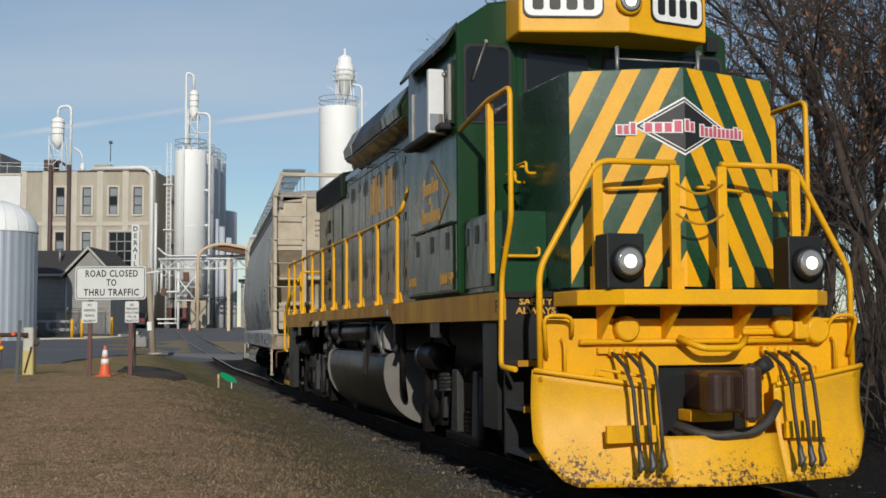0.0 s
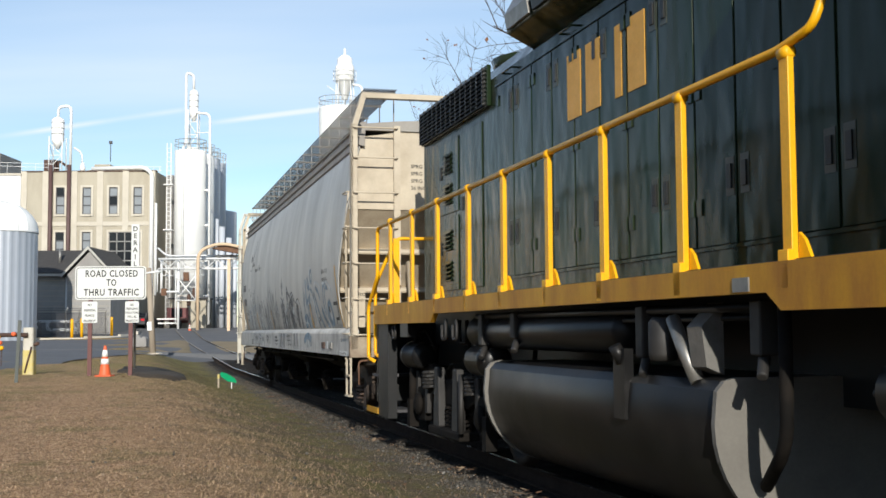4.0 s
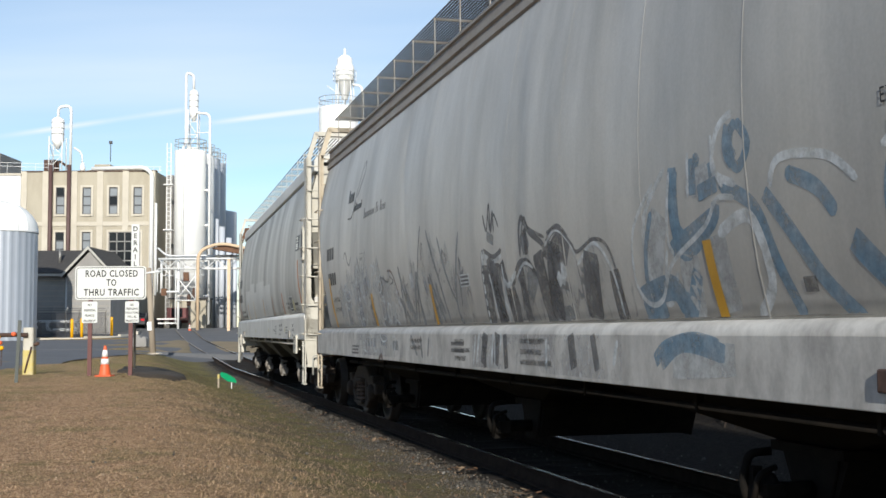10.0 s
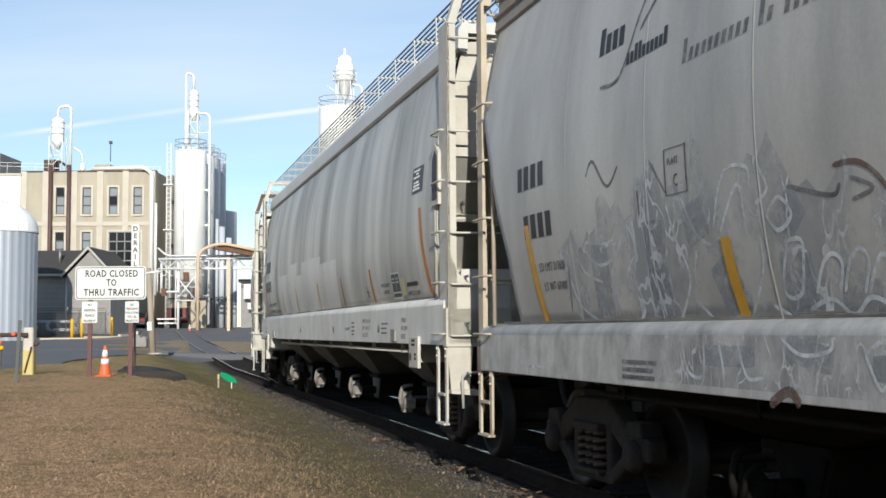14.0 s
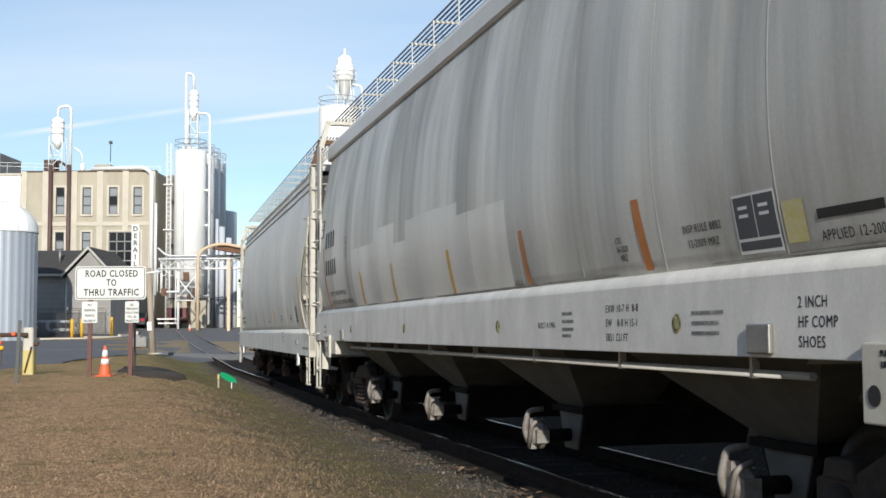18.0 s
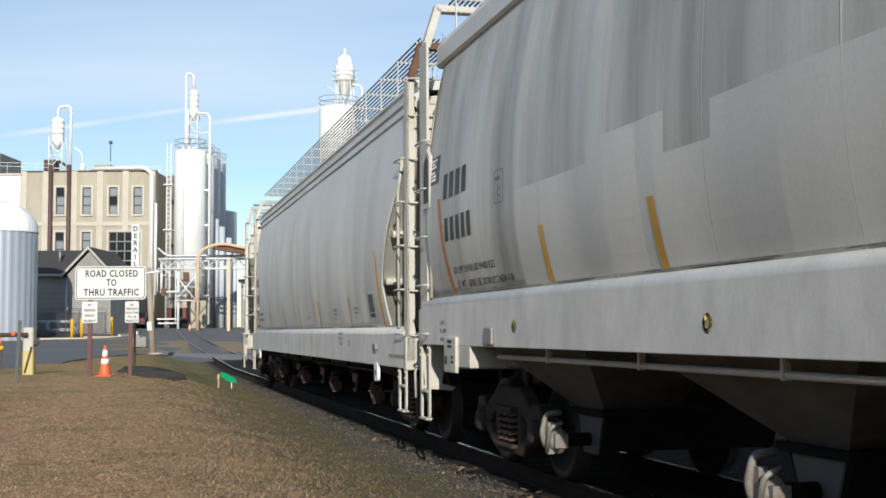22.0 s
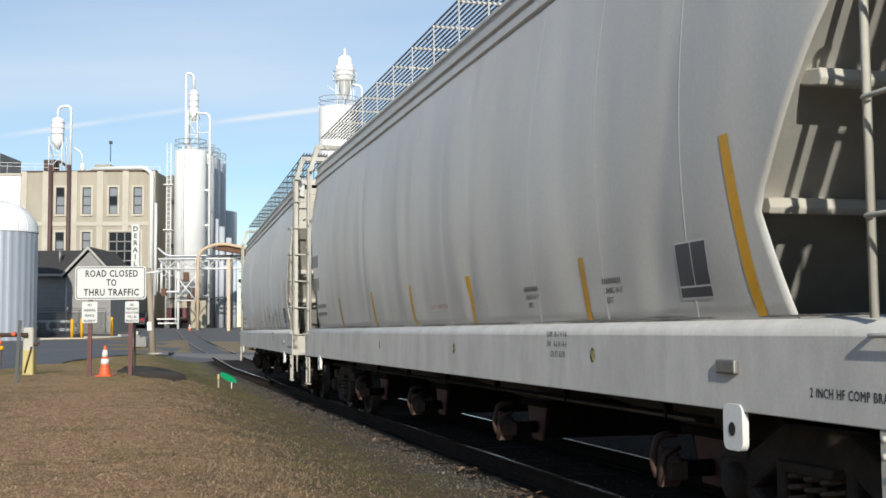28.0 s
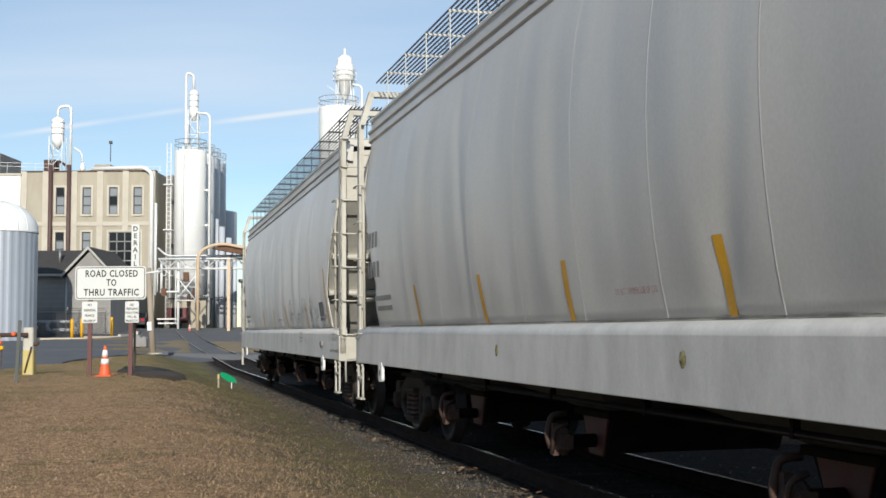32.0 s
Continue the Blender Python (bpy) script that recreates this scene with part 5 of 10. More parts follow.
def truck(parent, yc, wheels, wb=1.778, r=0.457):
    """A three-piece freight bogie with its two wheelsets; wheelsets are kept for keying."""
    b = bmnew()
    for s in (-1, 1):
        x = s * 1.0
        tm = Matrix.Translation((0, yc, 0))
        prism(b, ((-1.15, 0.42), (-1.15, 0.60), (-0.75, 0.66), (-0.35, 0.86), (0.35, 0.86), (0.75, 0.66), (1.15, 0.60), (1.15, 0.42), (0.74, 0.42), (0.38, 0.62), (-0.38, 0.62), (-0.74, 0.42)), "x", x - 0.08, x + 0.08, tm)
        prism(b, ((-0.86, 0.44), (-0.72, 0.34), (-0.42, 0.18), (0.42, 0.18), (0.72, 0.34), (0.86, 0.44), (0.66, 0.45), (0.36, 0.28), (-0.36, 0.28), (-0.66, 0.45)), "x", x - 0.09, x + 0.09, tm)
        for k in (-0.36, 0.36):
            prism(b, ((k - 0.06, 0.24), (k + 0.06, 0.24), (k + 0.06, 0.68), (k - 0.06, 0.68)), "x", x - 0.085, x + 0.085, tm)
        for yy in (-wb / 2, wb / 2):
            lathe(b, [(0.05, -0.05), (0.13, -0.04), (0.13, 0.06), (0.09, 0.1)], 12, pose(s * 1.06, yc + yy, r) @ Matrix.Rotation(radians(90 * s), 4, "Y"))
    box(b, -1.0, 1.0, yc - 0.22, yc + 0.22, 0.45, 0.72)
    for yy in (-0.75, 0.75):
        box(b, -0.95, 0.95, yc + yy - 0.05, yc + yy + 0.05, 0.28, 0.4)
    tr = part("bogie", b, M_BOGIE, parent, "rust-brown cast-steel bogie", bevel=0.028)
    for s in (-1, 1):
        for yy in (-0.89, 0.89):
            b = bmnew()
            prism(b, ((yy - 0.16, 0.60), (yy + 0.16, 0.60), (yy + 0.13, 0.72), (yy - 0.13, 0.72)), "x", s * 1.0 - 0.10, s * 1.0 + 0.10, Matrix.Translation((0, yc, 0)))
            part("bearing_saddle", b, M_BOGIE, tr, bevel=0.02)
        b = bmnew()
        prism(b, ((-0.27, 0.60), (0.27, 0.60), (0.30, 0.66), (-0.30, 0.66)), "x", s * 1.02 - 0.13, s * 1.02 + 0.13, Matrix.Translation((0, yc, 0)))
        prism(b, ((-0.30, 0.245), (0.30, 0.245), (0.30, 0.285), (-0.30, 0.285)), "x", s * 1.02 - 0.13, s * 1.02 + 0.13, Matrix.Translation((0, yc, 0)))
        pieces("spring_seat", b, M_BOGIE, tr, bevel=0.01)
        for k in range(3):
            b = bmnew()
            pts = [(s * 1.04 + 0.08 * math.cos(q), yc - 0.17 + 0.17 * k + 0.08 * math.sin(q), 0.29 + 0.32 * q / 31.4) for q in (i * 0.6 for i in range(53))]
            tube(b, pts, 0.018, 5)
            part("spring", b, M_SPRING, tr, "rusty coil spring")
    for yy in (-wb / 2, wb / 2):
        b = bmnew()
        tube(b, [(-1.0, 0, 0), (1.0, 0, 0)], 0.08, 10)
        for s in (-1, 1):
            lathe(b, [(0.1, -0.07), (0.36, -0.05), (0.37, -0.07), (r + 0.025, -0.07), (r + 0.025, -0.045), (r, -0.03), (r - 0.006, 0.065), (0.37, 0.065), (0.36, 0.03), (0.1, 0.06)], 30,
                  Matrix.Translation((s * 0.765, 0, 0)) @ Matrix.Rotation(radians(90 * s), 4, "Y"))
        for k in range(3):
            q = 2.1 * k
            for s in (-1, 1):
                box(b, s * 0.80 - 0.02, s * 0.80 + 0.02, 0.2 * math.cos(q) - 0.03, 0.2 * math.cos(q) + 0.03, 0.2 * math.sin(q) - 0.03, 0.2 * math.sin(q) + 0.03)
        ws = part("wheelset", b, M_WHEEL, tr)
        ws.location = (0, yc + yy, r)
        wheels.append((ws, yc + yy, r))
    return tr


M_SPRING = surf("rusty_coil_spring", (0.12, 0.075, 0.052), 0.75, dirt=(0.04, 0.03, 0.025), amount=0.6, scale=8)
M_WHEEL = surf("worn_steel_wheel", (0.04, 0.033, 0.028), 0.6, 0.2, dirt=(0.02, 0.016, 0.013), amount=0.5, scale=5)


def coupler(parent, y, d):
    """Knuckle coupler and hanging air hose; d is +1 where it points towards +y."""
    b = bmnew()
    box(b, -0.09, 0.09, min(y, y - d * 0.75), max(y, y - d * 0.75), 0.78, 0.97)
    box(b, -0.17, 0.13, min(y, y - d * 0.22), max(y, y - d * 0.22), 0.74, 1.02)
    part("coupler", b, M_RUSTY, parent, "rusty knuckle coupler", bevel=0.03)
    b = bmnew()
    tube(b, bend([(-0.35, y - d * 0.5, 0.95), (-0.35, y - d * 0.3, 0.6), (-0.12, y - d * 0.02, 0.42)], 0.2, 5), 0.028, 8)
    part("air_hose", b, M_RUBBER, parent)


def wagon_end(root, c, y, d, wheels):
    """Everything at one end; d = +1 at the front end (the wagon lies towards +y), -1 at the rear."""
    S, z0, z1, ze = c["side"], c["zs0"], c["zs1"], c["side"].ze
    yy = lambda k: y + d * k
    lo, hi = (lambda a, b: min(yy(a), yy(b))), (lambda a, b: max(yy(a), yy(b)))
    # upper end wall and slope sheet
    b = bmnew()
    zt = c["zt"]
    pts = [(-S.w(z), z) for z in np.linspace(zt, ze, 7)] + [(0, ze + 0.2)] + [(S.w(z), z) for z in np.linspace(ze, zt, 7)]
    prism(b, [(p[0] * 0.985, p[1]) for p in pts], "y", lo(0.24, 0.28), hi(0.24, 0.28))
    part("end_wall", b, c["end"], root)
    b = bmnew()
    n = 10
    prev = None
    for i in range(n + 1):
        z = zt - (zt - 1.25) * i / n
        k = 0.26 + (zt - z) * 0.95
        w = S.w(max(z, z1)) * 0.985
        cur = (b.verts.new((-w, yy(k), z)), b.verts.new((w, yy(k), z)), b.verts.new((-w, yy(k + 0.05), z)), b.verts.new((w, yy(k + 0.05), z)))
        if prev:
            b.faces.new((prev[0], prev[1], cur[1], cur[0]))
            b.faces.new((prev[2], prev[3], cur[3], cur[2]))
        prev = cur
    bmesh.ops.recalc_face_normals(b, faces=b.faces[:])
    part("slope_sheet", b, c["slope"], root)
    b = bmnew()
    for z in (2.72, 2.12):
        k = 0.26 + (zt - z) * 0.95
        w = S.w(z) * 0.96
        prism(b, [(yy(k + p), z + q) for p, q in ((0.0, 0.06), (-0.17, 0.035), (-0.19, -0.02), (-0.17, -0.055), (-0.10, -0.05), (0.02, -0.02))], "x", -w, w)
    pieces("slope_stiffener", b, c["end"], root, bevel=0.01)
    # end platform
    b = bmnew()
    box(b, -c["sill_w"], c["sill_w"], lo(0.0, 0.14), hi(0.0, 0.14), z0 - 0.02, z1 - 0.12)
    box(b, -1.3, 1.3, lo(0.14, 1.2), hi(0.14, 1.2), z1 - 0.2, z1 - 0.15)
    part("end_sill", b, c["endsill"], root, bevel=0.01)
    b = bmnew()
    for s in (-1, 1):
        tube(b, [(s * 0.5, yy(0.2), z1 - 0.15), (s * 0.45, yy(0.8), 2.55)], 0.06, 6)
    part("end_strut", b, c["slope"], root)
    # corner posts and ladders
    for s in (-1, 1):
        w = c["sill_w"] - 0.02
        b = bmnew()
        box(b, s * w - (0.03 if s > 0 else 0.0), s * w + (0.0 if s > 0 else 0.03), lo(0.0, c["post_d"]), hi(0.0, c["post_d"]), z0 + 0.1, 3.6)
        prism(b, ((s * (w + 0.0), 3.6), (s * (w + 0.0), ze + 0.16), (s * (w - 0.03), ze + 0.16), (s * (w - 0.03), 3.6)), "y", lo(0.0, c["post_d"]), hi(0.0, c["post_d"]))
        box(b, min(s * w, s * (w - 0.1)), max(s * w, s * (w - 0.1)), lo(0, 0.02), hi(0, 0.02), z0 + 0.1, ze + 0.15)
        part("corner_post", b, c["end"], root)
        b = bmnew()
        box(b, s * 0.82 - 0.05, s * 0.82 + 0.05, lo(0.0, 0.05), hi(0.0, 0.05), z0 + 0.1, ze + 0.15)
        part("ladder_post", b, c["end"], root)
        for z in (1.38, 1.93, 2.48, 3.03, 3.58, 4.13, 4.6):
            b = bmnew()
            tube(b, bend([(s * (w - 0.03), yy(0.0), z), (s * (w - 0.05), yy(-0.05), z), (s * 0.84, yy(-0.05), z), (s * 0.82, yy(0.0), z)], 0.03, 2), 0.013, 6)
            part("rung", b, c["end"], root)
            b = bmnew()
            for x in (s * (w - 0.03), s * 0.82):
                lathe(b, [(0.006, -0.075), (0.028, -0.07), (0.03, -0.02), (0.02, 0.0)], 8, pose(x, yy(0.0), z, -90 * d, 0, 0) @ Matrix.Rotation(radians(180), 4, "X"))
            pieces("rung_bolt", b, c["end"], root)
            if z < 3.9:
                b = bmnew()
                tube(b, bend([(s * (w + 0.02), yy(0.03), z + 0.02), (s * (w + 0.07), yy(0.05), z + 0.02), (s * (w + 0.07), yy(0.44), z + 0.02), (s * (w - 0.02), yy(0.5), z + 0.02)], 0.03, 2), 0.013, 6)
                part("rung", b, c["end"], root)
        b = bmnew()
        tube(b, bend([(s * (w - 0.01), yy(0.5), z1), (s * w, yy(0.5), 3.2), (s * (w - 0.02), yy(0.34), 3.62)], 0.1, 3), 0.022, 6)
        part("ladder_stile", b, c["end"], root)
        # stirrup step under the corner
        b = bmnew()
        for k in (0.06, 0.42):
            prism(b, ((yy(k - 0.035), z0 + 0.05), (yy(k + 0.035), z0 + 0.05), (yy(k + 0.03), 0.50), (yy(k + (0.03 if k < 0.2 else 0.0)), 0.44), (yy(k - (0.0 if k < 0.2 else 0.03)), 0.44), (yy(k - 0.03), 0.50)), "x", s * w - 0.012, s * w + 0.012)
        box(b, s * w - 0.035, s * w + 0.035, lo(0.07, 0.41), hi(0.07, 0.41), 0.43, 0.45)
        box(b, s * w - 0.022, s * w + 0.022, lo(0.08, 0.40), hi(0.08, 0.40), 0.74, 0.765)
        part("stirrup_step", b, c["end"], root)
        b = bmnew()
        for k, z in ((0.06, z0 - 0.04), (0.42, z0 - 0.04), (0.06, z0 - 0.12), (0.42, z0 - 0.12)):
            lathe(b, [(0.004, 0.0), (0.016, 0.002), (0.016, 0.014), (0.004, 0.018)], 6, Matrix.Translation((s * (w + 0.010), yy(k), z)) @ Matrix.Rotation(radians(90 * s), 4, "Y"))
        pieces("step_bolt", b, c["end"], root)
    # roof end frame
    b = bmnew()
    for s in (-1, 1):
        prism(b, ((s * (c["sill_w"] - 0.03), ze + 0.14), (s * (c["sill_w"] - 0.19), ze + 0.66), (s * (c["sill_w"] - 0.26), ze + 0.6), (s * (c["sill_w"] - 0.12), ze + 0.14)), "y", lo(0.0, 0.14), hi(0.0, 0.14))
    box(b, -c["sill_w"] + 0.2, c["sill_w"] - 0.2, lo(0.0, 0.14), hi(0.0, 0.14), ze + 0.58, ze + 0.66)
    part("roof_end_frame", b, c["top"] if d == 1 and c["top"] else c["end"], root)
    if d == 1:
        b = bmnew()
        wx, wz = c["wheel"]
        tube(b, [(wx + 0.28 * math.cos(q), yy(0.1), wz + 0.28 * math.sin(q)) for q in (2 * math.pi * i / 20 for i in range(20))], 0.018, 6, closed=True)
        for k in range(4):
            q = math.pi / 2 * k + 0.4
            tube(b, [(wx, yy(0.16), wz), (wx + 0.28 * math.cos(q), yy(0.1), wz + 0.28 * math.sin(q))], 0.012, 5)
        part("brake_wheel", b, M_DARK, root, "spoked hand-brake wheel")
        b = bmnew()
        box(b, wx - 0.2, wx + 0.2, lo(0.16, 0.4), hi(0.16, 0.4), wz - 0.25, wz + 0.25)
        tube(b, [(wx, yy(0.3), z1 - 0.1), (wx, yy(0.3), wz - 0.2)], 0.03, 6)
        part("brake_gear_box", b, c["slope"], root, bevel=0.03)
    b = bmnew()
    tube(b, [(-0.2, yy(0.7), 1.7), (0.9, yy(0.7), 1.7)], 0.2, 14)
    part("air_reservoir", b, c["slope"], root)
    b = bmnew()
    tube(b, bend([(-1.46, yy(-0.16), 0.62), (-1.46, yy(-0.12), 0.98), (-1.2, yy(-0.12), 1.0), (-0.3, yy(-0.14), 0.98), (-0.2, yy(-0.35), 1.02)], 0.06, 3), 0.016, 6)
    part("uncoupling_lever", b, c["lever"], root)
    truck(root, yy(1.75), wheels)
    coupler(root, yy(-0.55), -d)


def wagon(name, c):
    """A covered hopper from its measures; returns the thing and its wheelsets."""
    root = thing(name, pose(0, 0, 0), c["label"], "hopper wagon", "covered hopper wagons")
    wheels, S = [], c["side"]
    yf, yr, z0, z1, ze = c["yf"], c["yr"], c["zs0"], c["zs1"], c["side"].ze
    zs = list(np.linspace(z1 - 0.02, ze, 25))
    for s in (-1, 1):
        verts, faces = [], []
        n = 200
        for z in zs:
            cut = interp(z, CUT_Z, c["cut"])
            for i in range(n + 1):
                y = yf + cut + (yr - yf - 2 * cut) * i / n
                verts.append((s * (S.w(z) + (dent(y, z, c["seed"], c["dent"]) if s < 0 else 0)), y, z))
        for j in range(len(zs) - 1):
            for i in range(n):
                a = j * (n + 1) + i
                f = (a, a + 1, a + n + 2, a + n + 1)
                faces.append(f if s > 0 else f[::-1])
        me = bpy.data.meshes.new("side_sheet")
        me.from_pydata(verts, [], faces)
        me.polygons.foreach_set("use_smooth", [True] * len(faces))
        me.materials.append(c["mat"])
        ob = new("side_sheet", me)
        ob.parent = root
        k = ob.modifiers.new("plate", "SOLIDIFY")
        k.thickness, k.offset = 0.012, -1
    # weld seams
    y = yf + 2.4
    k = 0
    while y < yr - 1.6:
        bm = bmnew()
        prev = None
        for z in np.linspace(z1, ze - 0.05, 22):
            w = S.w(z) + dent(y, z, c["seed"], c["dent"])
            cur = (bm.verts.new((-w - 0.001, y - 0.012, z)), bm.verts.new((-w - 0.0035, y, z)), bm.verts.new((-w - 0.001, y + 0.012, z)))
            if prev:
                bm.faces.new((prev[0], prev[1], cur[1], cur[0]))
                bm.faces.new((prev[1], prev[2], cur[2], cur[1]))
            prev = cur
        part("weld_seam", bm, c["mat"], root)
        y += c["seam"]
        k += 1
    # side sills with a ledge, roof, eave rails
    for s in (-1, 1):
        b = bmnew()
        w = c["sill_w"]
        prism(b, ((s * (w - 0.16), z0), (s * w, z0), (s * w, z1 - 0.085), (s * (w - 0.006), z1 - 0.055), (s * (w - 0.022), z1 - 0.03), (s * (w - 0.045), z1 - 0.012), (s * (S.wb - 0.04), z1 + 0.02), (s * (w - 0.16), z1 - 0.05)), "y", yf + 0.12, yr - 0.12)
        for f in b.faces:
            f.smooth = abs(f.normal.y) < 0.5 and f.normal.z > 0.05
        part("side_sill", b, c["sill"], root, bevel=0.006)
        b = bmnew()
        n = int((yr - yf - 1.2) / 0.35)
        ys = [yf + 0.6 + (yr - yf - 1.2) * i / n for i in range(n + 1)]
        tube(b, [(s * (S.wb + 0.004), y, z1 + 0.022) for y in ys], [0.006 + 0.006 * abs(noise.noise((y * 1.7, s, c["seed"]))) for y in ys], 5)
        part("sill_joint", b, M_GRIME, root, "grimy joint between side and sill")
        b = bmnew()
        plain = [(s * (S.we - 0.03), ze - 0.12), (s * (S.we + 0.05), ze - 0.11), (s * (S.we + 0.075), ze - 0.08), (s * (S.we + 0.07), ze + 0.12), (s * (S.we + 0.03), ze + 0.2), (s * (S.we - 0.05), ze + 0.23)]
        prism(b, plain, "y", yf + 0.15, yr - 0.15) if c["eave"] else prism(b, ((s * (S.we - 0.03), ze - 0.16), (s * (S.we + 0.045), ze - 0.15), (s * (S.we + 0.065), ze - 0.13), (s * (S.we + 0.05), ze - 0.02), (s * (S.we + 0.075), ze), (s * (S.we + 0.075), ze + 0.025),
                  (s * (S.we + 0.02), ze + 0.05), (s * (S.we + 0.02), ze + 0.17), (s * (S.we + 0.045), ze + 0.18), (s * (S.we + 0.045), ze + 0.21), (s * (S.we - 0.05), ze + 0.23)), "y", yf + 0.15, yr - 0.15)
        part("eave_rail", b, c["roof"], root)
    b = bmnew()
    prism(b, ((-S.we, ze + 0.2), (-0.75, ze + 0.26), (0, ze + 0.3), (0.75, ze + 0.26), (S.we, ze + 0.2), (S.we, ze + 0.1), (-S.we, ze + 0.1)), "y", yf + 0.2, yr - 0.2)
    part("roof", b, c["roof"], root)
    # hatches along the roof
    for i in range(c["hatches"]):
        ya = yf + 1.2 + (yr - yf - 2.4) * i / c["hatches"]
        b = bmnew()
        box(b, -0.3, 0.3, ya, ya + (yr - yf - 2.4) / c["hatches"] - 0.08, ze + 0.28, ze + 0.42)
        part("hatch_cover", b, c["roof"], root, bevel=0.03)
    # running boards on brackets, either side of the hatches
    for s in (-1, 1):
        for k in range(c["slats"]):
            b = bmnew()
            x = s * (0.78 + 0.5 * k / (c["slats"] - 1))
            box(b, x - 0.006, x + 0.006, yf + 0.25, yr - 0.25, ze + c["walk"], ze + c["walk"] + 0.022)
            part("running_board_slat", b, M_GRATE, root)
        y = yf + 0.4
        while y < yr - 0.2:
            b = bmnew()
            box(b, s * 1.03 - 0.27, s * 1.03 + 0.27, y - 0.012, y + 0.012, ze + c["walk"] - 0.03, ze + c["walk"] - 0.002)
            box(b, s * 1.29 - 0.006, s * 1.29 + 0.006, y - 0.014, y + 0.014, ze + 0.15, ze + c["walk"])
            box(b, s * 0.79 - 0.006, s * 0.79 + 0.006, y - 0.02, y + 0.02, ze + 0.2, ze + c["walk"])
            part("board_bracket", b, c["roof"] if c["walkmat"] is None else c["walkmat"], root)
            y += c["bracket"]
    # under: centre sill, bays and outlets
    b = bmnew()
    box(b, -0.18, 0.18, yf + 0.2, yr - 0.2, 0.78, 1.12)
    part("centre_sill", b, M_DARK, root)
    for g in c["gates"]:
        b = bmnew()
        t = c["bay"]
        rect = lambda hx, hy, z: [b.verts.new(p) for p in ((-hx, g - hy, z), (hx, g - hy, z), (hx, g + hy, z), (-hx, g + hy, z))]
        A, B = rect(S.wb - 0.05, t, z1), rect(0.84, 0.3, 0.72)
        M = rect(S.wb - 0.1, t * 0.93, z0)
        for P, Q in ((A, M), (M, B)):
            for i in range(4):
                b.faces.new((P[i], P[(i + 1) % 4], Q[(i + 1) % 4], Q[i]))
        b.faces.new(B)
        bmesh.ops.recalc_face_normals(b, faces=b.faces[:])
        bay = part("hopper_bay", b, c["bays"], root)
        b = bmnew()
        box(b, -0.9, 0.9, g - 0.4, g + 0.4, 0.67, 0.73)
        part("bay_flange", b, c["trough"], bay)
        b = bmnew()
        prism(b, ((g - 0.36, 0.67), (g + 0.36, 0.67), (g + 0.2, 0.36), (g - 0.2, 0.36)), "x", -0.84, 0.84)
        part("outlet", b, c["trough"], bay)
        for s in (-1, 1):
            b = bmnew()
            prism(b, ((g - 0.3, 0.69), (g + 0.3, 0.69), (g + 0.16, 0.33), (g - 0.16, 0.33)), "x", s * 0.85 - 0.012, s * 0.85 + 0.012)
            part("outlet_end_plate", b, c["outlet"], bay, bevel=0.01)
        b = bmnew()
        lathe(b, [(0.02, -0.22), (0.06, -0.21), (0.06, 0.03)], 14, pose(-1.08, g, 0.46) @ Matrix.Rotation(radians(-90), 4, "Y"))
        part("outlet_nozzle", b, M_DARK, bay)
        b = bmnew()
        lathe(b, [(0.02, 0.025), (0.085, 0.03), (0.085, 0.06), (0.125, 0.065), (0.125, 0.10), (0.10, 0.105), (0.09, 0.16), (0.05, 0.19), (0.02, 0.20)], 16, pose(-1.08, g, 0.46) @ Matrix.Rotation(radians(-90), 4, "Y"))
        for k in (-0.11, 0.11):
            box(b, -1.24, -1.12, g + k - 0.025, g + k + 0.025, 0.40, 0.52)
        box(b, -1.27, -1.21, g - 0.03, g + 0.03, 0.34, 0.62)
        tube(b, bend([(-1.12, g + 0.03, 0.70), (-1.26, g + 0.04, 0.69), (-1.30, g + 0.05, 0.52), (-1.26, g + 0.06, 0.40)], 0.05), 0.028, 6)
        tube(b, bend([(-1.16, g - 0.10, 0.62), (-1.28, g - 0.11, 0.58), (-1.28, g - 0.02, 0.36)], 0.05), 0.02, 6)
        part("outlet_cap", b, c["cap"], bay, "capped outlet nozzle")
    b = bmnew()
    tube(b, [(-1.38, yf + 2.4, z0 - 0.1), (-1.38, yr - 2.4, z0 - 0.1)], 0.025, 6)
    part("train_pipe", b, c["sill"] if c["pipe"] else M_DARK, root)
    y = yf + 3.0
    while y < yr - 2.6:
        b = bmnew()
        box(b, -1.41, -1.36, y - 0.016, y + 0.016, z0 - 0.13, z0 + 0.02)
        part("pipe_clip", b, c["sill"] if c["pipe"] else M_DARK, root)
        y += 1.9
    wagon_end(root, c, yf, 1, wheels)
    wagon_end(root, c, yr, -1, wheels)
    return root, wheels


M_GRIME = surf("dark_joint_grime", (0.13, 0.12, 0.105), 0.9, dirt=(0.30, 0.29, 0.26), amount=0.8, scale=9)
M_BOGIE = surf("rust_brown_bogie_casting", (0.040, 0.032, 0.027), 0.75, dirt=(0.095, 0.07, 0.052), amount=0.7, scale=5, bump=0.3, spec=0.2)
M_TAN_D = surf("rust_stained_tan_paint", (0.34, 0.28, 0.20), 0.65, dirt=(0.12, 0.065, 0.04), amount=0.9, scale=3.5, bump=0.2)
# a little darker than the end wall's tan, with brown mottling
M_TAN_S = surf("darker_tan_slope_paint", (0.46, 0.39, 0.29), 0.65, dirt=(0.25, 0.19, 0.13), amount=0.7, scale=2.2)
M_CAPW = surf("pale_scuffed_cap", (0.24, 0.225, 0.205), 0.6, dirt=(0.14, 0.10, 0.07), amount=0.8, scale=14, bump=0.3)
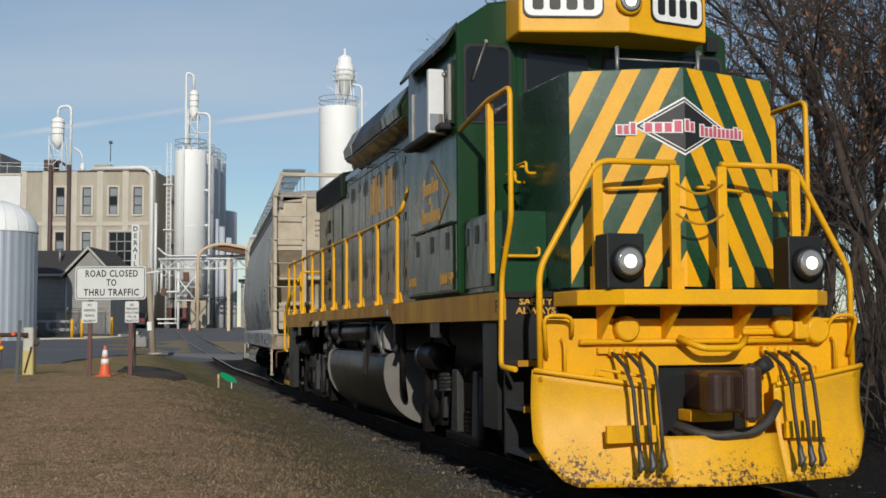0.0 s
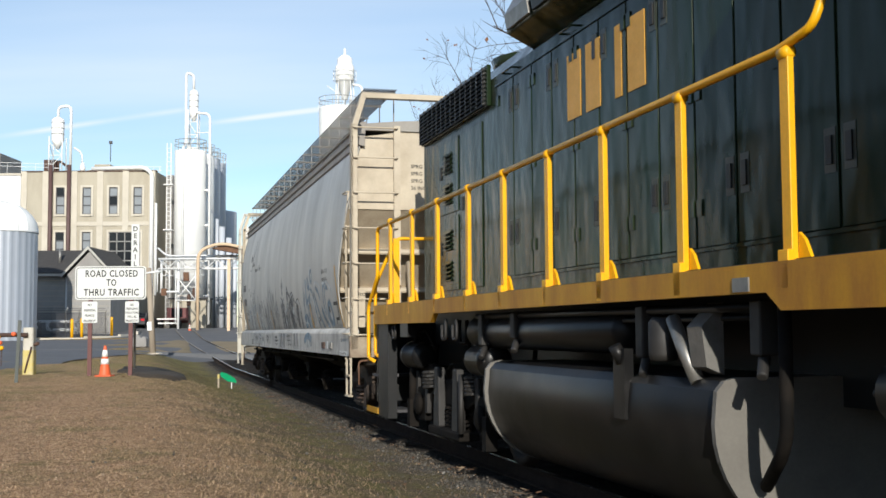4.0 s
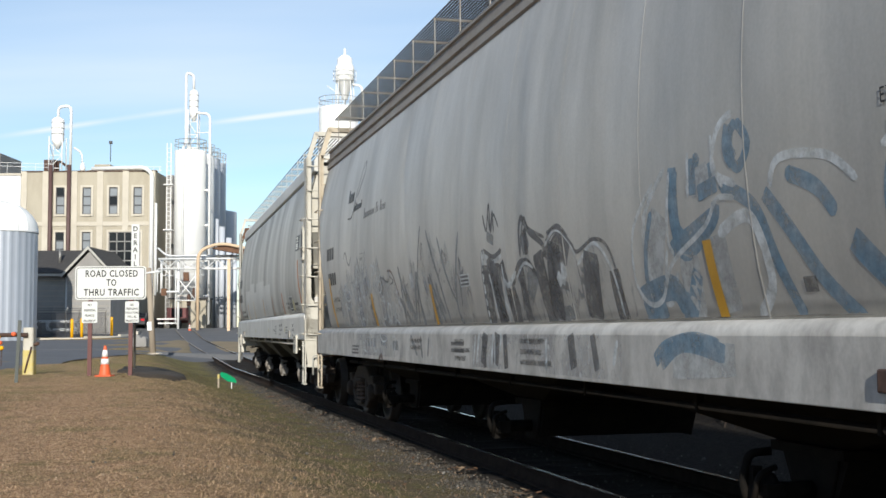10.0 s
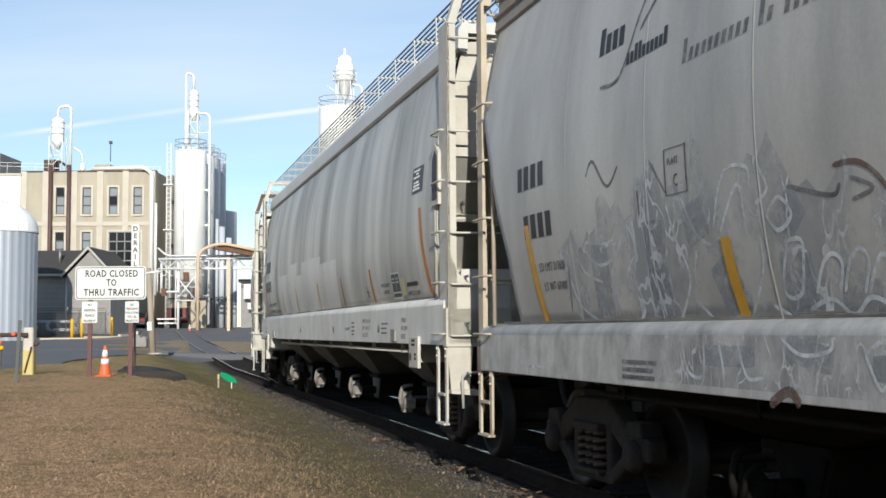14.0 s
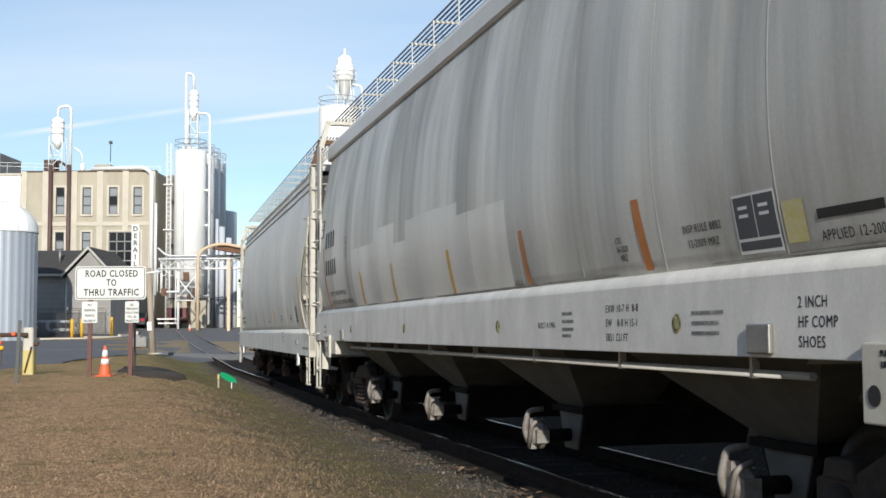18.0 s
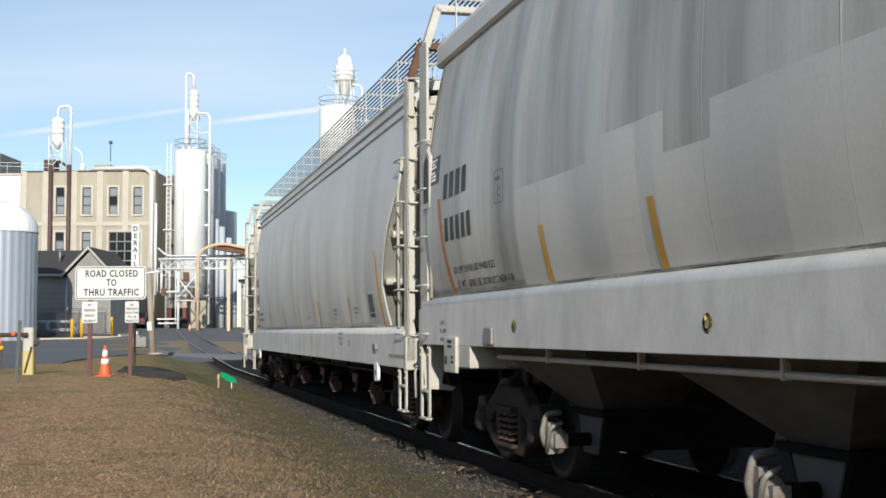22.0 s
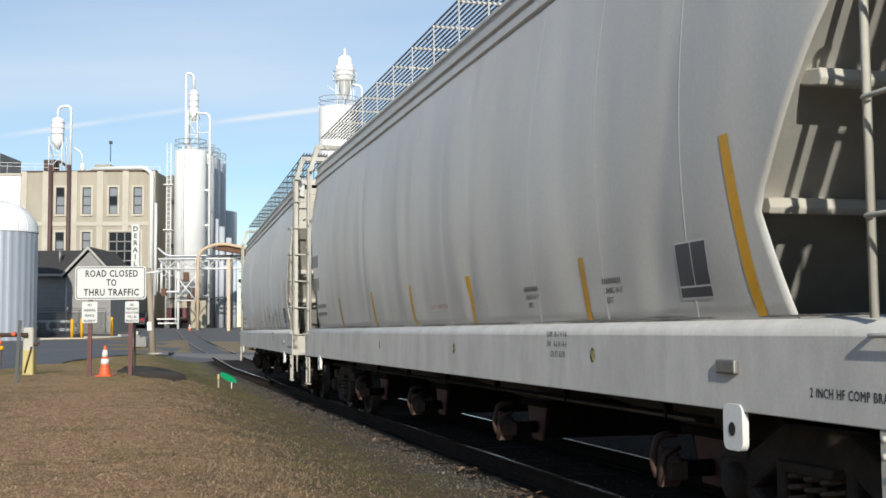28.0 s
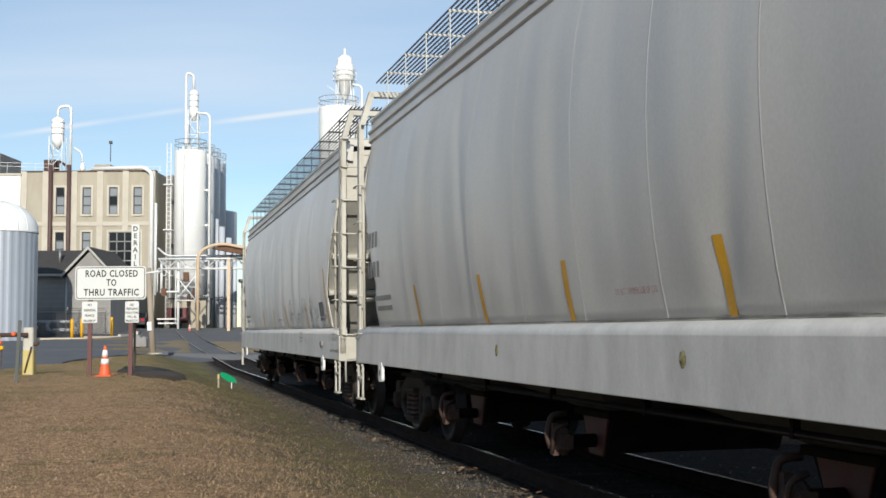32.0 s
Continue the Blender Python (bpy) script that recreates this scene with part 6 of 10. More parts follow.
# bays far darker than the sides: shade under the wagon is in their colour
M_BAYB = surf("grimy_shaded_bay", (0.12, 0.115, 0.105), 0.65, dirt=(0.06, 0.055, 0.05), amount=0.7, scale=2.5)
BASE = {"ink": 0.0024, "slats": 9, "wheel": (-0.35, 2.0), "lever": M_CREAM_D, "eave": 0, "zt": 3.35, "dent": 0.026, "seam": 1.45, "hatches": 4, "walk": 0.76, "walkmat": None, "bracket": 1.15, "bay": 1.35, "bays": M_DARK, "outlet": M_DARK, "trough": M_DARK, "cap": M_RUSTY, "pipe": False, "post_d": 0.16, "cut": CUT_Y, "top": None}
CAR_A = dict(BASE, ink=0.0056, yf=0.72, yr=20.22, zs0=1.05, zs1=1.48, sill_w=1.57, side=Side(1.48, 1.47, 2.67, 1.61, 4.50, 1.34), mat=M_HOP_A, sill=M_SILL_A, end=M_TAN, endsill=M_TAN_D, slope=M_TAN_S,
             roof=M_ROOF, lever=M_RUST, wheel=(0.0, 2.5), slats=14, cap=M_DARK, gates=(5.2, 10.4, 15.6), seed=2.3, bay=2.4, label="dusty grey covered hopper wagon with faded graffiti and tan ends")
CAR_B = dict(BASE, yf=0.60, yr=18.85, zs0=1.28, zs1=1.80, sill_w=1.60, side=Side(1.80, 1.50, 2.64, 1.61, 4.62, 1.33), mat=M_HOP_B, sill=M_SILL_B, end=M_CREAM, endsill=M_CREAM, slope=M_CREAM_D,
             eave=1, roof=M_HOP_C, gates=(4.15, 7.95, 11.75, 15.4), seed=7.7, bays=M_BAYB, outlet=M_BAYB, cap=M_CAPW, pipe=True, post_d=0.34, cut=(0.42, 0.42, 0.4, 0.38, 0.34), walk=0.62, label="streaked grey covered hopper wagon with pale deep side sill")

# ---- locomotive; places are given as (w, a, z): w to the camera's side, a back from the front coupler ----
def L(w, a, z):
    return Vector((-w, a, z))


def clip_poly(pts, fn):
    """Keep the part of a polygon where fn(point) >= 0 (fn is linear)."""
    out = []
    for p, q in zip(pts, pts[1:] + pts[:1]):
        a, b = fn(p), fn(q)
        if a >= 0:
            out.append(p)
        if (a < 0) != (b < 0):
            t = a / (a - b)
            out.append((p[0] + (q[0] - p[0]) * t, p[1] + (q[1] - p[1]) * t))
    return out


def plate(bm, pts, thick):
    """A thin plate through 3D points in order; thick is a vector."""
    a = [bm.verts.new(p) for p in pts]
    b = [bm.verts.new(Vector(p) + Vector(thick)) for p in pts]
    n = len(pts)
    fs = [bm.faces.new(a[::-1]), bm.faces.new(b)] + [bm.faces.new((a[i], a[(i + 1) % n], b[(i + 1) % n], b[i])) for i in range(n)]
    bmesh.ops.recalc_face_normals(bm, faces=fs)


def rail(name, pts, root, r=0.024, mat=None, rad=0.09):
    b = bmnew()
    tube(b, bend([L(*p) for p in pts], rad, 4), r, 8)
    return part(name, b, mat or M_YELLOW, root)


NOSE_Z0, NOSE_Z1 = 1.81, 3.79


def nose(root):
    """The high sloped short hood with its striped, faintly V-shaped front."""
    def front(s, d, z, lift=0.0):
        k = (z - NOSE_Z0) / (NOSE_Z1 - NOSE_Z0)
        return L(s * d, 0.97 + 0.24 * d + 0.0 * k - lift, z + (0.04 * (1 - d) * (k > 0.99)))
    b = bmnew()
    w0 = 1.03
    f = [front(1, w0, NOSE_Z0), front(1, 0, NOSE_Z0), front(-1, w0, NOSE_Z0), front(-1, w0, NOSE_Z1), front(1, 0, NOSE_Z1), front(1, w0, NOSE_Z1)]
    v = [b.verts.new(p) for p in f]
    bk = [b.verts.new(L(s * 0.9, 3.05, z)) for s, z in ((1, NOSE_Z0), (-1, NOSE_Z0), (-1, 3.93), (1, 3.93))]
    b.faces.new((v[0], v[1], v[4], v[5]))
    b.faces.new((v[1], v[2], v[3], v[4]))
    b.faces.new((v[5], v[4], v[3], bk[2], bk[3]))
    b.faces.new((v[0], v[5], bk[3], bk[0]))
    b.faces.new((v[2], bk[1], bk[2], v[3]))
    b.faces.new((v[0], bk[0], bk[1], v[2], v[1]))
    b.faces.new(bk)
    bmesh.ops.recalc_face_normals(b, faces=b.faces[:])
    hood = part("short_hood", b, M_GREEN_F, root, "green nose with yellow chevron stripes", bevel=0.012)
    for s in (-1, 1):
        for k in range(6):
            q0 = 1.81 + 0.678 * k
            q1 = q0 + 0.337
            poly = [(0.0, NOSE_Z0 + 0.01), (w0 - 0.01, NOSE_Z0 + 0.01), (w0 - 0.01, NOSE_Z1 - 0.01), (0.0, NOSE_Z1 - 0.01)]
            poly = clip_poly(poly, lambda p: p[1] + 1.96 * p[0] - q0)
            poly = clip_poly(poly, lambda p: q1 - p[1] - 1.96 * p[0]) if len(poly) > 2 else []
            if len(poly) > 2:
                b = bmnew()
                plate(b, [front(s, d, z, 0.003) for d, z in poly], (0, -0.003, 0))
                part("stripe", b, M_YELLOW, hood, "yellow chevron stripe")
    zc = 3.28
    for grow, lift, mat in ((1.0, 0.009, M_WHITE_B), (0.93, 0.012, M_BLACK_L), (0.86, 0.015, M_WHITE_B), (0.82, 0.018, M_BLACK_L)):
        b = bmnew()
        for s in (-1, 1):
            plate(b, [front(s, 0, zc - 0.27 * grow, lift), front(s, 0.47 * grow, zc, lift), front(s, 0, zc + 0.27 * grow, lift)], (0, -0.002, 0))
        part("emblem_diamond", b, mat, hood)
    b, c = bmnew(), bmnew()
    for s, d0, d1, z, count in ((1, 0.44, 0.62, 3.245, 3), (1, 0.03, 0.38, 3.265, 4), (-1, 0.0, 0.11, 3.275, 2), (-1, 0.17, 0.66, 3.24, 10)):
        for k in range(count):
            step = (d1 - d0) / count
            e0, e1 = d0 + step * k, d0 + step * (k + 0.80)
            up = 0.062 if (k == 0 and s > 0) or (s < 0 and k in (0, 3, 8)) else 0.04
            plate(b, [front(s, e0 - 0.010, z - 0.05, 0.021), front(s, e1 + 0.010, z - 0.05, 0.021), front(s, e1 + 0.010, z + up + 0.01, 0.021), front(s, e0 - 0.010, z + up + 0.01, 0.021)], (0, -0.002, 0))
            plate(c, [front(s, e0 + 0.004, z - 0.04, 0.025), front(s, e1 - 0.004, z - 0.04, 0.025), front(s, e1 - 0.004, z + up, 0.025), front(s, e0 + 0.004, z + up, 0.025)], (0, -0.002, 0))
    pieces("slogan_outline", b, M_WHITE_B, hood)
    pieces("slogan_bar", c, M_PINK, hood)
    # side grab irons
    for a, z in ((2.55, 2.98), (2.2, 3.03)):
        b = bmnew()
        tube(b, bend([L(1.0, a, z - 0.05), L(1.1, a, z - 0.05), L(1.1, a, z + 0.06), L(1.1, a + 0.32, z + 0.06), L(0.98, a + 0.32, z + 0.06)], 0.04, 3), 0.016, 6)
        part("grab_iron", b, M_YELLOW, hood)
    for s, d in ((1, 0.52), (-1, 0.42)):
        b = bmnew()
        tube(b, bend([front(s, d - 0.3, 2.72, 0.0), front(s, d - 0.3, 2.72, 0.08), front(s, d + 0.2, 2.7, 0.08), front(s, d + 0.2, 2.7, 0.0)], 0.05, 3), 0.016, 6)
        part("grab_iron", b, M_YELLOW, hood)
    b = bmnew()
    for zz, w in ((3.97, 0.42), (3.97, -0.42)):
        tube(b, [L(w, 1.5, 3.8), L(w, 1.5, 4.12)], 0.02, 6)
    tube(b, [L(0.42, 1.5, 4.0), L(-0.42, 1.5, 4.0)], 0.01, 6)
    part("nose_top_rail", b, M_CHAIN, hood)


def cab_front_window(root, w0, w1, z0, z1, a, wiper):
    b = bmnew()
    m = Matrix.Translation(((-w0 - w1) / 2, 0, (z0 + z1) / 2))
    prism(b, rounded_rect(w1 - w0 + 0.06, z1 - z0 + 0.06, 0.08), "y", a - 0.012, a + 0.01, m)
    fr = part("window_gasket", b, M_RUBBER, root)
    b = bmnew()
    prism(b, rounded_rect(w1 - w0, z1 - z0, 0.07), "y", a - 0.018, a - 0.013, m)
    part("window_glass", b, M_GLASS_D, fr, "dark reflective cab window")
    if wiper:
        b = bmnew()
        tube(b, [L(w0 + 0.26, a - 0.05, z1 + 0.05), L(w1 - 0.06, a - 0.06, z0 + 0.42)], 0.012, 6)
        tube(b, [L(w0 + 0.26, a - 0.0, z1 + 0.05), L(w0 + 0.26, a - 0.06, z1 + 0.05)], 0.02, 6)
        part("wiper", b, M_CHAIN, fr)


def rounded_rect(w, h, r, n=4):
    pts = []
    for cx, cz, a in ((w / 2 - r, h / 2 - r, 0), (-w / 2 + r, h / 2 - r, 90), (-w / 2 + r, -h / 2 + r, 180), (w / 2 - r, -h / 2 + r, 270)):
        pts += [(cx + r * math.cos(radians(a + 90 * i / n)), cz + r * math.sin(radians(a + 90 * i / n))) for i in range(n + 1)]
    return pts


def cab(root):
    A0, A1 = 3.05, 5.3
    b = bmnew()
    sec = ((-1.57, 1.82), (1.57, 1.82), (1.57, 4.66), (1.2, 4.92), (0.6, 5.02), (-0.6, 5.02), (-1.2, 4.92), (-1.57, 4.66))
    prism(b, sec, "y", A0, A1)
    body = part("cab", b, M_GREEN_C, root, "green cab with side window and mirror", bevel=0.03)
    for w0, w1, z0, z1, wp in ((1.0, 1.47, 3.64, 4.43, True), (-1.47, -1.0, 3.64, 4.43, True), (0.1, 0.8, 3.72, 4.4, False), (-0.8, -0.1, 3.72, 4.4, False)):
        cab_front_window(body, w0, w1, z0, z1, A0, wp)
    # side: window, sunshade, mirror
    b = bmnew()
    box(b, -1.60, -1.56, 3.15, 4.92, 3.62, 4.3)
    fr = part("side_window_frame", b, M_GREEN_D, body)
    for a0, a1 in ((3.22, 3.95), (4.05, 4.85)):
        b = bmnew()
        box(b, -1.608, -1.60, a0, a1, 3.7, 4.22)
        part("window_glass", b, M_GLASS_D, fr)
    b = bmnew()
    for a in (3.2, 4.0, 4.88):
        box(b, -1.625, -1.598, a - 0.02, a + 0.02, 3.66, 4.26)
    pieces("window_bar", b, M_CHAIN, fr)
    b = bmnew()
    box(b, -1.72, -1.57, 3.2, 4.95, 3.56, 3.64)
    part("armrest", b, M_RUBBER, fr, bevel=0.03)
    b = bmnew()
    prism(b, ((-1.55, 4.70), (-1.70, 4.46), (-1.685, 4.43), (-1.54, 4.64)), "y", 3.1, 5.2)
    part("sunshade", b, M_GREEN_D, body)
    b = bmnew()
    box(b, -1.79, -1.61, 3.40, 3.48, 3.55, 4.25)
    mir = part("mirror", b, M_SILVER, body, "white-backed folding mirror", bevel=0.02)
    b = bmnew()
    box(b, -1.775, -1.625, 3.392, 3.40, 3.58, 3.76)
    part("mirror_glass", b, M_LENS2, mir)
    b = bmnew()
    for z in (3.56, 4.19):
        tube(b, [L(1.58, 3.5, z), L(1.72, 3.46, z)], 0.015, 6)
        lathe(b, [(0.01, -0.03), (0.035, -0.02), (0.035, 0.02), (0.01, 0.03)], 10, pose(-1.61, 3.42, z))
    part("mirror_arm", b, M_CHAIN, mir)
    # emblem on the cab side
    def dia(g):
        return [L(1.575, 4.15, 2.88 + 0.5 * g), L(1.575, 4.15 + 0.78 * g, 2.9), L(1.575, 4.15, 2.9 - 0.5 * g), L(1.575, 4.15 - 0.78 * g, 2.9)]
    for g, mat, lift in ((1.0, M_ORANGE_L, 0.0), (0.94, M_GREEN_D, 0.003)):
        b = bmnew()
        plate(b, [p + Vector((-lift, 0, 0)) for p in dia(g)], (-0.003, 0, 0))
        part("emblem_diamond", b, mat, body)
    for a0, a1, z0, z1, count in ((4.50, 3.80, 2.98, 3.10, 7), (4.22, 4.10, 2.86, 2.94, 1), (4.56, 3.72, 2.66, 2.78, 8)):
        for k in range(count):
            b = bmnew()
            e = a0 + (a1 - a0) * k / count
            box(b, -1.584, -1.581, e + (a1 - a0) / count * 0.72, e, z0, z1 + (0.06 if k in (0, 4) and count > 1 else 0.0))
            part("emblem_bar", b, M_ORANGE_L, body)
    # number board housing with lit headlight
    b = bmnew()
    sec = ((-1.02, 2.62), (0.1, 2.38), (1.1, 2.62), (1.1, 3.06), (-1.02, 3.06))
    prism(b, sec, "z", 4.5, 5.05)
    nb = part("number_housing", b, M_YELLOW, body, "yellow number board housing", bevel=0.02)
    for x0, y0, x1, y1 in ((-1.0, 2.608, -0.14, 2.424), (0.36, 2.436, 1.06, 2.604)):
        d = Vector((x1 - x0, y1 - y0, 0))
        n = Vector((d.y, -d.x, 0)).normalized()
        c = Vector(((x0 + x1) / 2, (y0 + y1) / 2, 4.83))
        q = Matrix(((d.normalized().x, -n.x, 0, c.x), (d.normalized().y, -n.y, 0, c.y), (0, 0, 1, c.z), (0, 0, 0, 1)))
        for g, lift, mat, nm in ((0.0, 0.012, M_BLACK_L, "board_rim"), (0.035, 0.016, M_WHITE_B, "number_board")):
            b = bmnew()
            prism(b, rounded_rect(d.length * 0.96 - g, 0.36 - g, 0.09), "y", -lift, 0.004, q)
            part(nm, b, mat, nb)
        for k in range(4):
            b = bmnew()
            u = (k - 1.5) * d.length * 0.2
            prism(b, rounded_rect(d.length * 0.13, 0.2, 0.03), "y", -0.02, 0.0, q @ Matrix.Translation((u, 0, 0)))
            part("number_bar", b, M_BLACK_L, nb)
    b = bmnew()
    lathe(b, [(0.06, 0.0), (0.13, 0.01), (0.145, 0.06), (0.12, 0.09)], 20, pose(0.1, 2.42, 4.82, 90, 0, 0))
    part("headlight_ring", b, M_YELLOW, nb)
    b = bmnew()
    lathe(b, [(0.115, 0.092), (0.09, 0.1), (0.06, 0.102)], 20, pose(0.1, 2.42, 4.82, 90, 0, 0))
    part("headlight_reflector", b, M_LENS2, nb)
    b = bmnew()
    lathe(b, [(0.06, 0.1), (0.05, 0.106), (0.02, 0.109)], 20, pose(0.1, 2.42, 4.82, 90, 0, 0))
    part("headlight_lens", b, M_LENS, nb, "lit headlight")
    b = bmnew()
    box(b, 1.28, 1.42, 2.95, 3.05, 4.5, 4.66)
    part("marker_lamp", b, M_BLACK, nb)
    b = bmnew()
    box(b, -0.91, -0.875, 3.03, 3.06, 1.82, 4.66)
    part("cab_seam", b, M_GREEN_C, body)


M_GREEN_P = surf("green_paint_recess", (0.030, 0.036, 0.024), 0.45, dirt=(0.07, 0.07, 0.055), amount=0.6, scale=12)


def long_hood(root):
    A0, A1, W = 5.3, 16.9, 0.86
    b = bmnew()
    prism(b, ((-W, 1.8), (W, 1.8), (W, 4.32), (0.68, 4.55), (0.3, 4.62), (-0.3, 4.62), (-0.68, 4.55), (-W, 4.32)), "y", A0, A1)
    hood = part("long_hood", b, M_GREEN_D, root, "weathered green engine hood in the shaded-side paint tone", bevel=0.02)
    # engine room doors
    a = 6.15
    k = 0
    while a < 13.4:
        b = bmnew()
        box(b, -W - 0.014, -W, a + 0.012, a + 0.59, 2.02, 4.18)
        door = part("hood_door", b, M_GREEN_D, hood, bevel=0.006)
        b = bmnew()
        for z in (2.4, 3.85):
            box(b, -W - 0.03, -W - 0.012, a + (0.06 if k % 2 else 0.46), a + (0.12 if k % 2 else 0.52), z, z + 0.17)
        pieces("door_latch", b, M_BLACK, door)
        b = bmnew()
        for z in (2.25, 3.1, 3.95):
            box(b, -W - 0.026, -W - 0.012, a + (0.5 if k % 2 else 0.02), a + (0.58 if k % 2 else 0.1), z, z + 0.12)
        pieces("door_hinge", b, M_GREEN_D, door)
        b = bmnew()
        e = a + (0.06 if k % 2 else 0.46)
        for z in (2.4, 3.85):
            box(b, -W - 0.018, -W - 0.013, e - 0.03, e + 0.09, z - 0.05, z + 0.22)
        pieces("latch_recess", b, M_GREEN_P, door)
        a += 0.605
        k += 1
    for a, z0, z1 in ((15.05, 1.95, 2.9), (15.05, 2.95, 3.9), (14.0, 1.95, 3.9)):
        b = bmnew()
        box(b, -W - 0.014, -W, a, a + 0.95, z0, z1)
        door = part("hood_door", b, M_GREEN_D, hood, bevel=0.006)
        if a > 15:
            for zz in (z0 + 0.15, z0 + 0.55):
                b = bmnew()
                for i in range(5):
                    z = zz + 0.055 * i
                    prism(b, ((-W - 0.014, z), (-W - 0.045, z - 0.03), (-W - 0.014, z + 0.02)), "y", a + 0.3, a + 0.72)
                pieces("louvre", b, M_GREEN_D, door)
        b = bmnew()
        box(b, -W - 0.03, -W - 0.012, a + 0.8, a + 0.86, (z0 + z1) / 2, (z0 + z1) / 2 + 0.17)
        pieces("door_latch", b, M_BLACK, door)
    for z in (2.0, 4.2):
        b = bmnew()
        box(b, -W - 0.022, -W, 6.1, 13.45, z - 0.012, z + 0.012)
        part("door_rail", b, M_GREEN_D, hood)
    b = bmnew()
    for a in (7.3, 9.1, 10.9, 12.7):
        tube(b, bend([L(W, a, 4.26), L(W + 0.07, a, 4.26), L(W + 0.07, a + 0.34, 4.26), L(W, a + 0.34, 4.26)], 0.03, 3), 0.011, 6)
    pieces("grab_iron", b, M_GREEN_D, hood)
    # radiator grille at the rear
    b = bmnew()
    box(b, -W - 0.05, -W, 13.65, 16.85, 4.02, 4.5)
    g = part("radiator_frame", b, M_GREEN_D, hood, bevel=0.01)
    b = bmnew()
    for i in range(9):
        z = 4.05 + 0.05 * i
        prism(b, ((-W - 0.05, z), (-W - 0.09, z - 0.02), (-W - 0.05, z + 0.03)), "y", 13.72, 16.78)
    for i in range(14):
        box(b, -W - 0.085, -W - 0.05, 13.75 + 0.235 * i, 13.77 + 0.235 * i, 4.04, 4.48)
    part("grille", b, M_BLACK, g)
    # dynamic brake blister with angled side hatches
    b = bmnew()
    prism(b, ((-0.82, 4.36), (-1.1, 4.5), (-1.12, 4.66), (-0.96, 4.97), (-0.7, 5.06), (0.7, 5.06), (0.96, 4.97), (1.12, 4.66), (1.1, 4.5), (0.82, 4.36)), "y", 7.62, 12.3)
    bl = part("brake_blister", b, M_GREEN_D, hood, bevel=0.02)
    for a0, a1, mat in ((7.75, 8.9, M_GREEN_D), (9.0, 11.4, M_BLACK), (11.5, 12.2, M_CHAIN)):
        b = bmnew()
        prism(b, ((-1.11, 4.52), (-1.13, 4.66), (-0.972, 4.965), (-0.99, 4.99), (-1.165, 4.67), (-1.14, 4.52)), "y", a0, a1)
        part("blister_hatch", b, mat, bl, bevel=0.005)
    b = bmnew()
    for a in (13.0, 14.4, 15.8):
        lathe(b, [(0.55, 4.6), (0.6, 4.75), (0.5, 4.78)], 20, pose(0, a, 0))
    pieces("roof_fan", b, M_GREEN_D, hood)
    # hood number as bars
    for k in range(4):
        b = bmnew()
        box(b, -W - 0.022, -W - 0.016, 9.40 + 0.47 * k, 9.40 + 0.47 * k + (0.34 if k != 1 else 0.14), 3.4, 4.02)
        part("number_bar", b, M_ORANGE_L, hood)
    # battery boxes beside and ahead of the cab
    b = bmnew()
    box(b, -1.5, -0.9, 2.0, 5.28, 1.8, 2.58)
    bx = part("battery_box", b, M_GREEN_D, root, "green battery box with hinged doors in the shaded-side paint tone", bevel=0.015)
    for a0, a1, w in ((3.18, 4.95, 1.57), (2.06, 2.98, 1.5)):
        b = bmnew()
        box(b, -w - 0.018, -w, a0, a1, 1.86, 2.55)
        d = part("box_door", b, M_GREEN_D, bx, bevel=0.006)
        b = bmnew()
        for t in (0.12, 0.5, 0.88):
            a = a0 + (a1 - a0) * t
            box(b, -w - 0.03, -w - 0.017, a - 0.04, a + 0.04, 2.3, 2.48)
        pieces("box_latch", b, M_BLACK, d)
    b = bmnew()
    tube(b, [L(1.595, 3.15, 2.57), L(1.595, 5.0, 2.58)], 0.018, 6)
    part("box_hinge", b, M_GREEN_D, bx)
    b = letters("2000 HP", 0.125, "LEFT", 1.05, 0.88, bold=0.05)
    bmesh.ops.transform(b, matrix=Matrix(((0, 0, -1, -1.592), (-1, 0, 0, 3.72), (0, 1, 0, 1.93), (0, 0, 0, 1))), verts=b.verts)
    part("lettering", b, M_ORANGE_L, bx)
    b = bmnew()
    box(b, -1.582, -1.57, 4.98, 5.24, 1.86, 2.55)
    d = part("box_door", b, M_GREEN_D, bx)
    for a in (4.84, 4.96, 5.08):
        b = bmnew()
        box(b, -1.592, -1.589, a, a + 0.09, 1.96, 2.06)
        part("model_bar", b, M_ORANGE_L, bx)
    b = bmnew()
    # thin front face in the brighter green, as the sun lights it
    box(b, -1.5, -0.98, 1.975, 1.985, 1.8, 2.58)
    fp = part("front_panel", b, M_GREEN_F, bx, "green front panel in the sunlit paint tone")
    b = bmnew()
    tube(b, bend([L(1.42, 1.98, 2.22), L(1.42, 1.9, 2.22), L(1.42, 1.9, 2.14), L(1.08, 1.9, 2.14), L(1.08, 1.9, 2.22), L(1.08, 1.98, 2.22)], 0.04, 3), 0.017, 6)
    part("grab_iron", b, M_YELLOW, fp)


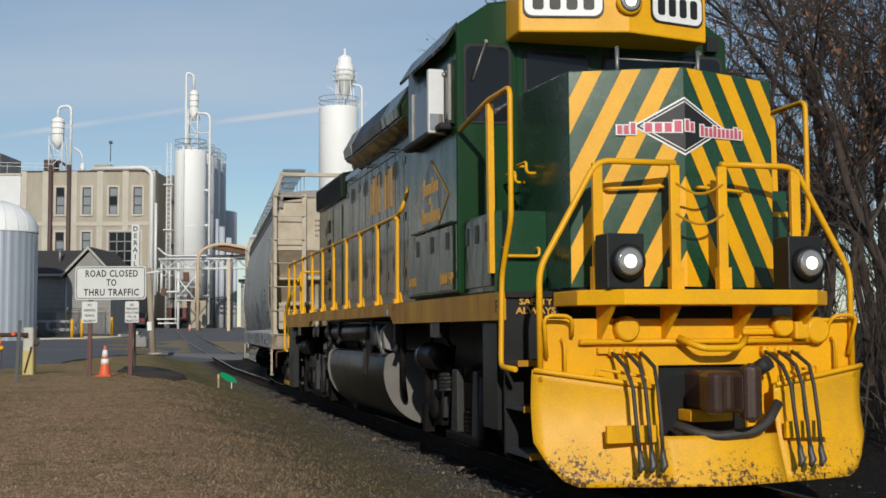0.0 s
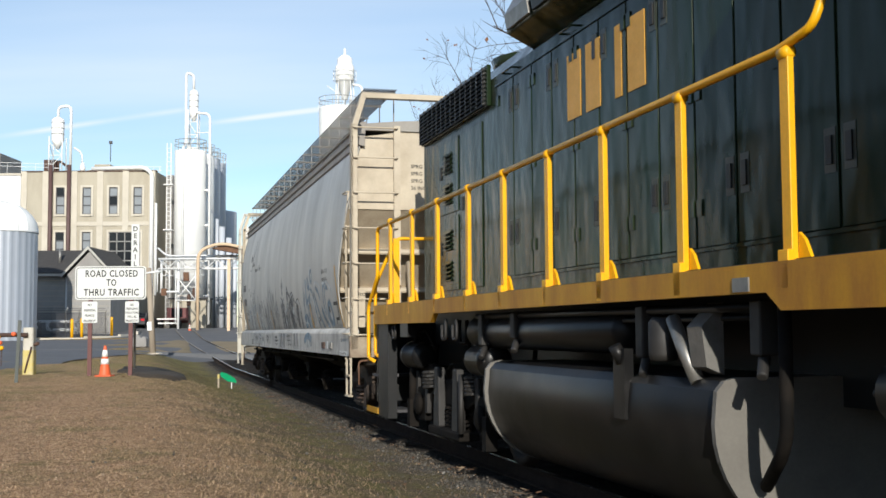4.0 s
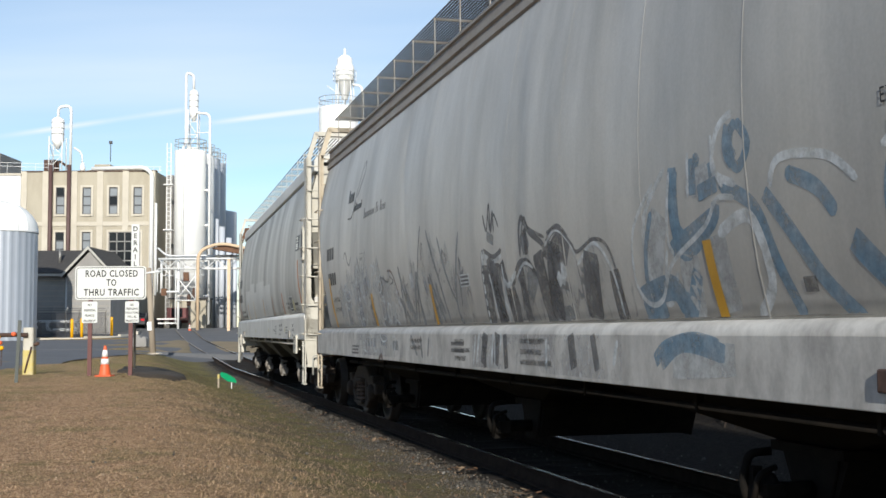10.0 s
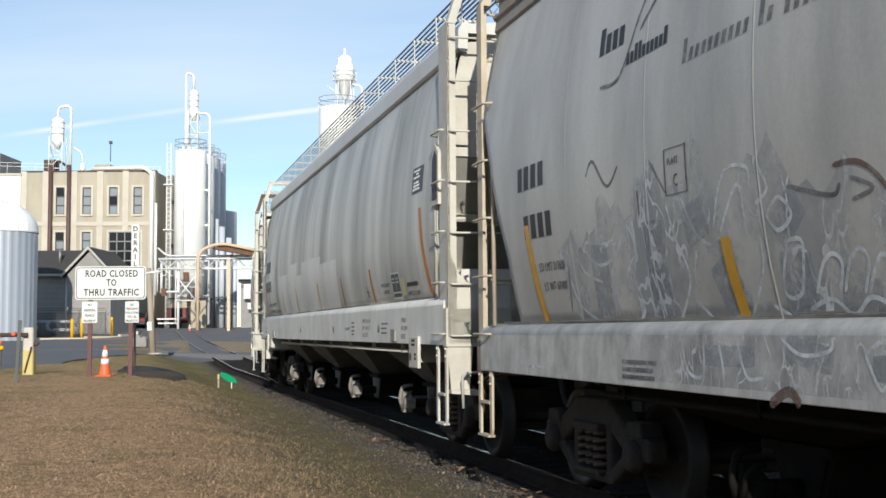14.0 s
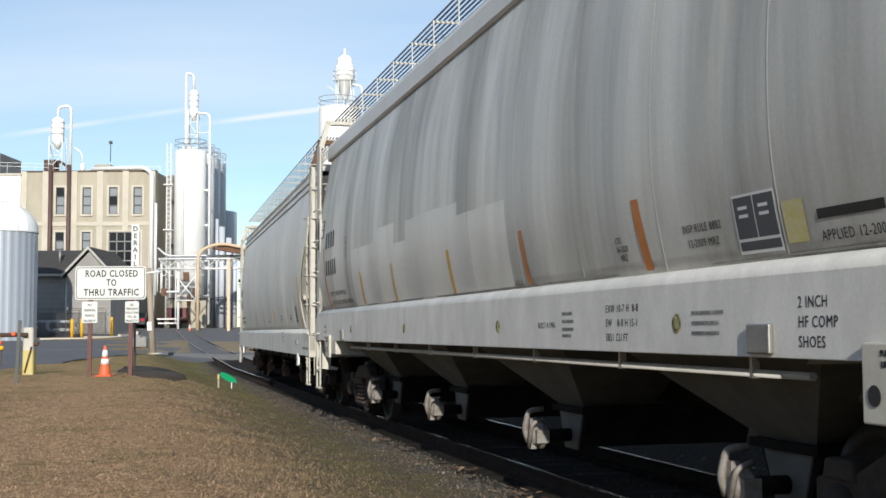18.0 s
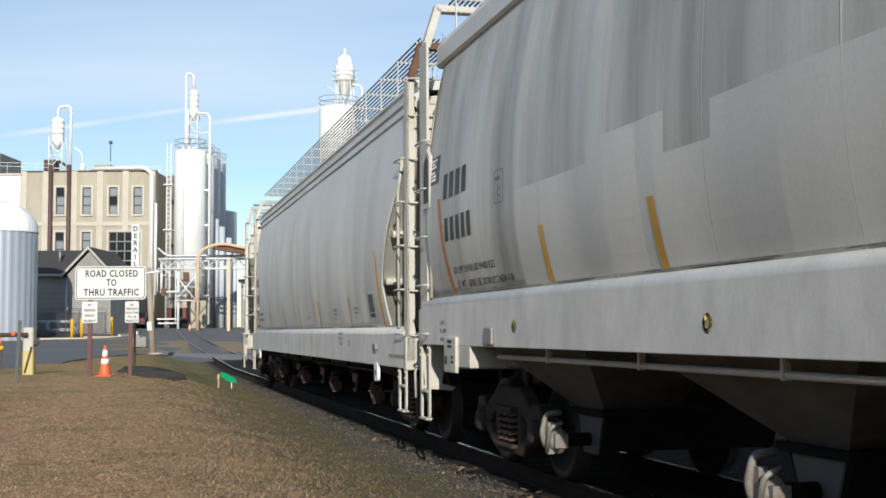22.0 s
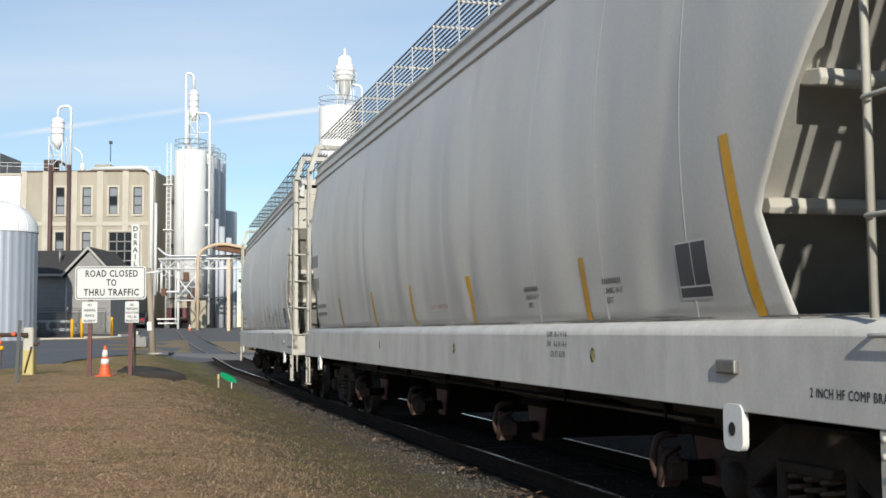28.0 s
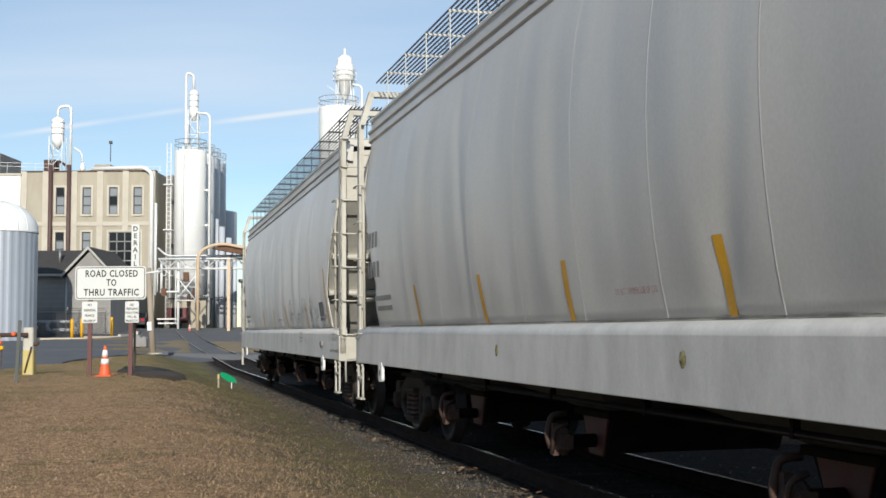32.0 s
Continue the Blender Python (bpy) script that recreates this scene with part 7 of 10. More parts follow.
def underframe(root):
    b = bmnew()
    for s in (-1, 1):
        prism(b, ((1.68, 1.53), (6.3, 1.53), (6.45, 1.63), (13.7, 1.63), (13.85, 1.53), (17.05, 1.53), (17.05, 1.79), (1.68, 1.79)), "x", s * 1.52 - 0.03, s * 1.52 + 0.03)
    pieces("side_sill", b, M_YELLOW_D, root, "rust-stained yellow side sill")
    b = bmnew()
    box(b, -1.5, 1.5, 1.66, 17.05, 1.74, 1.8)
    box(b, -1.04, 1.04, 0.95, 1.66, 1.74, 1.8)
    part("deck", b, M_BLACK, root)
    b = bmnew()
    box(b, -0.6, 0.6, 1.0, 17.4, 0.95, 1.74)
    part("centre_frame", b, M_BLACK, root)
    b = bmnew()
    for a in (4.1, 15.2):
        box(b, -1.5, -1.38, a, a + 0.42, 1.36, 1.55)
    pieces("jacking_pad", b, M_TANK, root)
    b = letters("F", 0.12, "CENTER")
    bmesh.ops.transform(b, matrix=Matrix(((0, 0, -1, -1.552), (-1, 0, 0, 1.78), (0, 1, 0, 1.6), (0, 0, 0, 1))), verts=b.verts)
    part("lettering", b, M_BLACK_L, root)
    # fuel tank and air reservoir
    b = bmnew()
    prof = [(-1.30, 1.14), (-1.38, 1.12), (-1.43, 1.06)] + [(-0.75 - 0.70 * math.cos(radians(q)), 0.86 - 0.72 * math.sin(radians(q))) for q in range(0, 91, 9)]
    prism(b, prof + [(-p[0], p[1]) for p in prof[::-1]], "y", 7.25, 11.95)
    tank = part("fuel_tank", b, M_TANK, root, "round-bellied grey-black fuel tank", bevel=0.03)
    for f in tank.data.polygons:
        f.use_smooth = abs(f.normal.y) < 0.5 and f.normal.z < 0.5
    for a in (7.2, 11.96):
        b = bmnew()
        prism(b, [(p[0] * 1.02, p[1]) for p in prof] + [(-p[0] * 1.02, p[1]) for p in prof[::-1]], "y", a, a + 0.045)
        part("tank_end_plate", b, M_TANK_END, tank, "dusty grey tank end plate")
    b = bmnew()
    box(b, -1.47, -1.40, 8.55, 8.75, 0.8, 1.3)
    tube(b, [L(1.44, 8.65, 1.2), L(1.5, 8.65, 1.32)], 0.05, 8)
    part("fuel_filler", b, M_TANK, tank)
    b = bmnew()
    lathe(b, [(0.03, 0), (0.15, 0.03), (0.17, 0.08), (0.17, 4.0), (0.15, 4.05), (0.03, 4.08)], 20, pose(-1.22, 8.9, 1.42, -90, 0, 0))
    part("air_reservoir", b, M_TANK, root, "long cylindrical air tank")
    b = bmnew()
    prism(b, ((-1.3, 1.6), (-1.45, 1.45), (-1.42, 1.2), (-1.3, 1.15)), "y", 7.4, 7.6)
    tube(b, [L(1.4, 7.9, 1.5), L(1.42, 7.7, 1.3), L(1.38, 7.6, 1.1)], 0.05, 8)
    part("filler_pipe", b, M_CHAIN, root)
    b = bmnew()
    tube(b, bend([L(1.35, 6.6, 1.6), L(1.35, 6.6, 0.8), L(1.2, 7.1, 0.5)], 0.2), 0.04, 8)
    tube(b, bend([L(1.3, 13.2, 1.55), L(1.3, 13.2, 1.3), L(1.3, 13.5, 1.3), L(1.3, 13.5, 1.55)], 0.06), 0.02, 6)
    tube(b, bend([L(1.3, 12.6, 1.55), L(1.3, 12.6, 1.35), L(1.3, 12.9, 1.35), L(1.3, 12.9, 1.5)], 0.06), 0.02, 6)
    pieces("hanging_pipe", b, M_DARK, root)
    b = bmnew()
    for a in (12.9, 13.35, 15.9):
        tube(b, bend([L(1.5, a, 1.56), L(1.5, a, 1.34), L(1.5, a + 0.16, 1.34), L(1.5, a + 0.16, 1.5)], 0.06, 4), 0.018, 6)
    pieces("lifting_loop", b, M_GREASE, root)
    b = bmnew()
    tube(b, [L(1.36, 6.9, 1.56), L(1.36, 12.6, 1.58)], 0.028, 8)
    tube(b, [L(1.30, 6.9, 1.50), L(1.30, 12.6, 1.51)], 0.02, 8)
    pieces("air_pipe", b, M_TANK, root)
    for a, h in ((6.75, 0.30), (8.35, 0.34), (11.2, 0.22), (12.25, 0.30)):
        b = bmnew()
        box(b, -1.42, -1.26, a, a + 0.12, 1.58 - h, 1.60)
        tube(b, [L(1.36, a + 0.06, 1.58 - h), L(1.44, a - 0.05, 1.46 - h)], 0.035, 8)
        part("hanger_bracket", b, M_GREASE, root, bevel=0.012)
    b = bmnew()
    lathe(b, [(0.03, 0.0), (0.09, 0.01), (0.10, 0.05), (0.10, 0.26), (0.07, 0.30)], 16, pose(-1.40, 8.05, 1.22, 0, 0, 0))
    part("filter_bowl", b, M_GREASE, root, "greasy steel filter bowl")
    b = bmnew()
    box(b, -1.56, -1.53, 6.62, 6.80, 1.64, 1.72)
    part("sill_plate", b, M_CHAIN, root)


def loco_truck(root, yc, wheels):
    """A two-axle locomotive bogie with swing hangers, coil springs and brake cylinders."""
    b = bmnew()
    for s in (-1, 1):
        x0, x1 = s * 1.08, s * 1.2
        prism(b, ((-2.05, 0.78), (-1.95, 1.02), (-1.0, 1.02), (-0.75, 0.86), (0.75, 0.86), (1.0, 1.02), (1.95, 1.02), (2.05, 0.78), (1.75, 0.7), (1.62, 0.42), (1.12, 0.42), (1.0, 0.66), (0.6, 0.55),
                  (-0.6, 0.55), (-1.0, 0.66), (-1.12, 0.42), (-1.62, 0.42), (-1.75, 0.7)), "x", min(x0, x1), max(x0, x1), Matrix.Translation((0, yc, 0)))
    tr = part("bogie", b, M_DARK, root, "dark cast locomotive bogie", bevel=0.025)
    for s in (-1, 1):
        for k in (-0.42, 0.42):
            b = bmnew()
            prism(b, ((k - 0.09, 1.0), (k + 0.09, 1.0), (k + 0.16, 0.3), (k + 0.05, 0.22), (k - 0.05, 0.22), (k - 0.12, 0.3)), "x", s * 1.24 - 0.05, s * 1.24 + 0.05, Matrix.Translation((0, yc, 0)))
            part("swing_hanger", b, M_GREASE, tr, bevel=0.02)
        b = bmnew()
        box(b, s * 1.2 - 0.12, s * 1.2 + 0.12, yc - 0.7, yc + 0.7, 0.2, 0.3)
        part("spring_plank", b, M_DARK, tr, bevel=0.02)
        for k in (-0.75, 0.0, 0.75):
            b = bmnew()
            tube(b, [(s * 1.14 + 0.085 * math.cos(q), yc + k * 0.25 + 0.085 * math.sin(q), 0.3 + 0.25 * q / 31.4) for q in (i * 0.6 for i in range(53))], 0.02, 5)
            part("spring", b, M_DARK, tr)
        for k, dr in ((-1.7, -1), (1.7, 1)):
            b = bmnew()
            lathe(b, [(0.06, -0.62), (0.15, -0.60), (0.165, -0.56), (0.165, -0.12), (0.18, -0.10), (0.18, 0.0), (0.165, 0.02), (0.165, 0.10), (0.13, 0.14), (0.05, 0.15)], 22, pose(s * 1.24, yc + k * 1.05, 1.12, -90 * dr, 0, 0))
            part("brake_cylinder", b, M_TANK, tr)
            b = bmnew()
            for q in range(6):
                w = 2 * math.pi * q / 6
                lathe(b, [(0.004, 0.0), (0.018, 0.004), (0.018, 0.02), (0.004, 0.024)], 6, pose(s * 1.24, yc + k * 1.05, 1.12, -90 * dr, 0, 0) @ Matrix.Translation((0.14 * math.cos(w), 0.14 * math.sin(w), 0.11)))
            part("cylinder_bolts", b, M_GREASE, tr)
            b = bmnew()
            tube(b, bend([(s * 1.27, yc + k * 0.92, 1.28), (s * 1.30, yc + k * 0.8, 1.42), (s * 1.28, yc + k * 0.55, 1.45), (s * 1.2, yc + k * 0.45, 1.2)], 0.1, 4), 0.022, 6)
            part("brake_pipe", b, M_DARK, tr)
            b = bmnew()
            tube(b, [(s * 1.27, yc + k * 0.98, 0.98), (s * 1.27, yc + k * 1.02, 0.35)], 0.05, 8)
            box(b, s * 1.27 - 0.06, s * 1.27 + 0.06, yc + k - 0.07, yc + k + 0.07, 0.2, 0.55)
            part("brake_hanger", b, M_DARK, tr)
        for k in (-1.37, 1.37):
            b = bmnew()
            box(b, s * 1.14 - 0.1, s * 1.14 + 0.1, yc + k - 0.19, yc + k + 0.19, 0.3, 0.72)
            lathe(b, [(0.03, 0), (0.14, 0.01), (0.14, 0.06), (0.06, 0.09)], 16, pose(s * 1.24, yc + k, 0.508) @ Matrix.Rotation(radians(90 * s), 4, "Y"))
            part("journal_box", b, M_DARK, tr, bevel=0.02)
        b = bmnew()
        tube(b, [(s * 1.3, yc - 0.75, 0.95), (s * 1.32, yc - 0.8, 0.3)], 0.035, 8)
        part("damper", b, M_GREASE, tr)
    for s in (-1, 1):
        for k in (-1.37, 1.37):
            for e in (-0.25, 0.25):
                b = bmnew()
                prism(b, ((e - 0.05, 0.40), (e + 0.05, 0.40), (e + 0.07, 0.92), (e - 0.07, 0.92)), "x", s * 1.21 - 0.03, s * 1.21 + 0.03, Matrix.Translation((0, yc + k, 0)))
                part("pedestal_leg", b, M_GREASE, tr, bevel=0.012)
            b = bmnew()
            tube(b, bend([(s * 0.86, yc + k * 1.45, 1.25), (s * 0.9, yc + k * 1.45, 0.7), (s * 0.8, yc + k * 1.36, 0.2)], 0.15, 4), 0.025, 6)
            part("sand_pipe", b, M_DARK, tr)
        for k in (-0.95, 0.95):
            b = bmnew()
            tube(b, [(s * 1.21 + 0.1 * math.cos(q), yc + k + 0.1 * math.sin(q), 0.72 + 0.22 * q / 31.4) for q in (i * 0.6 for i in range(53))], 0.022, 5)
            part("spring", b, M_GREASE, tr)
    b = bmnew()
    box(b, -1.05, 1.05, yc - 0.3, yc + 0.3, 0.6, 0.95)
    part("bolster", b, M_DARK, tr)
    r = 0.508
    for k in (-1.37, 1.37):
        b = bmnew()
        tube(b, [(-1.0, 0, 0), (1.0, 0, 0)], 0.1, 10)
        for s in (-1, 1):
            lathe(b, [(0.1, -0.07), (0.4, -0.05), (0.42, -0.07), (r + 0.025, -0.07), (r + 0.025, -0.045), (r, -0.03), (r - 0.006, 0.065), (0.42, 0.065), (0.4, 0.03), (0.1, 0.06)], 30,
                  Matrix.Translation((s * 0.765, 0, 0)) @ Matrix.Rotation(radians(90 * s), 4, "Y"))
            for j in range(4):
                q = 1.571 * j
                box(b, s * 0.8 - 0.025, s * 0.8 + 0.025, 0.25 * math.cos(q) - 0.04, 0.25 * math.cos(q) + 0.04, 0.25 * math.sin(q) - 0.04, 0.25 * math.sin(q) + 0.04)
        ws = part("wheelset", b, M_WHEEL, tr)
        ws.location = (0, yc + k, r)
        wheels.append((ws, yc + k, r))


def pilot(root):
    """Front end below the deck: plate, plough, coupler, hoses, lamps, steps."""
    b = bmnew()
    wall_with_holes(b, -1.5, 1.5, 0.75, 0.80, 0.4, 1.53, [(-0.4, 0.45, 0.5, 1.12)])
    bmesh.ops.remove_doubles(b, verts=b.verts, dist=0.0005)
    pl = part("pilot_plate", b, M_YELLOW, root, "yellow pilot plate", bevel=0.008)
    b = bmnew()
    box(b, -0.5, 0.5, 0.82, 0.9, 0.45, 1.2)
    part("draft_pocket", b, M_BLACK, pl)
    b = bmnew()
    prism(b, ((-1.2, 0.62), (-0.9, 0.3), (0.9, 0.3), (1.2, 0.62), (1.2, 1.2), (-1.2, 1.2)), "z", 1.64, 1.77)
    an = part("anvil_platform", b, M_YELLOW, pl, bevel=0.01)
    b = bmnew()
    for w in (-0.95, -0.35, 0.35, 0.95):
        prism(b, ((0.4, 1.64), (0.76, 1.64), (0.76, 1.34)), "x", w - 0.02, w + 0.02)
    pieces("platform_gusset", b, M_YELLOW, an)
    b = bmnew()
    tube(b, [L(1.15, 0.7, 1.33), L(-1.15, 0.7, 1.33)], 0.025, 8)
    tube(b, bend([L(0.25, 0.66, 1.36), L(0.1, 0.5, 1.27), L(-0.25, 0.5, 1.27), L(-0.4, 0.66, 1.36)], 0.08), 0.03, 8)
    part("uncoupling_rod", b, M_YELLOW, pl)
    for w, z, r in ((0.72, 1.44, 0.11), (-0.78, 1.46, 0.1), (-1.12, 1.42, 0.12)):
        b = bmnew()
        lathe(b, [(r, 0), (r, 0.09), (r * 0.8, 0.11)], 16, pose(-w, 0.75, z, 90, 0, 0))
        part("blanking_cap", b, M_YELLOW, pl)
    b = bmnew()
    box(b, 0.86, 1.0, 0.6, 0.75, 1.34, 1.5)
    box(b, 0.4, 1.05, 0.7, 0.75, 1.38, 1.44)
    part("receptacle", b, M_YELLOW, pl, bevel=0.02)
    # plough: two flared wings and a low centre
    b = bmnew()
    def pt(w, z):
        k = (z - 0.12) / 1.0
        top = interp(abs(w), (0, 0.56, 0.565, 1.58), (0.54, 0.54, 0.95, 1.1))
        low = 0.14 + 0.36 * max(0.0, (abs(w) - 1.22) / 0.36) ** 2.4
        zz = low + (z - 0.12) / 0.98 * (top - low)
        kk = (zz - 0.14) / 0.96
        return L(w, 0.18 + 0.36 * (abs(w) / 1.58) ** 1.2 + 0.26 * math.sin(kk * math.pi * 0.62) - 0.08 * kk, zz)
    ws = list(np.linspace(-1.58, -0.565, 11)) + list(np.linspace(-0.56, 0.56, 10)) + list(np.linspace(0.565, 1.58, 11))
    zs = list(np.linspace(0.12, 1.10, 12))
    grid = [[b.verts.new(pt(w, z)) for z in zs] for w in ws]
    for i in range(len(ws) - 1):
        if abs(ws[i + 1] - ws[i]) < 0.02:
            continue
        for j in range(len(zs) - 1):
            b.faces.new((grid[i][j], grid[i][j + 1], grid[i + 1][j + 1], grid[i + 1][j])).smooth = True
    pw = part("snow_plough", b, M_PLOUGH, root, "curved yellow snow plough with scuffed lower edge")
    k = pw.modifiers.new("plate", "SOLIDIFY")
    k.thickness = 0.02
    for s in (-1, 1):
        b = bmnew()
        tube(b, [pt(s * w, 1.10) + Vector((0, -0.01, 0)) for w in np.linspace(0.57, 1.57, 8)], 0.025, 6)
        part("plough_lip", b, M_YELLOW, pw)
        b = bmnew()
        p0, p1 = pt(s * 0.62, 1.1), pt(s * 1.05, 1.1)
        tube(b, bend([p0, p0 + Vector((0, 0.0, 0.07)), p1 + Vector((0, 0.0, 0.09)), p1], 0.04), 0.014, 6)
        part("plough_handle", b, M_YELLOW, pw)
        b = bmnew()
        box(b, min(s * 0.6, s * 1.05), max(s * 0.6, s * 1.05), 0.36, 0.40, 0.5, 0.64, pose(0, 0, 0, 0, 0, 0))
        part("plough_step", b, M_YELLOW, pw)
        for i in range(3):
            w = s * (0.60 + 0.13 * i)
            b = bmnew()
            e = s * 0.02 * (1 - i)
            hp = [L(w, 0.70, 1.24), L(w, 0.58, 1.20), L(w, 0.40, 1.12), L(w + e, 0.30, 0.95), L(w + e, 0.24, 0.65), L(w + e * 1.5, 0.20, 0.40)]
            tube(b, hp, 0.0175, 8)
            hose = part("air_hose", b, M_HOSE, pl, "hanging black air hose")
            b = bmnew()
            tube(b, [hp[-1] + Vector((0, 0, 0.05)), hp[-1], L(w + e * 1.5, 0.17, 0.33), L(w + e * 1.5 + 0.03, 0.16, 0.28)], [0.022, 0.026, 0.034, 0.02], 8)
            part("hose_coupling", b, M_CHAIN_D, hose, "dull metal hose coupling")
            b = bmnew()
            lathe(b, [(0.02, -0.05), (0.032, -0.045), (0.032, 0.0), (0.024, 0.02)], 10, Matrix.Translation(hp[0] + Vector((0, 0.0, 0.02))))
            part("hose_elbow", b, M_YELLOW, hose)
        b = bmnew()
        box(b, min(s * 0.58, s * 0.98), max(s * 0.58, s * 0.98), 0.7, 0.75, 1.23, 1.28)
        part("hose_manifold", b, M_YELLOW, pl)
    b = bmnew()
    prism(b, ((-0.12, 0.85), (-0.12, 0.42), (-0.25, 0.28), (-0.30, 0.05), (-0.24, -0.04), (-0.17, 0.0), (-0.14, 0.12), (-0.03, 0.16), (0.0, 0.02), (0.08, -0.03), (0.18, 0.06), (0.22, 0.26), (0.12, 0.42), (0.12, 0.85)), "z", 0.74, 1.08)
    cp = part("coupler", b, M_COUPLER, root, "rusty brown knuckle coupler", bevel=0.05)
    b = bmnew()
    prism(b, ((0.0, 0.0), (0.09, -0.05), (0.2, 0.04), (0.21, 0.2), (0.08, 0.22)), "z", 0.68, 1.13)
    part("knuckle", b, M_COUPLER, cp, bevel=0.035)
    b = bmnew()
    lathe(b, [(0.03, 0.66), (0.035, 1.14), (0.02, 1.15)], 10, pose(0.14, 0.12, 0))
    part("knuckle_pin", b, M_COUPLER, cp)
    b = bmnew()
    box(b, -0.2, 0.2, 0.55, 0.8, 0.64, 0.74)
    part("coupler_carrier", b, M_YELLOW, cp, bevel=0.01)
    b = bmnew()
    tube(b, bend([L(0.35, 0.55, 0.62), L(0.1, 0.35, 0.52), L(-0.35, 0.3, 0.58), L(-0.55, 0.4, 0.8)], 0.15, 5), 0.045, 8)
    part("brake_hose", b, M_HOSE, root)
    b = bmnew()
    tube(b, [L(-0.42, 0.6, 1.05), L(-0.5, 0.45, 1.15)], 0.07, 8)
    part("cable_socket", b, M_RUBBER, root)
    # ditch lights on the platform
    for w in (0.86, -0.83):
        b = bmnew()
        box(b, -w - 0.17, -w + 0.17, 0.36, 0.62, 1.77, 2.24)
        h = part("ditch_light_housing", b, M_BLACK, root, bevel=0.015)
        b = bmnew()
        lathe(b, [(0.14, 0), (0.15, 0.08), (0.12, 0.1)], 22, pose(-w, 0.37, 2.0, 90, 0, 0))
        part("light_ring", b, M_BLACK, h)
        b = bmnew()
        lathe(b, [(0.118, 0.101), (0.10, 0.108), (0.06, 0.109)], 22, pose(-w, 0.37, 2.0, 90, 0, 0))
        part("light_reflector", b, M_LENS2, h, "bright round reflector")
        b = bmnew()
        lathe(b, [(0.058, 0.108), (0.05, 0.112), (0.02, 0.115)], 18, pose(-w, 0.37, 2.0, 90, 0, 0))
        part("light_lens", b, M_DITCH, h, "lit ditch light")
    # step wells, left and right
    for s in (-1, 1):
        b = bmnew()
        box(b, min(s * 0.83, s * 1.5), max(s * 0.83, s * 1.5), 1.70, 1.74, 0.3, 1.795)
        box(b, min(s * 0.95, s * 1.5), max(s * 0.95, s * 1.5), 1.94, 2.4, 0.5, 1.5)
        sw = part("step_well", b, M_BLACK, root, "black step well")
        for z, a in ((0.32, 1.15), (0.72, 1.3), (1.12, 1.45)):
            b = bmnew()
            box(b, min(s * 0.98, s * 1.5), max(s * 0.98, s * 1.5), a - 0.12, 1.73, z, z + 0.035)
            part("step", b, M_STEELD, sw)
            b = bmnew()
            box(b, min(s * 0.98, s * 1.5), max(s * 0.98, s * 1.5), a - 0.135, a - 0.12, z - 0.01, z + 0.045)
            part("step_edge", b, M_YELLOW_D, sw)
        if s < 0:
            for txt, z in (("SAFETY", 1.675), ("ALWAYS", 1.59)):
                b = letters(txt, 0.06, "CENTER", 1.0, 1.2, bold=0.08)
                bmesh.ops.transform(b, matrix=Matrix.Translation((-1.19, 1.698, z)) @ Matrix.Rotation(radians(90), 4, "X"), verts=b.verts)
                part("lettering", b, M_ORANGE_L, sw)
    for s in (-1, 1):
        b = bmnew()
        box(b, min(s * 1.38, s * 1.5), max(s * 1.38, s * 1.5), 16.35, 17.0, 0.27, 1.55)
        sw = part("rear_step_plate", b, M_BLACK, root)
        b = bmnew()
        box(b, min(s * 1.0, s * 1.5), max(s * 1.0, s * 1.5), 17.0, 17.75, 0.3, 0.34)
        box(b, min(s * 1.0, s * 1.5), max(s * 1.0, s * 1.5), 17.0, 17.4, 0.8, 0.84)
        part("rear_step", b, M_STEELD, sw)
        b = bmnew()
        box(b, min(s * 1.5, s * 1.515), max(s * 1.5, s * 1.515), 17.0, 17.75, 0.29, 0.37)
        part("step_edge", b, M_YELLOW_D, sw)
    b = bmnew()
    box(b, -1.45, 1.45, 17.3, 17.36, 0.45, 1.55)
    part("rear_plate", b, M_BLACK, root)
    coupler(root, 18.0, 1)


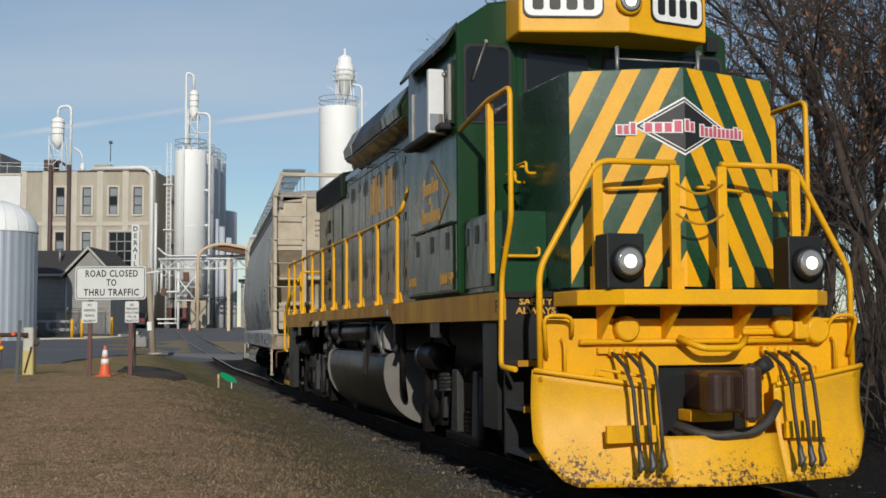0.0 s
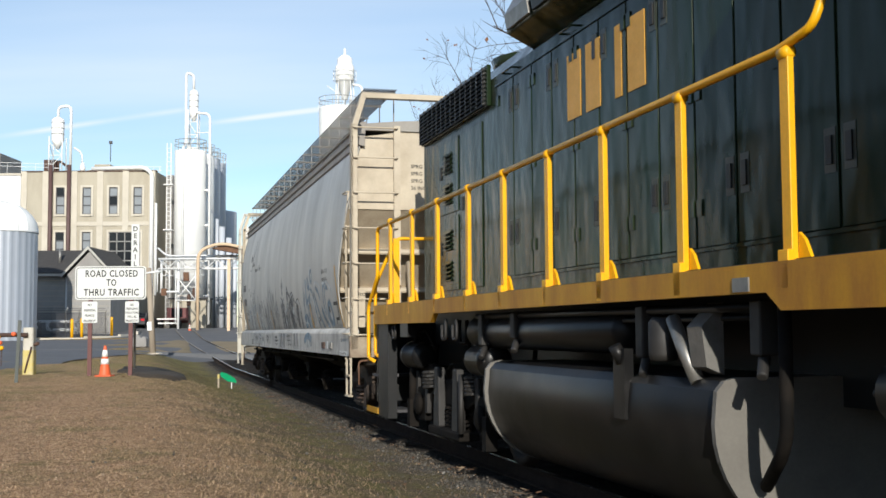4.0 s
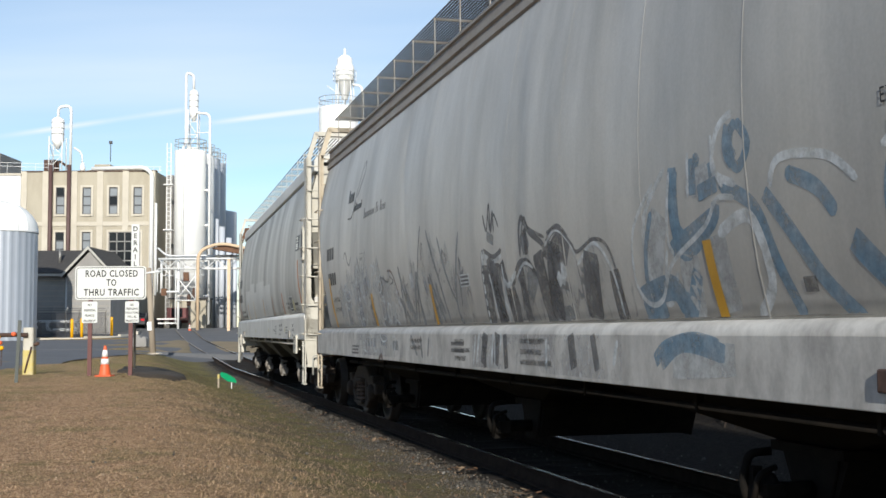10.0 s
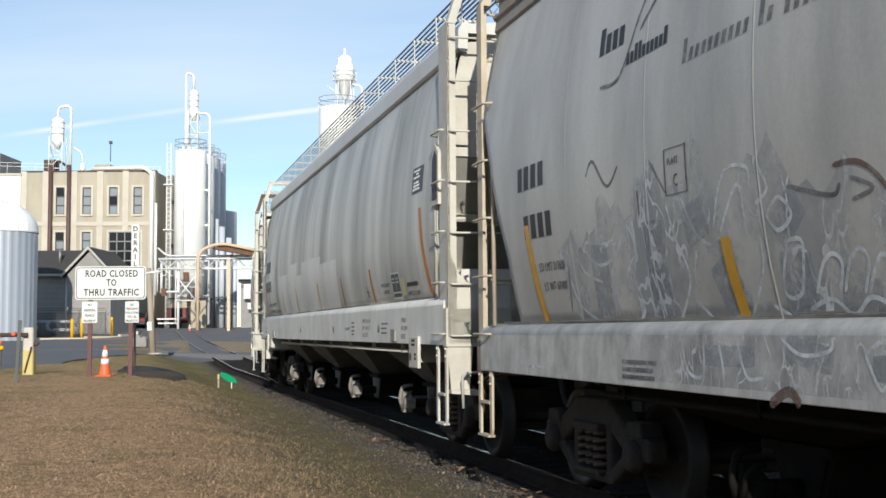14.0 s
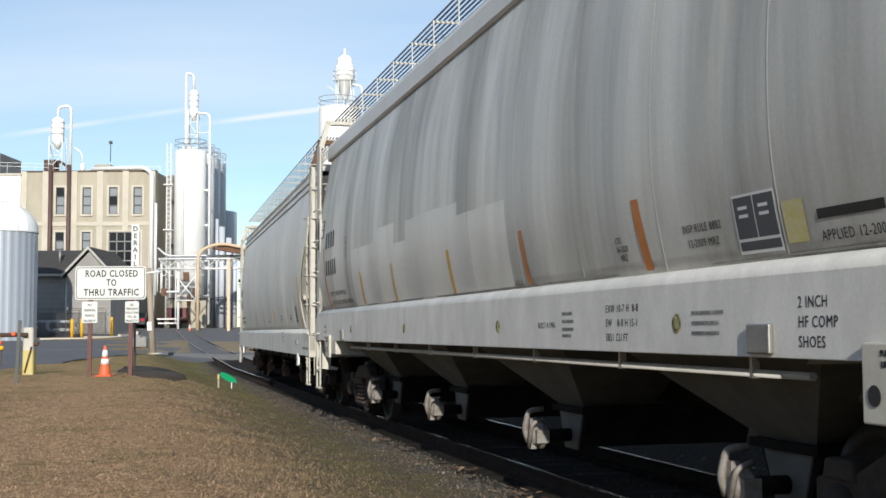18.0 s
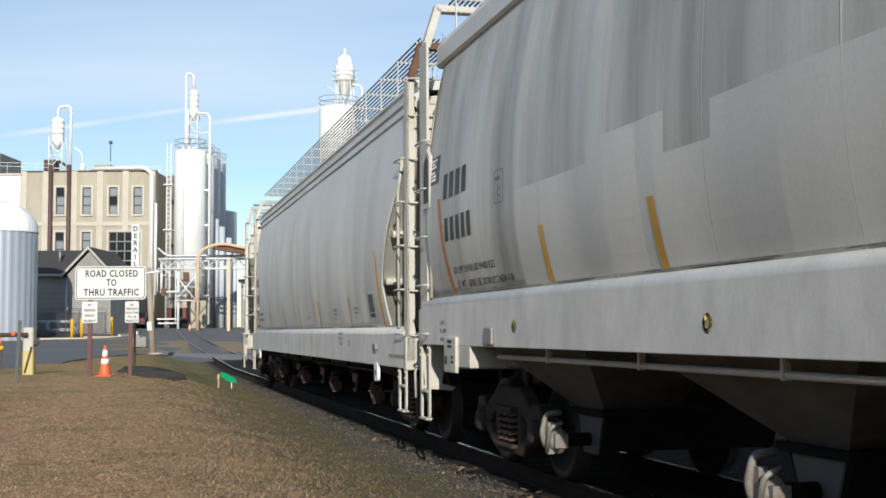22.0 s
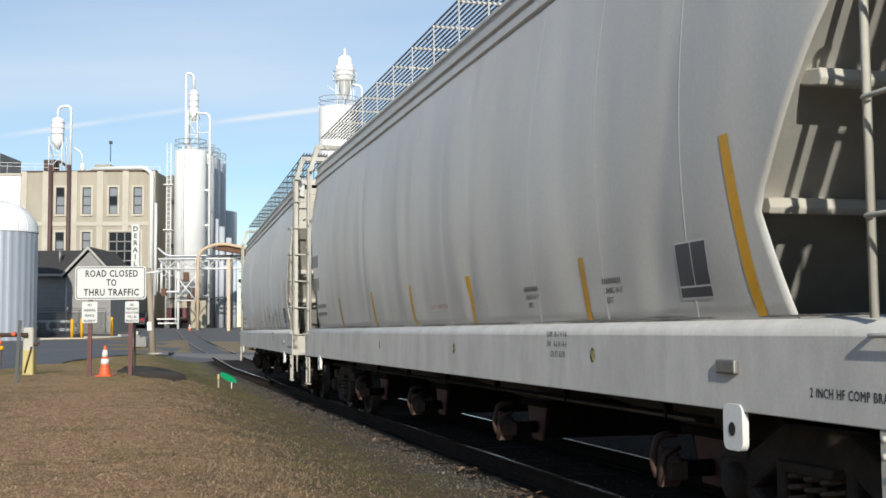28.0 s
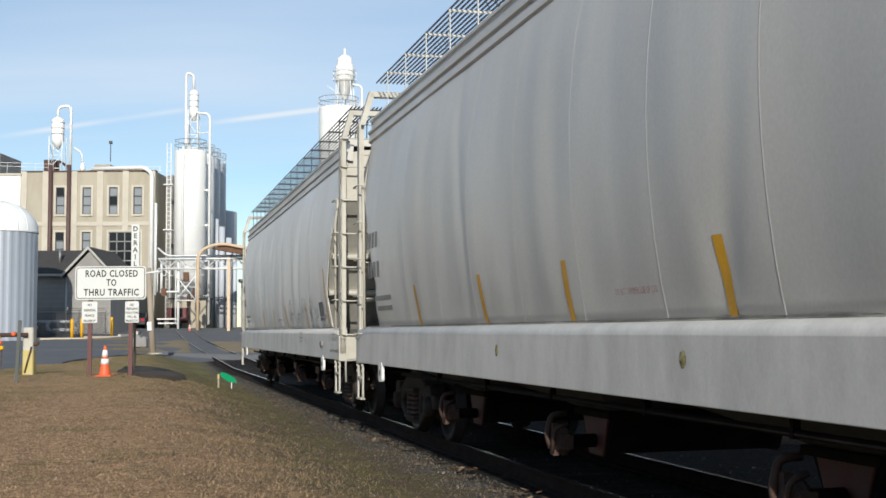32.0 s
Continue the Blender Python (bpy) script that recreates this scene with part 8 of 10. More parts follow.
def handrails(root):
    for s in (1, -1):
        rail("handrail", [(s * 1.55, 3.02, 3.52), (s * 1.53, 2.05, 3.66), (s * 1.52, 1.41, 3.66), (s * 1.52, 1.41, 2.45), (s * 1.52, 1.70, 1.95), (s * 1.55, 1.66, 1.1), (s * 1.55, 1.24, 1.09)], root, 0.026)
        b = bmnew()
        prism(b, ((1.98, 1.98), (2.05, 1.98), (2.09, 3.62), (2.02, 3.62)), "x", -s * 1.52 - 0.03, -s * 1.52 + 0.03)
        part("stanchion", b, M_YELLOW, root)
        # front end gate rails
        rail("handrail", [(s * 0.22, 0.72, 2.9), (s * 0.96, 0.72, 2.9), (s * 1.5, 0.72, 1.95), (s * 1.5, 0.72, 1.0)], root, 0.028, rad=0.12)
        for w in (0.96, 0.23):
            b = bmnew()
            box(b, -s * w - 0.045, -s * w + 0.045, 0.70, 0.75, 1.77, 2.88)
            st = part("stanchion", b, M_YELLOW, root, bevel=0.008)
            b = bmnew()
            box(b, -s * w - 0.06, -s * w + 0.06, 0.68, 0.76, 1.77, 1.98)
            part("stanchion_foot", b, M_YELLOW, st)
        rail("grab_iron", [(s * 1.22, 0.7, 1.38), (s * 1.24, 0.62, 1.55), (s * 1.5, 0.62, 1.56), (s * 1.45, 0.7, 1.2)], root, 0.018)
        rail("grab_iron", [(s * 1.3, 0.74, 1.35), (s * 1.3, 0.66, 1.32), (s * 1.3, 0.66, 1.05)], root, 0.015)
        # side rail along the hood
        sts = (6.27, 7.53, 8.81, 10.0, 11.23, 12.42, 13.69, 14.94, 16.2)
        rail("handrail", [(s * 1.2, 6.0, 3.85), (s * 1.5, 6.0, 2.98), (s * 1.5, 6.35, 2.93), (s * 1.5, 16.9, 2.88)], root, 0.026)
        for a in sts:
            b = bmnew()
            box(b, -s * 1.5 - 0.02, -s * 1.5 + 0.02, a - 0.045, a + 0.045, 1.66, 2.88)
            box(b, -s * 1.53 - 0.02, -s * 1.53 + 0.02, a - 0.05, a + 0.05, 1.64, 1.85)
            st = part("stanchion", b, M_YELLOW, root, "yellow flat-bar stanchion", bevel=0.006)
            b = bmnew()
            lathe(b, [(0.02, -0.05), (0.04, -0.04), (0.04, 0.04), (0.02, 0.05)], 10, pose(-s * 1.5, a, 2.9, 90, 0, 0))
            part("rail_clamp", b, M_YELLOW, st)
            b = bmnew()
            prism(b, ((a - 0.16, 1.8), (a - 0.045, 1.8), (a - 0.045, 1.94), (a - 0.1, 1.9)), "x", -s * 1.47 - 0.01, -s * 1.47 + 0.01)
            part("stanchion_foot", b, M_YELLOW, st)
        # rear steps
        rail("handrail", [(s * 1.5, 16.9, 2.88), (s * 1.5, 17.05, 2.86), (s * 1.5, 17.05, 2.2), (s * 1.52, 17.6, 1.8), (s * 1.52, 17.6, 1.05), (s * 1.52, 17.2, 1.02)], root, 0.026)
        rail("handrail", [(s * 0.3, 17.2, 2.75), (s * 1.2, 17.2, 2.75), (s * 1.45, 17.45, 2.1), (s * 1.45, 17.45, 1.1), (s * 1.45, 17.1, 1.08)], root, 0.026)
        for w in (1.2, 0.3):
            b = bmnew()
            box(b, -s * w - 0.045, -s * w + 0.045, 17.17, 17.22, 1.78, 2.75)
            part("stanchion", b, M_YELLOW, root)
    b = bmnew()
    for p, q, zs in ((0.23, -0.23, 2.72), (0.23, -0.23, 2.45)):
        pts = [L(p + (q - p) * i / 12, 0.7, zs - 0.09 * math.sin(math.pi * i / 12)) for i in range(13)]
        tube(b, pts, 0.012, 5)
    part("safety_chain", b, M_YELLOW_D, root)
    b = bmnew()
    box(b, 0.98, 1.22, 1.3, 1.4, 1.82, 2.75)
    st = part("step_box", b, M_GREEN_F, root)
    for z in (1.98, 2.24, 2.5):
        b = bmnew()
        box(b, 0.98, 1.22, 1.28, 1.3, z, z + 0.05)
        part("step_edge", b, M_YELLOW, st)


# brighter copy of the same green for faces towards the sun
M_GREEN_F = surf("green_paint_sunlit_front", (0.012, 0.06, 0.026), 0.25, dirt=(0.016, 0.04, 0.022), amount=0.3, scale=2)
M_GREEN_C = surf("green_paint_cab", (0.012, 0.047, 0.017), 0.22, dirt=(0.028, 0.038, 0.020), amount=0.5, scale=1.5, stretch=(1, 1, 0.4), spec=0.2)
buckled(M_GREEN_C, 2.0, 0.02, (1, 1, 0.5))
M_TANK_END = surf("dusty_grey_tank_end", (0.17, 0.16, 0.14), 0.6, dirt=(0.11, 0.10, 0.088), amount=0.6, scale=3)
M_CHAIN_D = surf("dark_dull_steel", (0.10, 0.095, 0.088), 0.5, 0.5, amount=0.5, scale=9)
M_COUPLER = surf("dark_rusty_casting", (0.062, 0.032, 0.022), 0.42, dirt=(0.02, 0.017, 0.015), amount=0.7, scale=7, bump=0.3)
M_PINK = surf("pink_red_lettering", (0.62, 0.10, 0.16), 0.5, amount=0.2)
M_GREASE = surf("greasy_grey_steel", (0.026, 0.024, 0.022), 0.6, dirt=(0.009, 0.0085, 0.008), amount=0.7, scale=5)
M_HOSE = surf("black_hose", (0.03, 0.028, 0.027), 0.6, dirt=(0.12, 0.09, 0.06), amount=0.4, scale=9)
M_PLOUGH = surf("scuffed_yellow_plough", (0.82, 0.42, 0.006), 0.45, dirt=(0.56, 0.30, 0.035), amount=0.6, scale=2.6, bump=0.1, grain=70, speck=0.12, spec=0.3)
M_DITCH = glow("lit_ditch_light", (1.0, 0.93, 0.82), 3.0)


def chipped(mat, color, z_low, z_high):
    """Paint chips that grow denser towards a plate's lower edge, where ballast strikes it."""
    n, l = mat.node_tree.nodes, mat.node_tree.links
    b = n["Principled BSDF"]
    tc, sp, vo, nz = n.new("ShaderNodeTexCoord"), n.new("ShaderNodeSeparateXYZ"), n.new("ShaderNodeTexNoise"), n.new("ShaderNodeTexNoise")
    l.new(tc.outputs["Object"], sp.inputs[0])
    vo.inputs["Scale"].default_value, vo.inputs["Detail"].default_value, vo.inputs["Roughness"].default_value = 26, 6, 0.7
    nz.inputs["Scale"].default_value, nz.inputs["Detail"].default_value = 2.5, 3
    l.new(tc.outputs["Object"], vo.inputs["Vector"])
    l.new(tc.outputs["Object"], nz.inputs["Vector"])
    low = n.new("ShaderNodeMapRange")
    low.inputs["From Min"].default_value, low.inputs["From Max"].default_value = z_low, z_high
    low.inputs["To Min"].default_value, low.inputs["To Max"].default_value = 0.13, -0.14
    l.new(sp.outputs[2], low.inputs["Value"])
    sums = []
    for x, y in ((vo.outputs["Fac"], low.outputs[0]), (None, None)):
        k = n.new("ShaderNodeMath")
        k.operation = "ADD"
        l.new(x or sums[0], k.inputs[0])
        if y is not None:
            l.new(y, k.inputs[1])
        else:
            m = n.new("ShaderNodeMath")
            m.operation = "MULTIPLY_ADD"
            m.inputs[1].default_value, m.inputs[2].default_value = 0.45, -0.225
            l.new(nz.outputs["Fac"], m.inputs[0])
            l.new(m.outputs[0], k.inputs[1])
        sums.append(k.outputs[0])
    cut = n.new("ShaderNodeMapRange")
    cut.inputs["From Min"].default_value, cut.inputs["From Max"].default_value = 0.62, 0.66
    l.new(sums[1], cut.inputs["Value"])
    mix = n.new("ShaderNodeMix")
    mix.data_type = "RGBA"
    l.new(cut.outputs[0], mix.inputs["Factor"])
    l.new(b.inputs["Base Color"].links[0].from_socket, mix.inputs["A"])
    mix.inputs["B"].default_value = (*color, 1)
    l.new(mix.outputs["Result"], b.inputs["Base Color"])


chipped(M_PLOUGH, (0.10, 0.055, 0.03), 0.12, 0.75)


def locomotive():
    root = thing("locomotive", pose(0, 0, 0), "green and yellow diesel locomotive with chevron-striped nose", "locomotive")
    wheels = []
    underframe(root)
    nose(root)
    cab(root)
    long_hood(root)
    pilot(root)
    handrails(root)
    loco_truck(root, 3.83, wheels)
    loco_truck(root, 14.19, wheels)
    return root, wheels


# dark bay grey includes the shade beneath the wagon body
M_BAYC = surf("shaded_grey_bay", (0.085, 0.08, 0.074), 0.65, dirt=(0.04, 0.036, 0.032), amount=0.6, scale=3)
M_CAPR = surf("red_outlet_paint", (0.11, 0.026, 0.022), 0.6, dirt=(0.1, 0.07, 0.06), amount=0.6, scale=5)
CAR_C = dict(BASE, yf=0.55, yr=19.3, zs0=0.97, zs1=1.48, sill_w=1.55, side=Side(1.48, 1.44, 2.74, 1.565, 4.42, 1.32), mat=M_HOP_C, sill=M_SILL_B, end=M_CREAM, endsill=M_CREAM, slope=M_CREAM_D,
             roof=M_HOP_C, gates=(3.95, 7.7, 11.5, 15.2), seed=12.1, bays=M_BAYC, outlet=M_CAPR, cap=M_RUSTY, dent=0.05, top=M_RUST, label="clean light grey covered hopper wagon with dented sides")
CAR_C["cut"], CAR_C["zt"] = (1.25, 1.5, 0.8, 0.34, 0.2), 3.6
M_HOP_D = surf("hopper_pale_grey_paint", (0.72, 0.71, 0.67), 0.42, dirt=(0.52, 0.51, 0.48), amount=0.4, scale=0.9, stretch=STREAK)
buckled(M_HOP_D, 1.3, 0.010, (1, 1, 0.3))
CAR_D = dict(CAR_C, mat=M_HOP_D, top=None, yf=0.6, yr=19.2, seed=17.4, walkmat=M_STEELD, label="light grey covered hopper wagon at the tail of the train")
TRAIN = []
loco, loco_wheels = locomotive()
TRAIN.append((loco, 0.0, 3.83, 14.19, loco_wheels))
for cfg, offset in ((CAR_A, 18.03), (CAR_B, 38.70), (CAR_C, 57.9), (CAR_D, 78.05)):
    car, axles = wagon("hopper_wagon", cfg)
    cfg["root"] = car
    TRAIN.append((car, offset, cfg["yf"] + 1.75, cfg["yr"] - 1.75, axles))

# ---- markings on the wagons: stripes, stencils, faded paint ----
M_GRAF_H = surf("pale_blue_grey_overspray", (0.30, 0.335, 0.38), 0.6, dirt=(0.40, 0.41, 0.41), amount=0.9, scale=4)
M_GRAF_F = surf("chalky_white_fill", (0.56, 0.58, 0.58), 0.65, dirt=(0.36, 0.37, 0.37), amount=0.9, scale=3)
M_DECAL = surf("faded_yellow_sticker", (0.50, 0.44, 0.14), 0.5, dirt=(0.55, 0.52, 0.4), amount=0.8, scale=22)
M_GRAF_R = surf("brown_spray_line", (0.15, 0.09, 0.07), 0.6, amount=0.4)


def tangle(name, color, fill, scale, width, cover):
    """Overlapping spray-can outlines with a thin fill, in scuffed patches that leave the side bare between them."""
    m, n, l, b = tree(name)
    tc, mp, nz = n.new("ShaderNodeTexCoord"), n.new("ShaderNodeMapping"), n.new("ShaderNodeTexNoise")
    mp.inputs["Scale"].default_value = (1, 1.5, 0.8)
    l.new(tc.outputs["Object"], mp.inputs["Vector"])
    nz.inputs["Scale"].default_value, nz.inputs["Detail"].default_value = 2.2, 2
    l.new(mp.outputs[0], nz.inputs["Vector"])
    off = n.new("ShaderNodeVectorMath")
    off.operation = "MULTIPLY_ADD"
    off.inputs[1].default_value = (0.9, 0.9, 0.9)
    l.new(nz.outputs["Color"], off.inputs[0])
    l.new(mp.outputs[0], off.inputs[2])
    vo = n.new("ShaderNodeTexVoronoi")
    vo.feature = "DISTANCE_TO_EDGE"
    vo.inputs["Scale"].default_value = scale
    l.new(off.outputs[0], vo.inputs["Vector"])
    line = n.new("ShaderNodeMapRange")
    line.inputs["From Min"].default_value, line.inputs["From Max"].default_value = width, width * 1.8
    line.inputs["To Min"].default_value, line.inputs["To Max"].default_value = 1, 0
    l.new(vo.outputs["Distance"], line.inputs["Value"])
    mix = n.new("ShaderNodeMix")
    mix.data_type = "RGBA"
    mix.inputs["A"].default_value, mix.inputs["B"].default_value = (*fill, 1), (*color, 1)
    l.new(line.outputs[0], mix.inputs["Factor"])
    l.new(mix.outputs["Result"], b.inputs["Base Color"])
    b.inputs["Roughness"].default_value = 0.6
    patch = n.new("ShaderNodeTexNoise")
    patch.inputs["Scale"].default_value, patch.inputs["Detail"].default_value, patch.inputs["Roughness"].default_value = 1.5, 8, 0.7
    l.new(tc.outputs["Object"], patch.inputs["Vector"])
    seen = n.new("ShaderNodeMapRange")
    seen.inputs["From Min"].default_value, seen.inputs["From Max"].default_value = 0.42, 0.58
    seen.inputs["To Min"].default_value, seen.inputs["To Max"].default_value = 0.0, cover
    l.new(patch.outputs["Fac"], seen.inputs["Value"])
    some = n.new("ShaderNodeMapRange")
    some.inputs["To Min"].default_value, some.inputs["To Max"].default_value = 0.35, 1.0
    l.new(line.outputs[0], some.inputs["Value"])
    al = n.new("ShaderNodeMath")
    al.operation = "MULTIPLY"
    l.new(seen.outputs[0], al.inputs[0])
    l.new(some.outputs[0], al.inputs[1])
    l.new(al.outputs[0], b.inputs["Alpha"])
    return m


M_TANGLE_W = tangle("chalky_white_outlines", (0.60, 0.62, 0.63), (0.28, 0.31, 0.35), 2.6, 0.035, 0.9)
M_TANGLE_G = tangle("faint_grey_outlines", (0.22, 0.23, 0.24), (0.36, 0.37, 0.375), 2.2, 0.03, 0.65)
M_TANGLE_S = tangle("scuffed_sill_paint", (0.62, 0.63, 0.62), (0.20, 0.21, 0.23), 4.5, 0.03, 0.8)


def worn(mat, low, high, scale=7.0):
    """Let the paint underneath show through in scuffed patches."""
    n, l = mat.node_tree.nodes, mat.node_tree.links
    tc, nz = n.new("ShaderNodeTexCoord"), n.new("ShaderNodeTexNoise")
    nz.inputs["Scale"].default_value, nz.inputs["Detail"].default_value, nz.inputs["Roughness"].default_value = scale, 9, 0.75
    l.new(tc.outputs["Object"], nz.inputs["Vector"])
    mr = n.new("ShaderNodeMapRange")
    mr.inputs["From Min"].default_value, mr.inputs["From Max"].default_value = 0.36, 0.6
    mr.inputs["To Min"].default_value, mr.inputs["To Max"].default_value = low, high
    l.new(nz.outputs["Fac"], mr.inputs["Value"])
    l.new(mr.outputs[0], n["Principled BSDF"].inputs["Alpha"])


for mat_, low_, high_ in ((M_GRAF_B, 0.35, 0.95), (M_GRAF_W, 0.4, 1.0), (M_GRAF_K, 0.3, 0.95), (M_GRAF_G, 0.3, 0.85), (M_GRAF_H, 0.0, 0.6), (M_GRAF_F, 0.3, 0.95), (M_GRAF_R, 0.3, 0.9), (M_RED_L, 0.05, 0.3)):
    worn(mat_, low_, high_)


def marks_a():
    c, r = CAR_A, CAR_A["root"]

    coat = [0]

    def paint(mat, width, *pts):
        b = bmnew()
        stroke(b, [(-y, z) for y, z in pts], width)
        coat[0] += 1
        part("spray_paint", onto_side(b, c, 0.0, 0.0, 0.0015 + 0.000012 * coat[0]), mat, r)

    for mat, y0, y1, z0, z1 in ((M_TANGLE_W, 17.9, 13.5, 1.52, 2.42), (M_TANGLE_G, 13.4, 10.2, 1.52, 2.35), (M_TANGLE_S, 16.6, 13.2, 1.10, 1.40), (M_TANGLE_S, 10.1, 6.4, 1.08, 1.40), (M_TANGLE_G, 8.9, 6.3, 1.52, 2.1)):
        b = bmnew()
        nx, nz_ = 40, 10
        ragged = lambda i: 1.0 + 0.16 * math.sin(i * 0.9) + 0.1 * math.sin(i * 2.3 + 1)
        top = [z0 + (z1 - z0) * (ragged(i) if z1 > 1.5 else 1.0) * (0.55 + 0.45 * math.sin(math.pi * i / nx) if z1 > 1.5 else 1.0) for i in range(nx + 1)]
        v = [[b.verts.new((-(y0 + (y1 - y0) * i / nx), z0 + (top[i] - z0) * j / nz_, 0)) for j in range(nz_ + 1)] for i in range(nx + 1)]
        for p, q in zip(v, v[1:]):
            for j in range(nz_):
                b.faces.new((p[j], q[j], q[j + 1], p[j + 1]))
        coat[0] += 1
        part("spray_paint", onto_side(b, c, 0.0, 0.0, 0.0013 + 0.000012 * coat[0]), mat, r)
    paint(M_GRAF_F, 0.26, (5.74, 2.18), (5.98, 1.71))
    paint(M_GRAF_F, 0.26, (5.38, 1.89), (5.42, 1.51))
    paint(M_GRAF_F, 0.26, (5.01, 1.98), (4.96, 1.53))
    paint(M_GRAF_F, 0.26, (5.14, 2.40), (5.12, 2.23))
    paint(M_GRAF_F, 0.2, (5.60, 1.22), (4.80, 1.26))
    paint(M_GRAF_B, 0.1, (5.46, 2.42), (5.54, 2.19), (5.44, 1.90), (5.02, 2.06), (4.95, 2.16))
    paint(M_GRAF_B, 0.09, (5.14, 2.48), (5.18, 2.32), (4.94, 2.37))
    paint(M_GRAF_B, 0.07, (4.65, 2.59), (4.76, 2.48), (4.66, 2.33), (4.53, 2.45), (4.65, 2.59))
    paint(M_GRAF_B, 0.09, (4.88, 2.26), (4.52, 2.10), (4.36, 1.79), (4.21, 1.48))
    paint(M_GRAF_B, 0.1, (4.40, 2.16), (4.19, 1.95), (3.94, 1.66), (3.70, 1.47))
    paint(M_GRAF_B, 0.09, (4.17, 2.24), (3.92, 2.14), (3.77, 1.99))
    paint(M_GRAF_B, 0.14, (3.66, 1.86), (3.42, 1.66), (3.14, 1.48))
    paint(M_GRAF_B, 0.07, (2.98, 2.29), (3.27, 2.20), (3.34, 1.93), (3.25, 1.72))
    paint(M_GRAF_B, 0.08, (2.76, 2.16), (3.02, 2.20), (3.17, 2.07), (3.12, 1.77), (2.83, 1.50))
    paint(M_GRAF_B, 0.13, (2.79, 1.94), (2.94, 1.80), (2.84, 1.63), (2.67, 1.59), (2.57, 1.71), (2.67, 1.89), (2.79, 1.94))
    paint(M_GRAF_B, 0.13, (5.30, 1.78), (5.50, 1.49))
    paint(M_GRAF_B, 0.12, (5.77, 1.22), (5.45, 1.35), (4.92, 1.29))
    paint(M_GRAF_W, 0.05, (5.61, 2.45), (5.98, 2.17), (5.99, 1.78), (5.76, 1.60), (5.56, 1.79))
    paint(M_GRAF_W, 0.05, (4.34, 2.18), (4.22, 2.32), (3.81, 2.28), (3.56, 2.13))
    paint(M_GRAF_W, 0.06, (3.35, 2.26), (2.94, 2.31), (2.52, 2.15), (2.43, 1.99))
    paint(M_GRAF_W, 0.08, (4.96, 1.98), (4.58, 2.05), (4.45, 1.70), (4.66, 1.50))
    paint(M_GRAF_W, 0.05, (4.68, 2.65), (4.87, 2.57), (4.94, 2.35), (4.69, 2.24))
    paint(M_GRAF_W, 0.1, (2.71, 1.85), (2.80, 1.72), (2.70, 1.64))
    paint(M_GRAF_K, 0.2, (9.53, 2.12), (9.43, 1.83), (9.24, 1.48))
    paint(M_GRAF_K, 0.16, (9.12, 2.06), (9.01, 1.76), (8.87, 1.48))
    paint(M_GRAF_K, 0.05, (9.75, 1.99), (9.69, 2.19), (9.37, 2.12), (9.08, 2.17))
    paint(M_GRAF_W, 0.04, (9.69, 1.90), (9.66, 2.14), (9.37, 2.08), (9.09, 2.12))
    paint(M_GRAF_W, 0.05, (9.30, 1.98), (9.18, 1.72), (9.10, 1.48))
    paint(M_GRAF_K, 0.06, (8.85, 1.84), (8.63, 2.01), (8.34, 2.01), (8.16, 1.89))
    paint(M_GRAF_K, 0.06, (8.54, 2.07), (8.53, 2.30), (8.42, 2.40), (8.22, 2.26), (7.94, 2.14), (7.93, 2.03))
    paint(M_GRAF_G, 0.3, (8.64, 1.78), (8.39, 1.91), (8.24, 1.76))
    paint(M_GRAF_K, 0.24, (8.08, 2.08), (8.02, 1.79), (7.97, 1.48))
    paint(M_GRAF_G, 0.2, (8.41, 2.28), (8.34, 2.11))
    paint(M_GRAF_K, 0.07, (7.89, 2.01), (7.79, 2.18), (7.55, 2.24), (7.37, 2.13))
    paint(M_GRAF_K, 0.22, (7.79, 1.70), (7.76, 1.97), (7.56, 2.10), (7.40, 2.01))
    paint(M_GRAF_G, 0.3, (7.74, 1.50), (7.70, 1.68), (7.46, 1.65))
    paint(M_GRAF_W, 0.16, (7.62, 1.82), (7.57, 1.89), (7.53, 1.83))
    paint(M_GRAF_K, 0.035, (9.62, 2.54), (9.52, 2.38), (9.42, 2.63), (9.38, 2.39), (9.30, 2.54), (9.28, 2.35))
    paint(M_GRAF_G, 0.1, (9.52, 2.33), (9.31, 2.27))
    paint(M_GRAF_G, 0.05, (12.11, 2.65), (12.32, 2.21), (12.66, 1.53))
    paint(M_GRAF_G, 0.06, (11.83, 2.58), (11.41, 2.05), (11.19, 1.52))
    paint(M_GRAF_G, 0.05, (11.32, 2.46), (11.02, 1.97), (10.80, 1.73))
    paint(M_GRAF_G, 0.06, (10.49, 2.45), (10.80, 1.73), (10.67, 1.48))
    paint(M_GRAF_H, 0.30, (17.07, 2.05), (17.11, 1.54))
    paint(M_GRAF_H, 0.30, (16.11, 2.14), (16.13, 1.50))
    paint(M_GRAF_H, 0.30, (15.26, 1.84), (15.11, 1.49))
    paint(M_GRAF_H, 0.30, (14.46, 1.83), (14.49, 1.49))
    paint(M_GRAF_H, 0.30, (13.93, 1.70), (14.01, 1.47))
    paint(M_GRAF_H, 0.30, (15.54, 2.20), (15.48, 1.96))
    paint(M_GRAF_H, 0.30, (14.55, 2.09), (14.42, 1.93))
    paint(M_GRAF_W, 0.024, (17.38, 2.09), (17.14, 1.91), (16.81, 1.95), (16.61, 2.14))
    paint(M_GRAF_W, 0.024, (17.42, 2.23), (17.51, 2.10), (17.41, 1.88), (17.08, 1.78))
    paint(M_GRAF_W, 0.024, (16.55, 2.15), (16.44, 1.98), (16.66, 1.78), (16.44, 1.59), (16.56, 1.49))
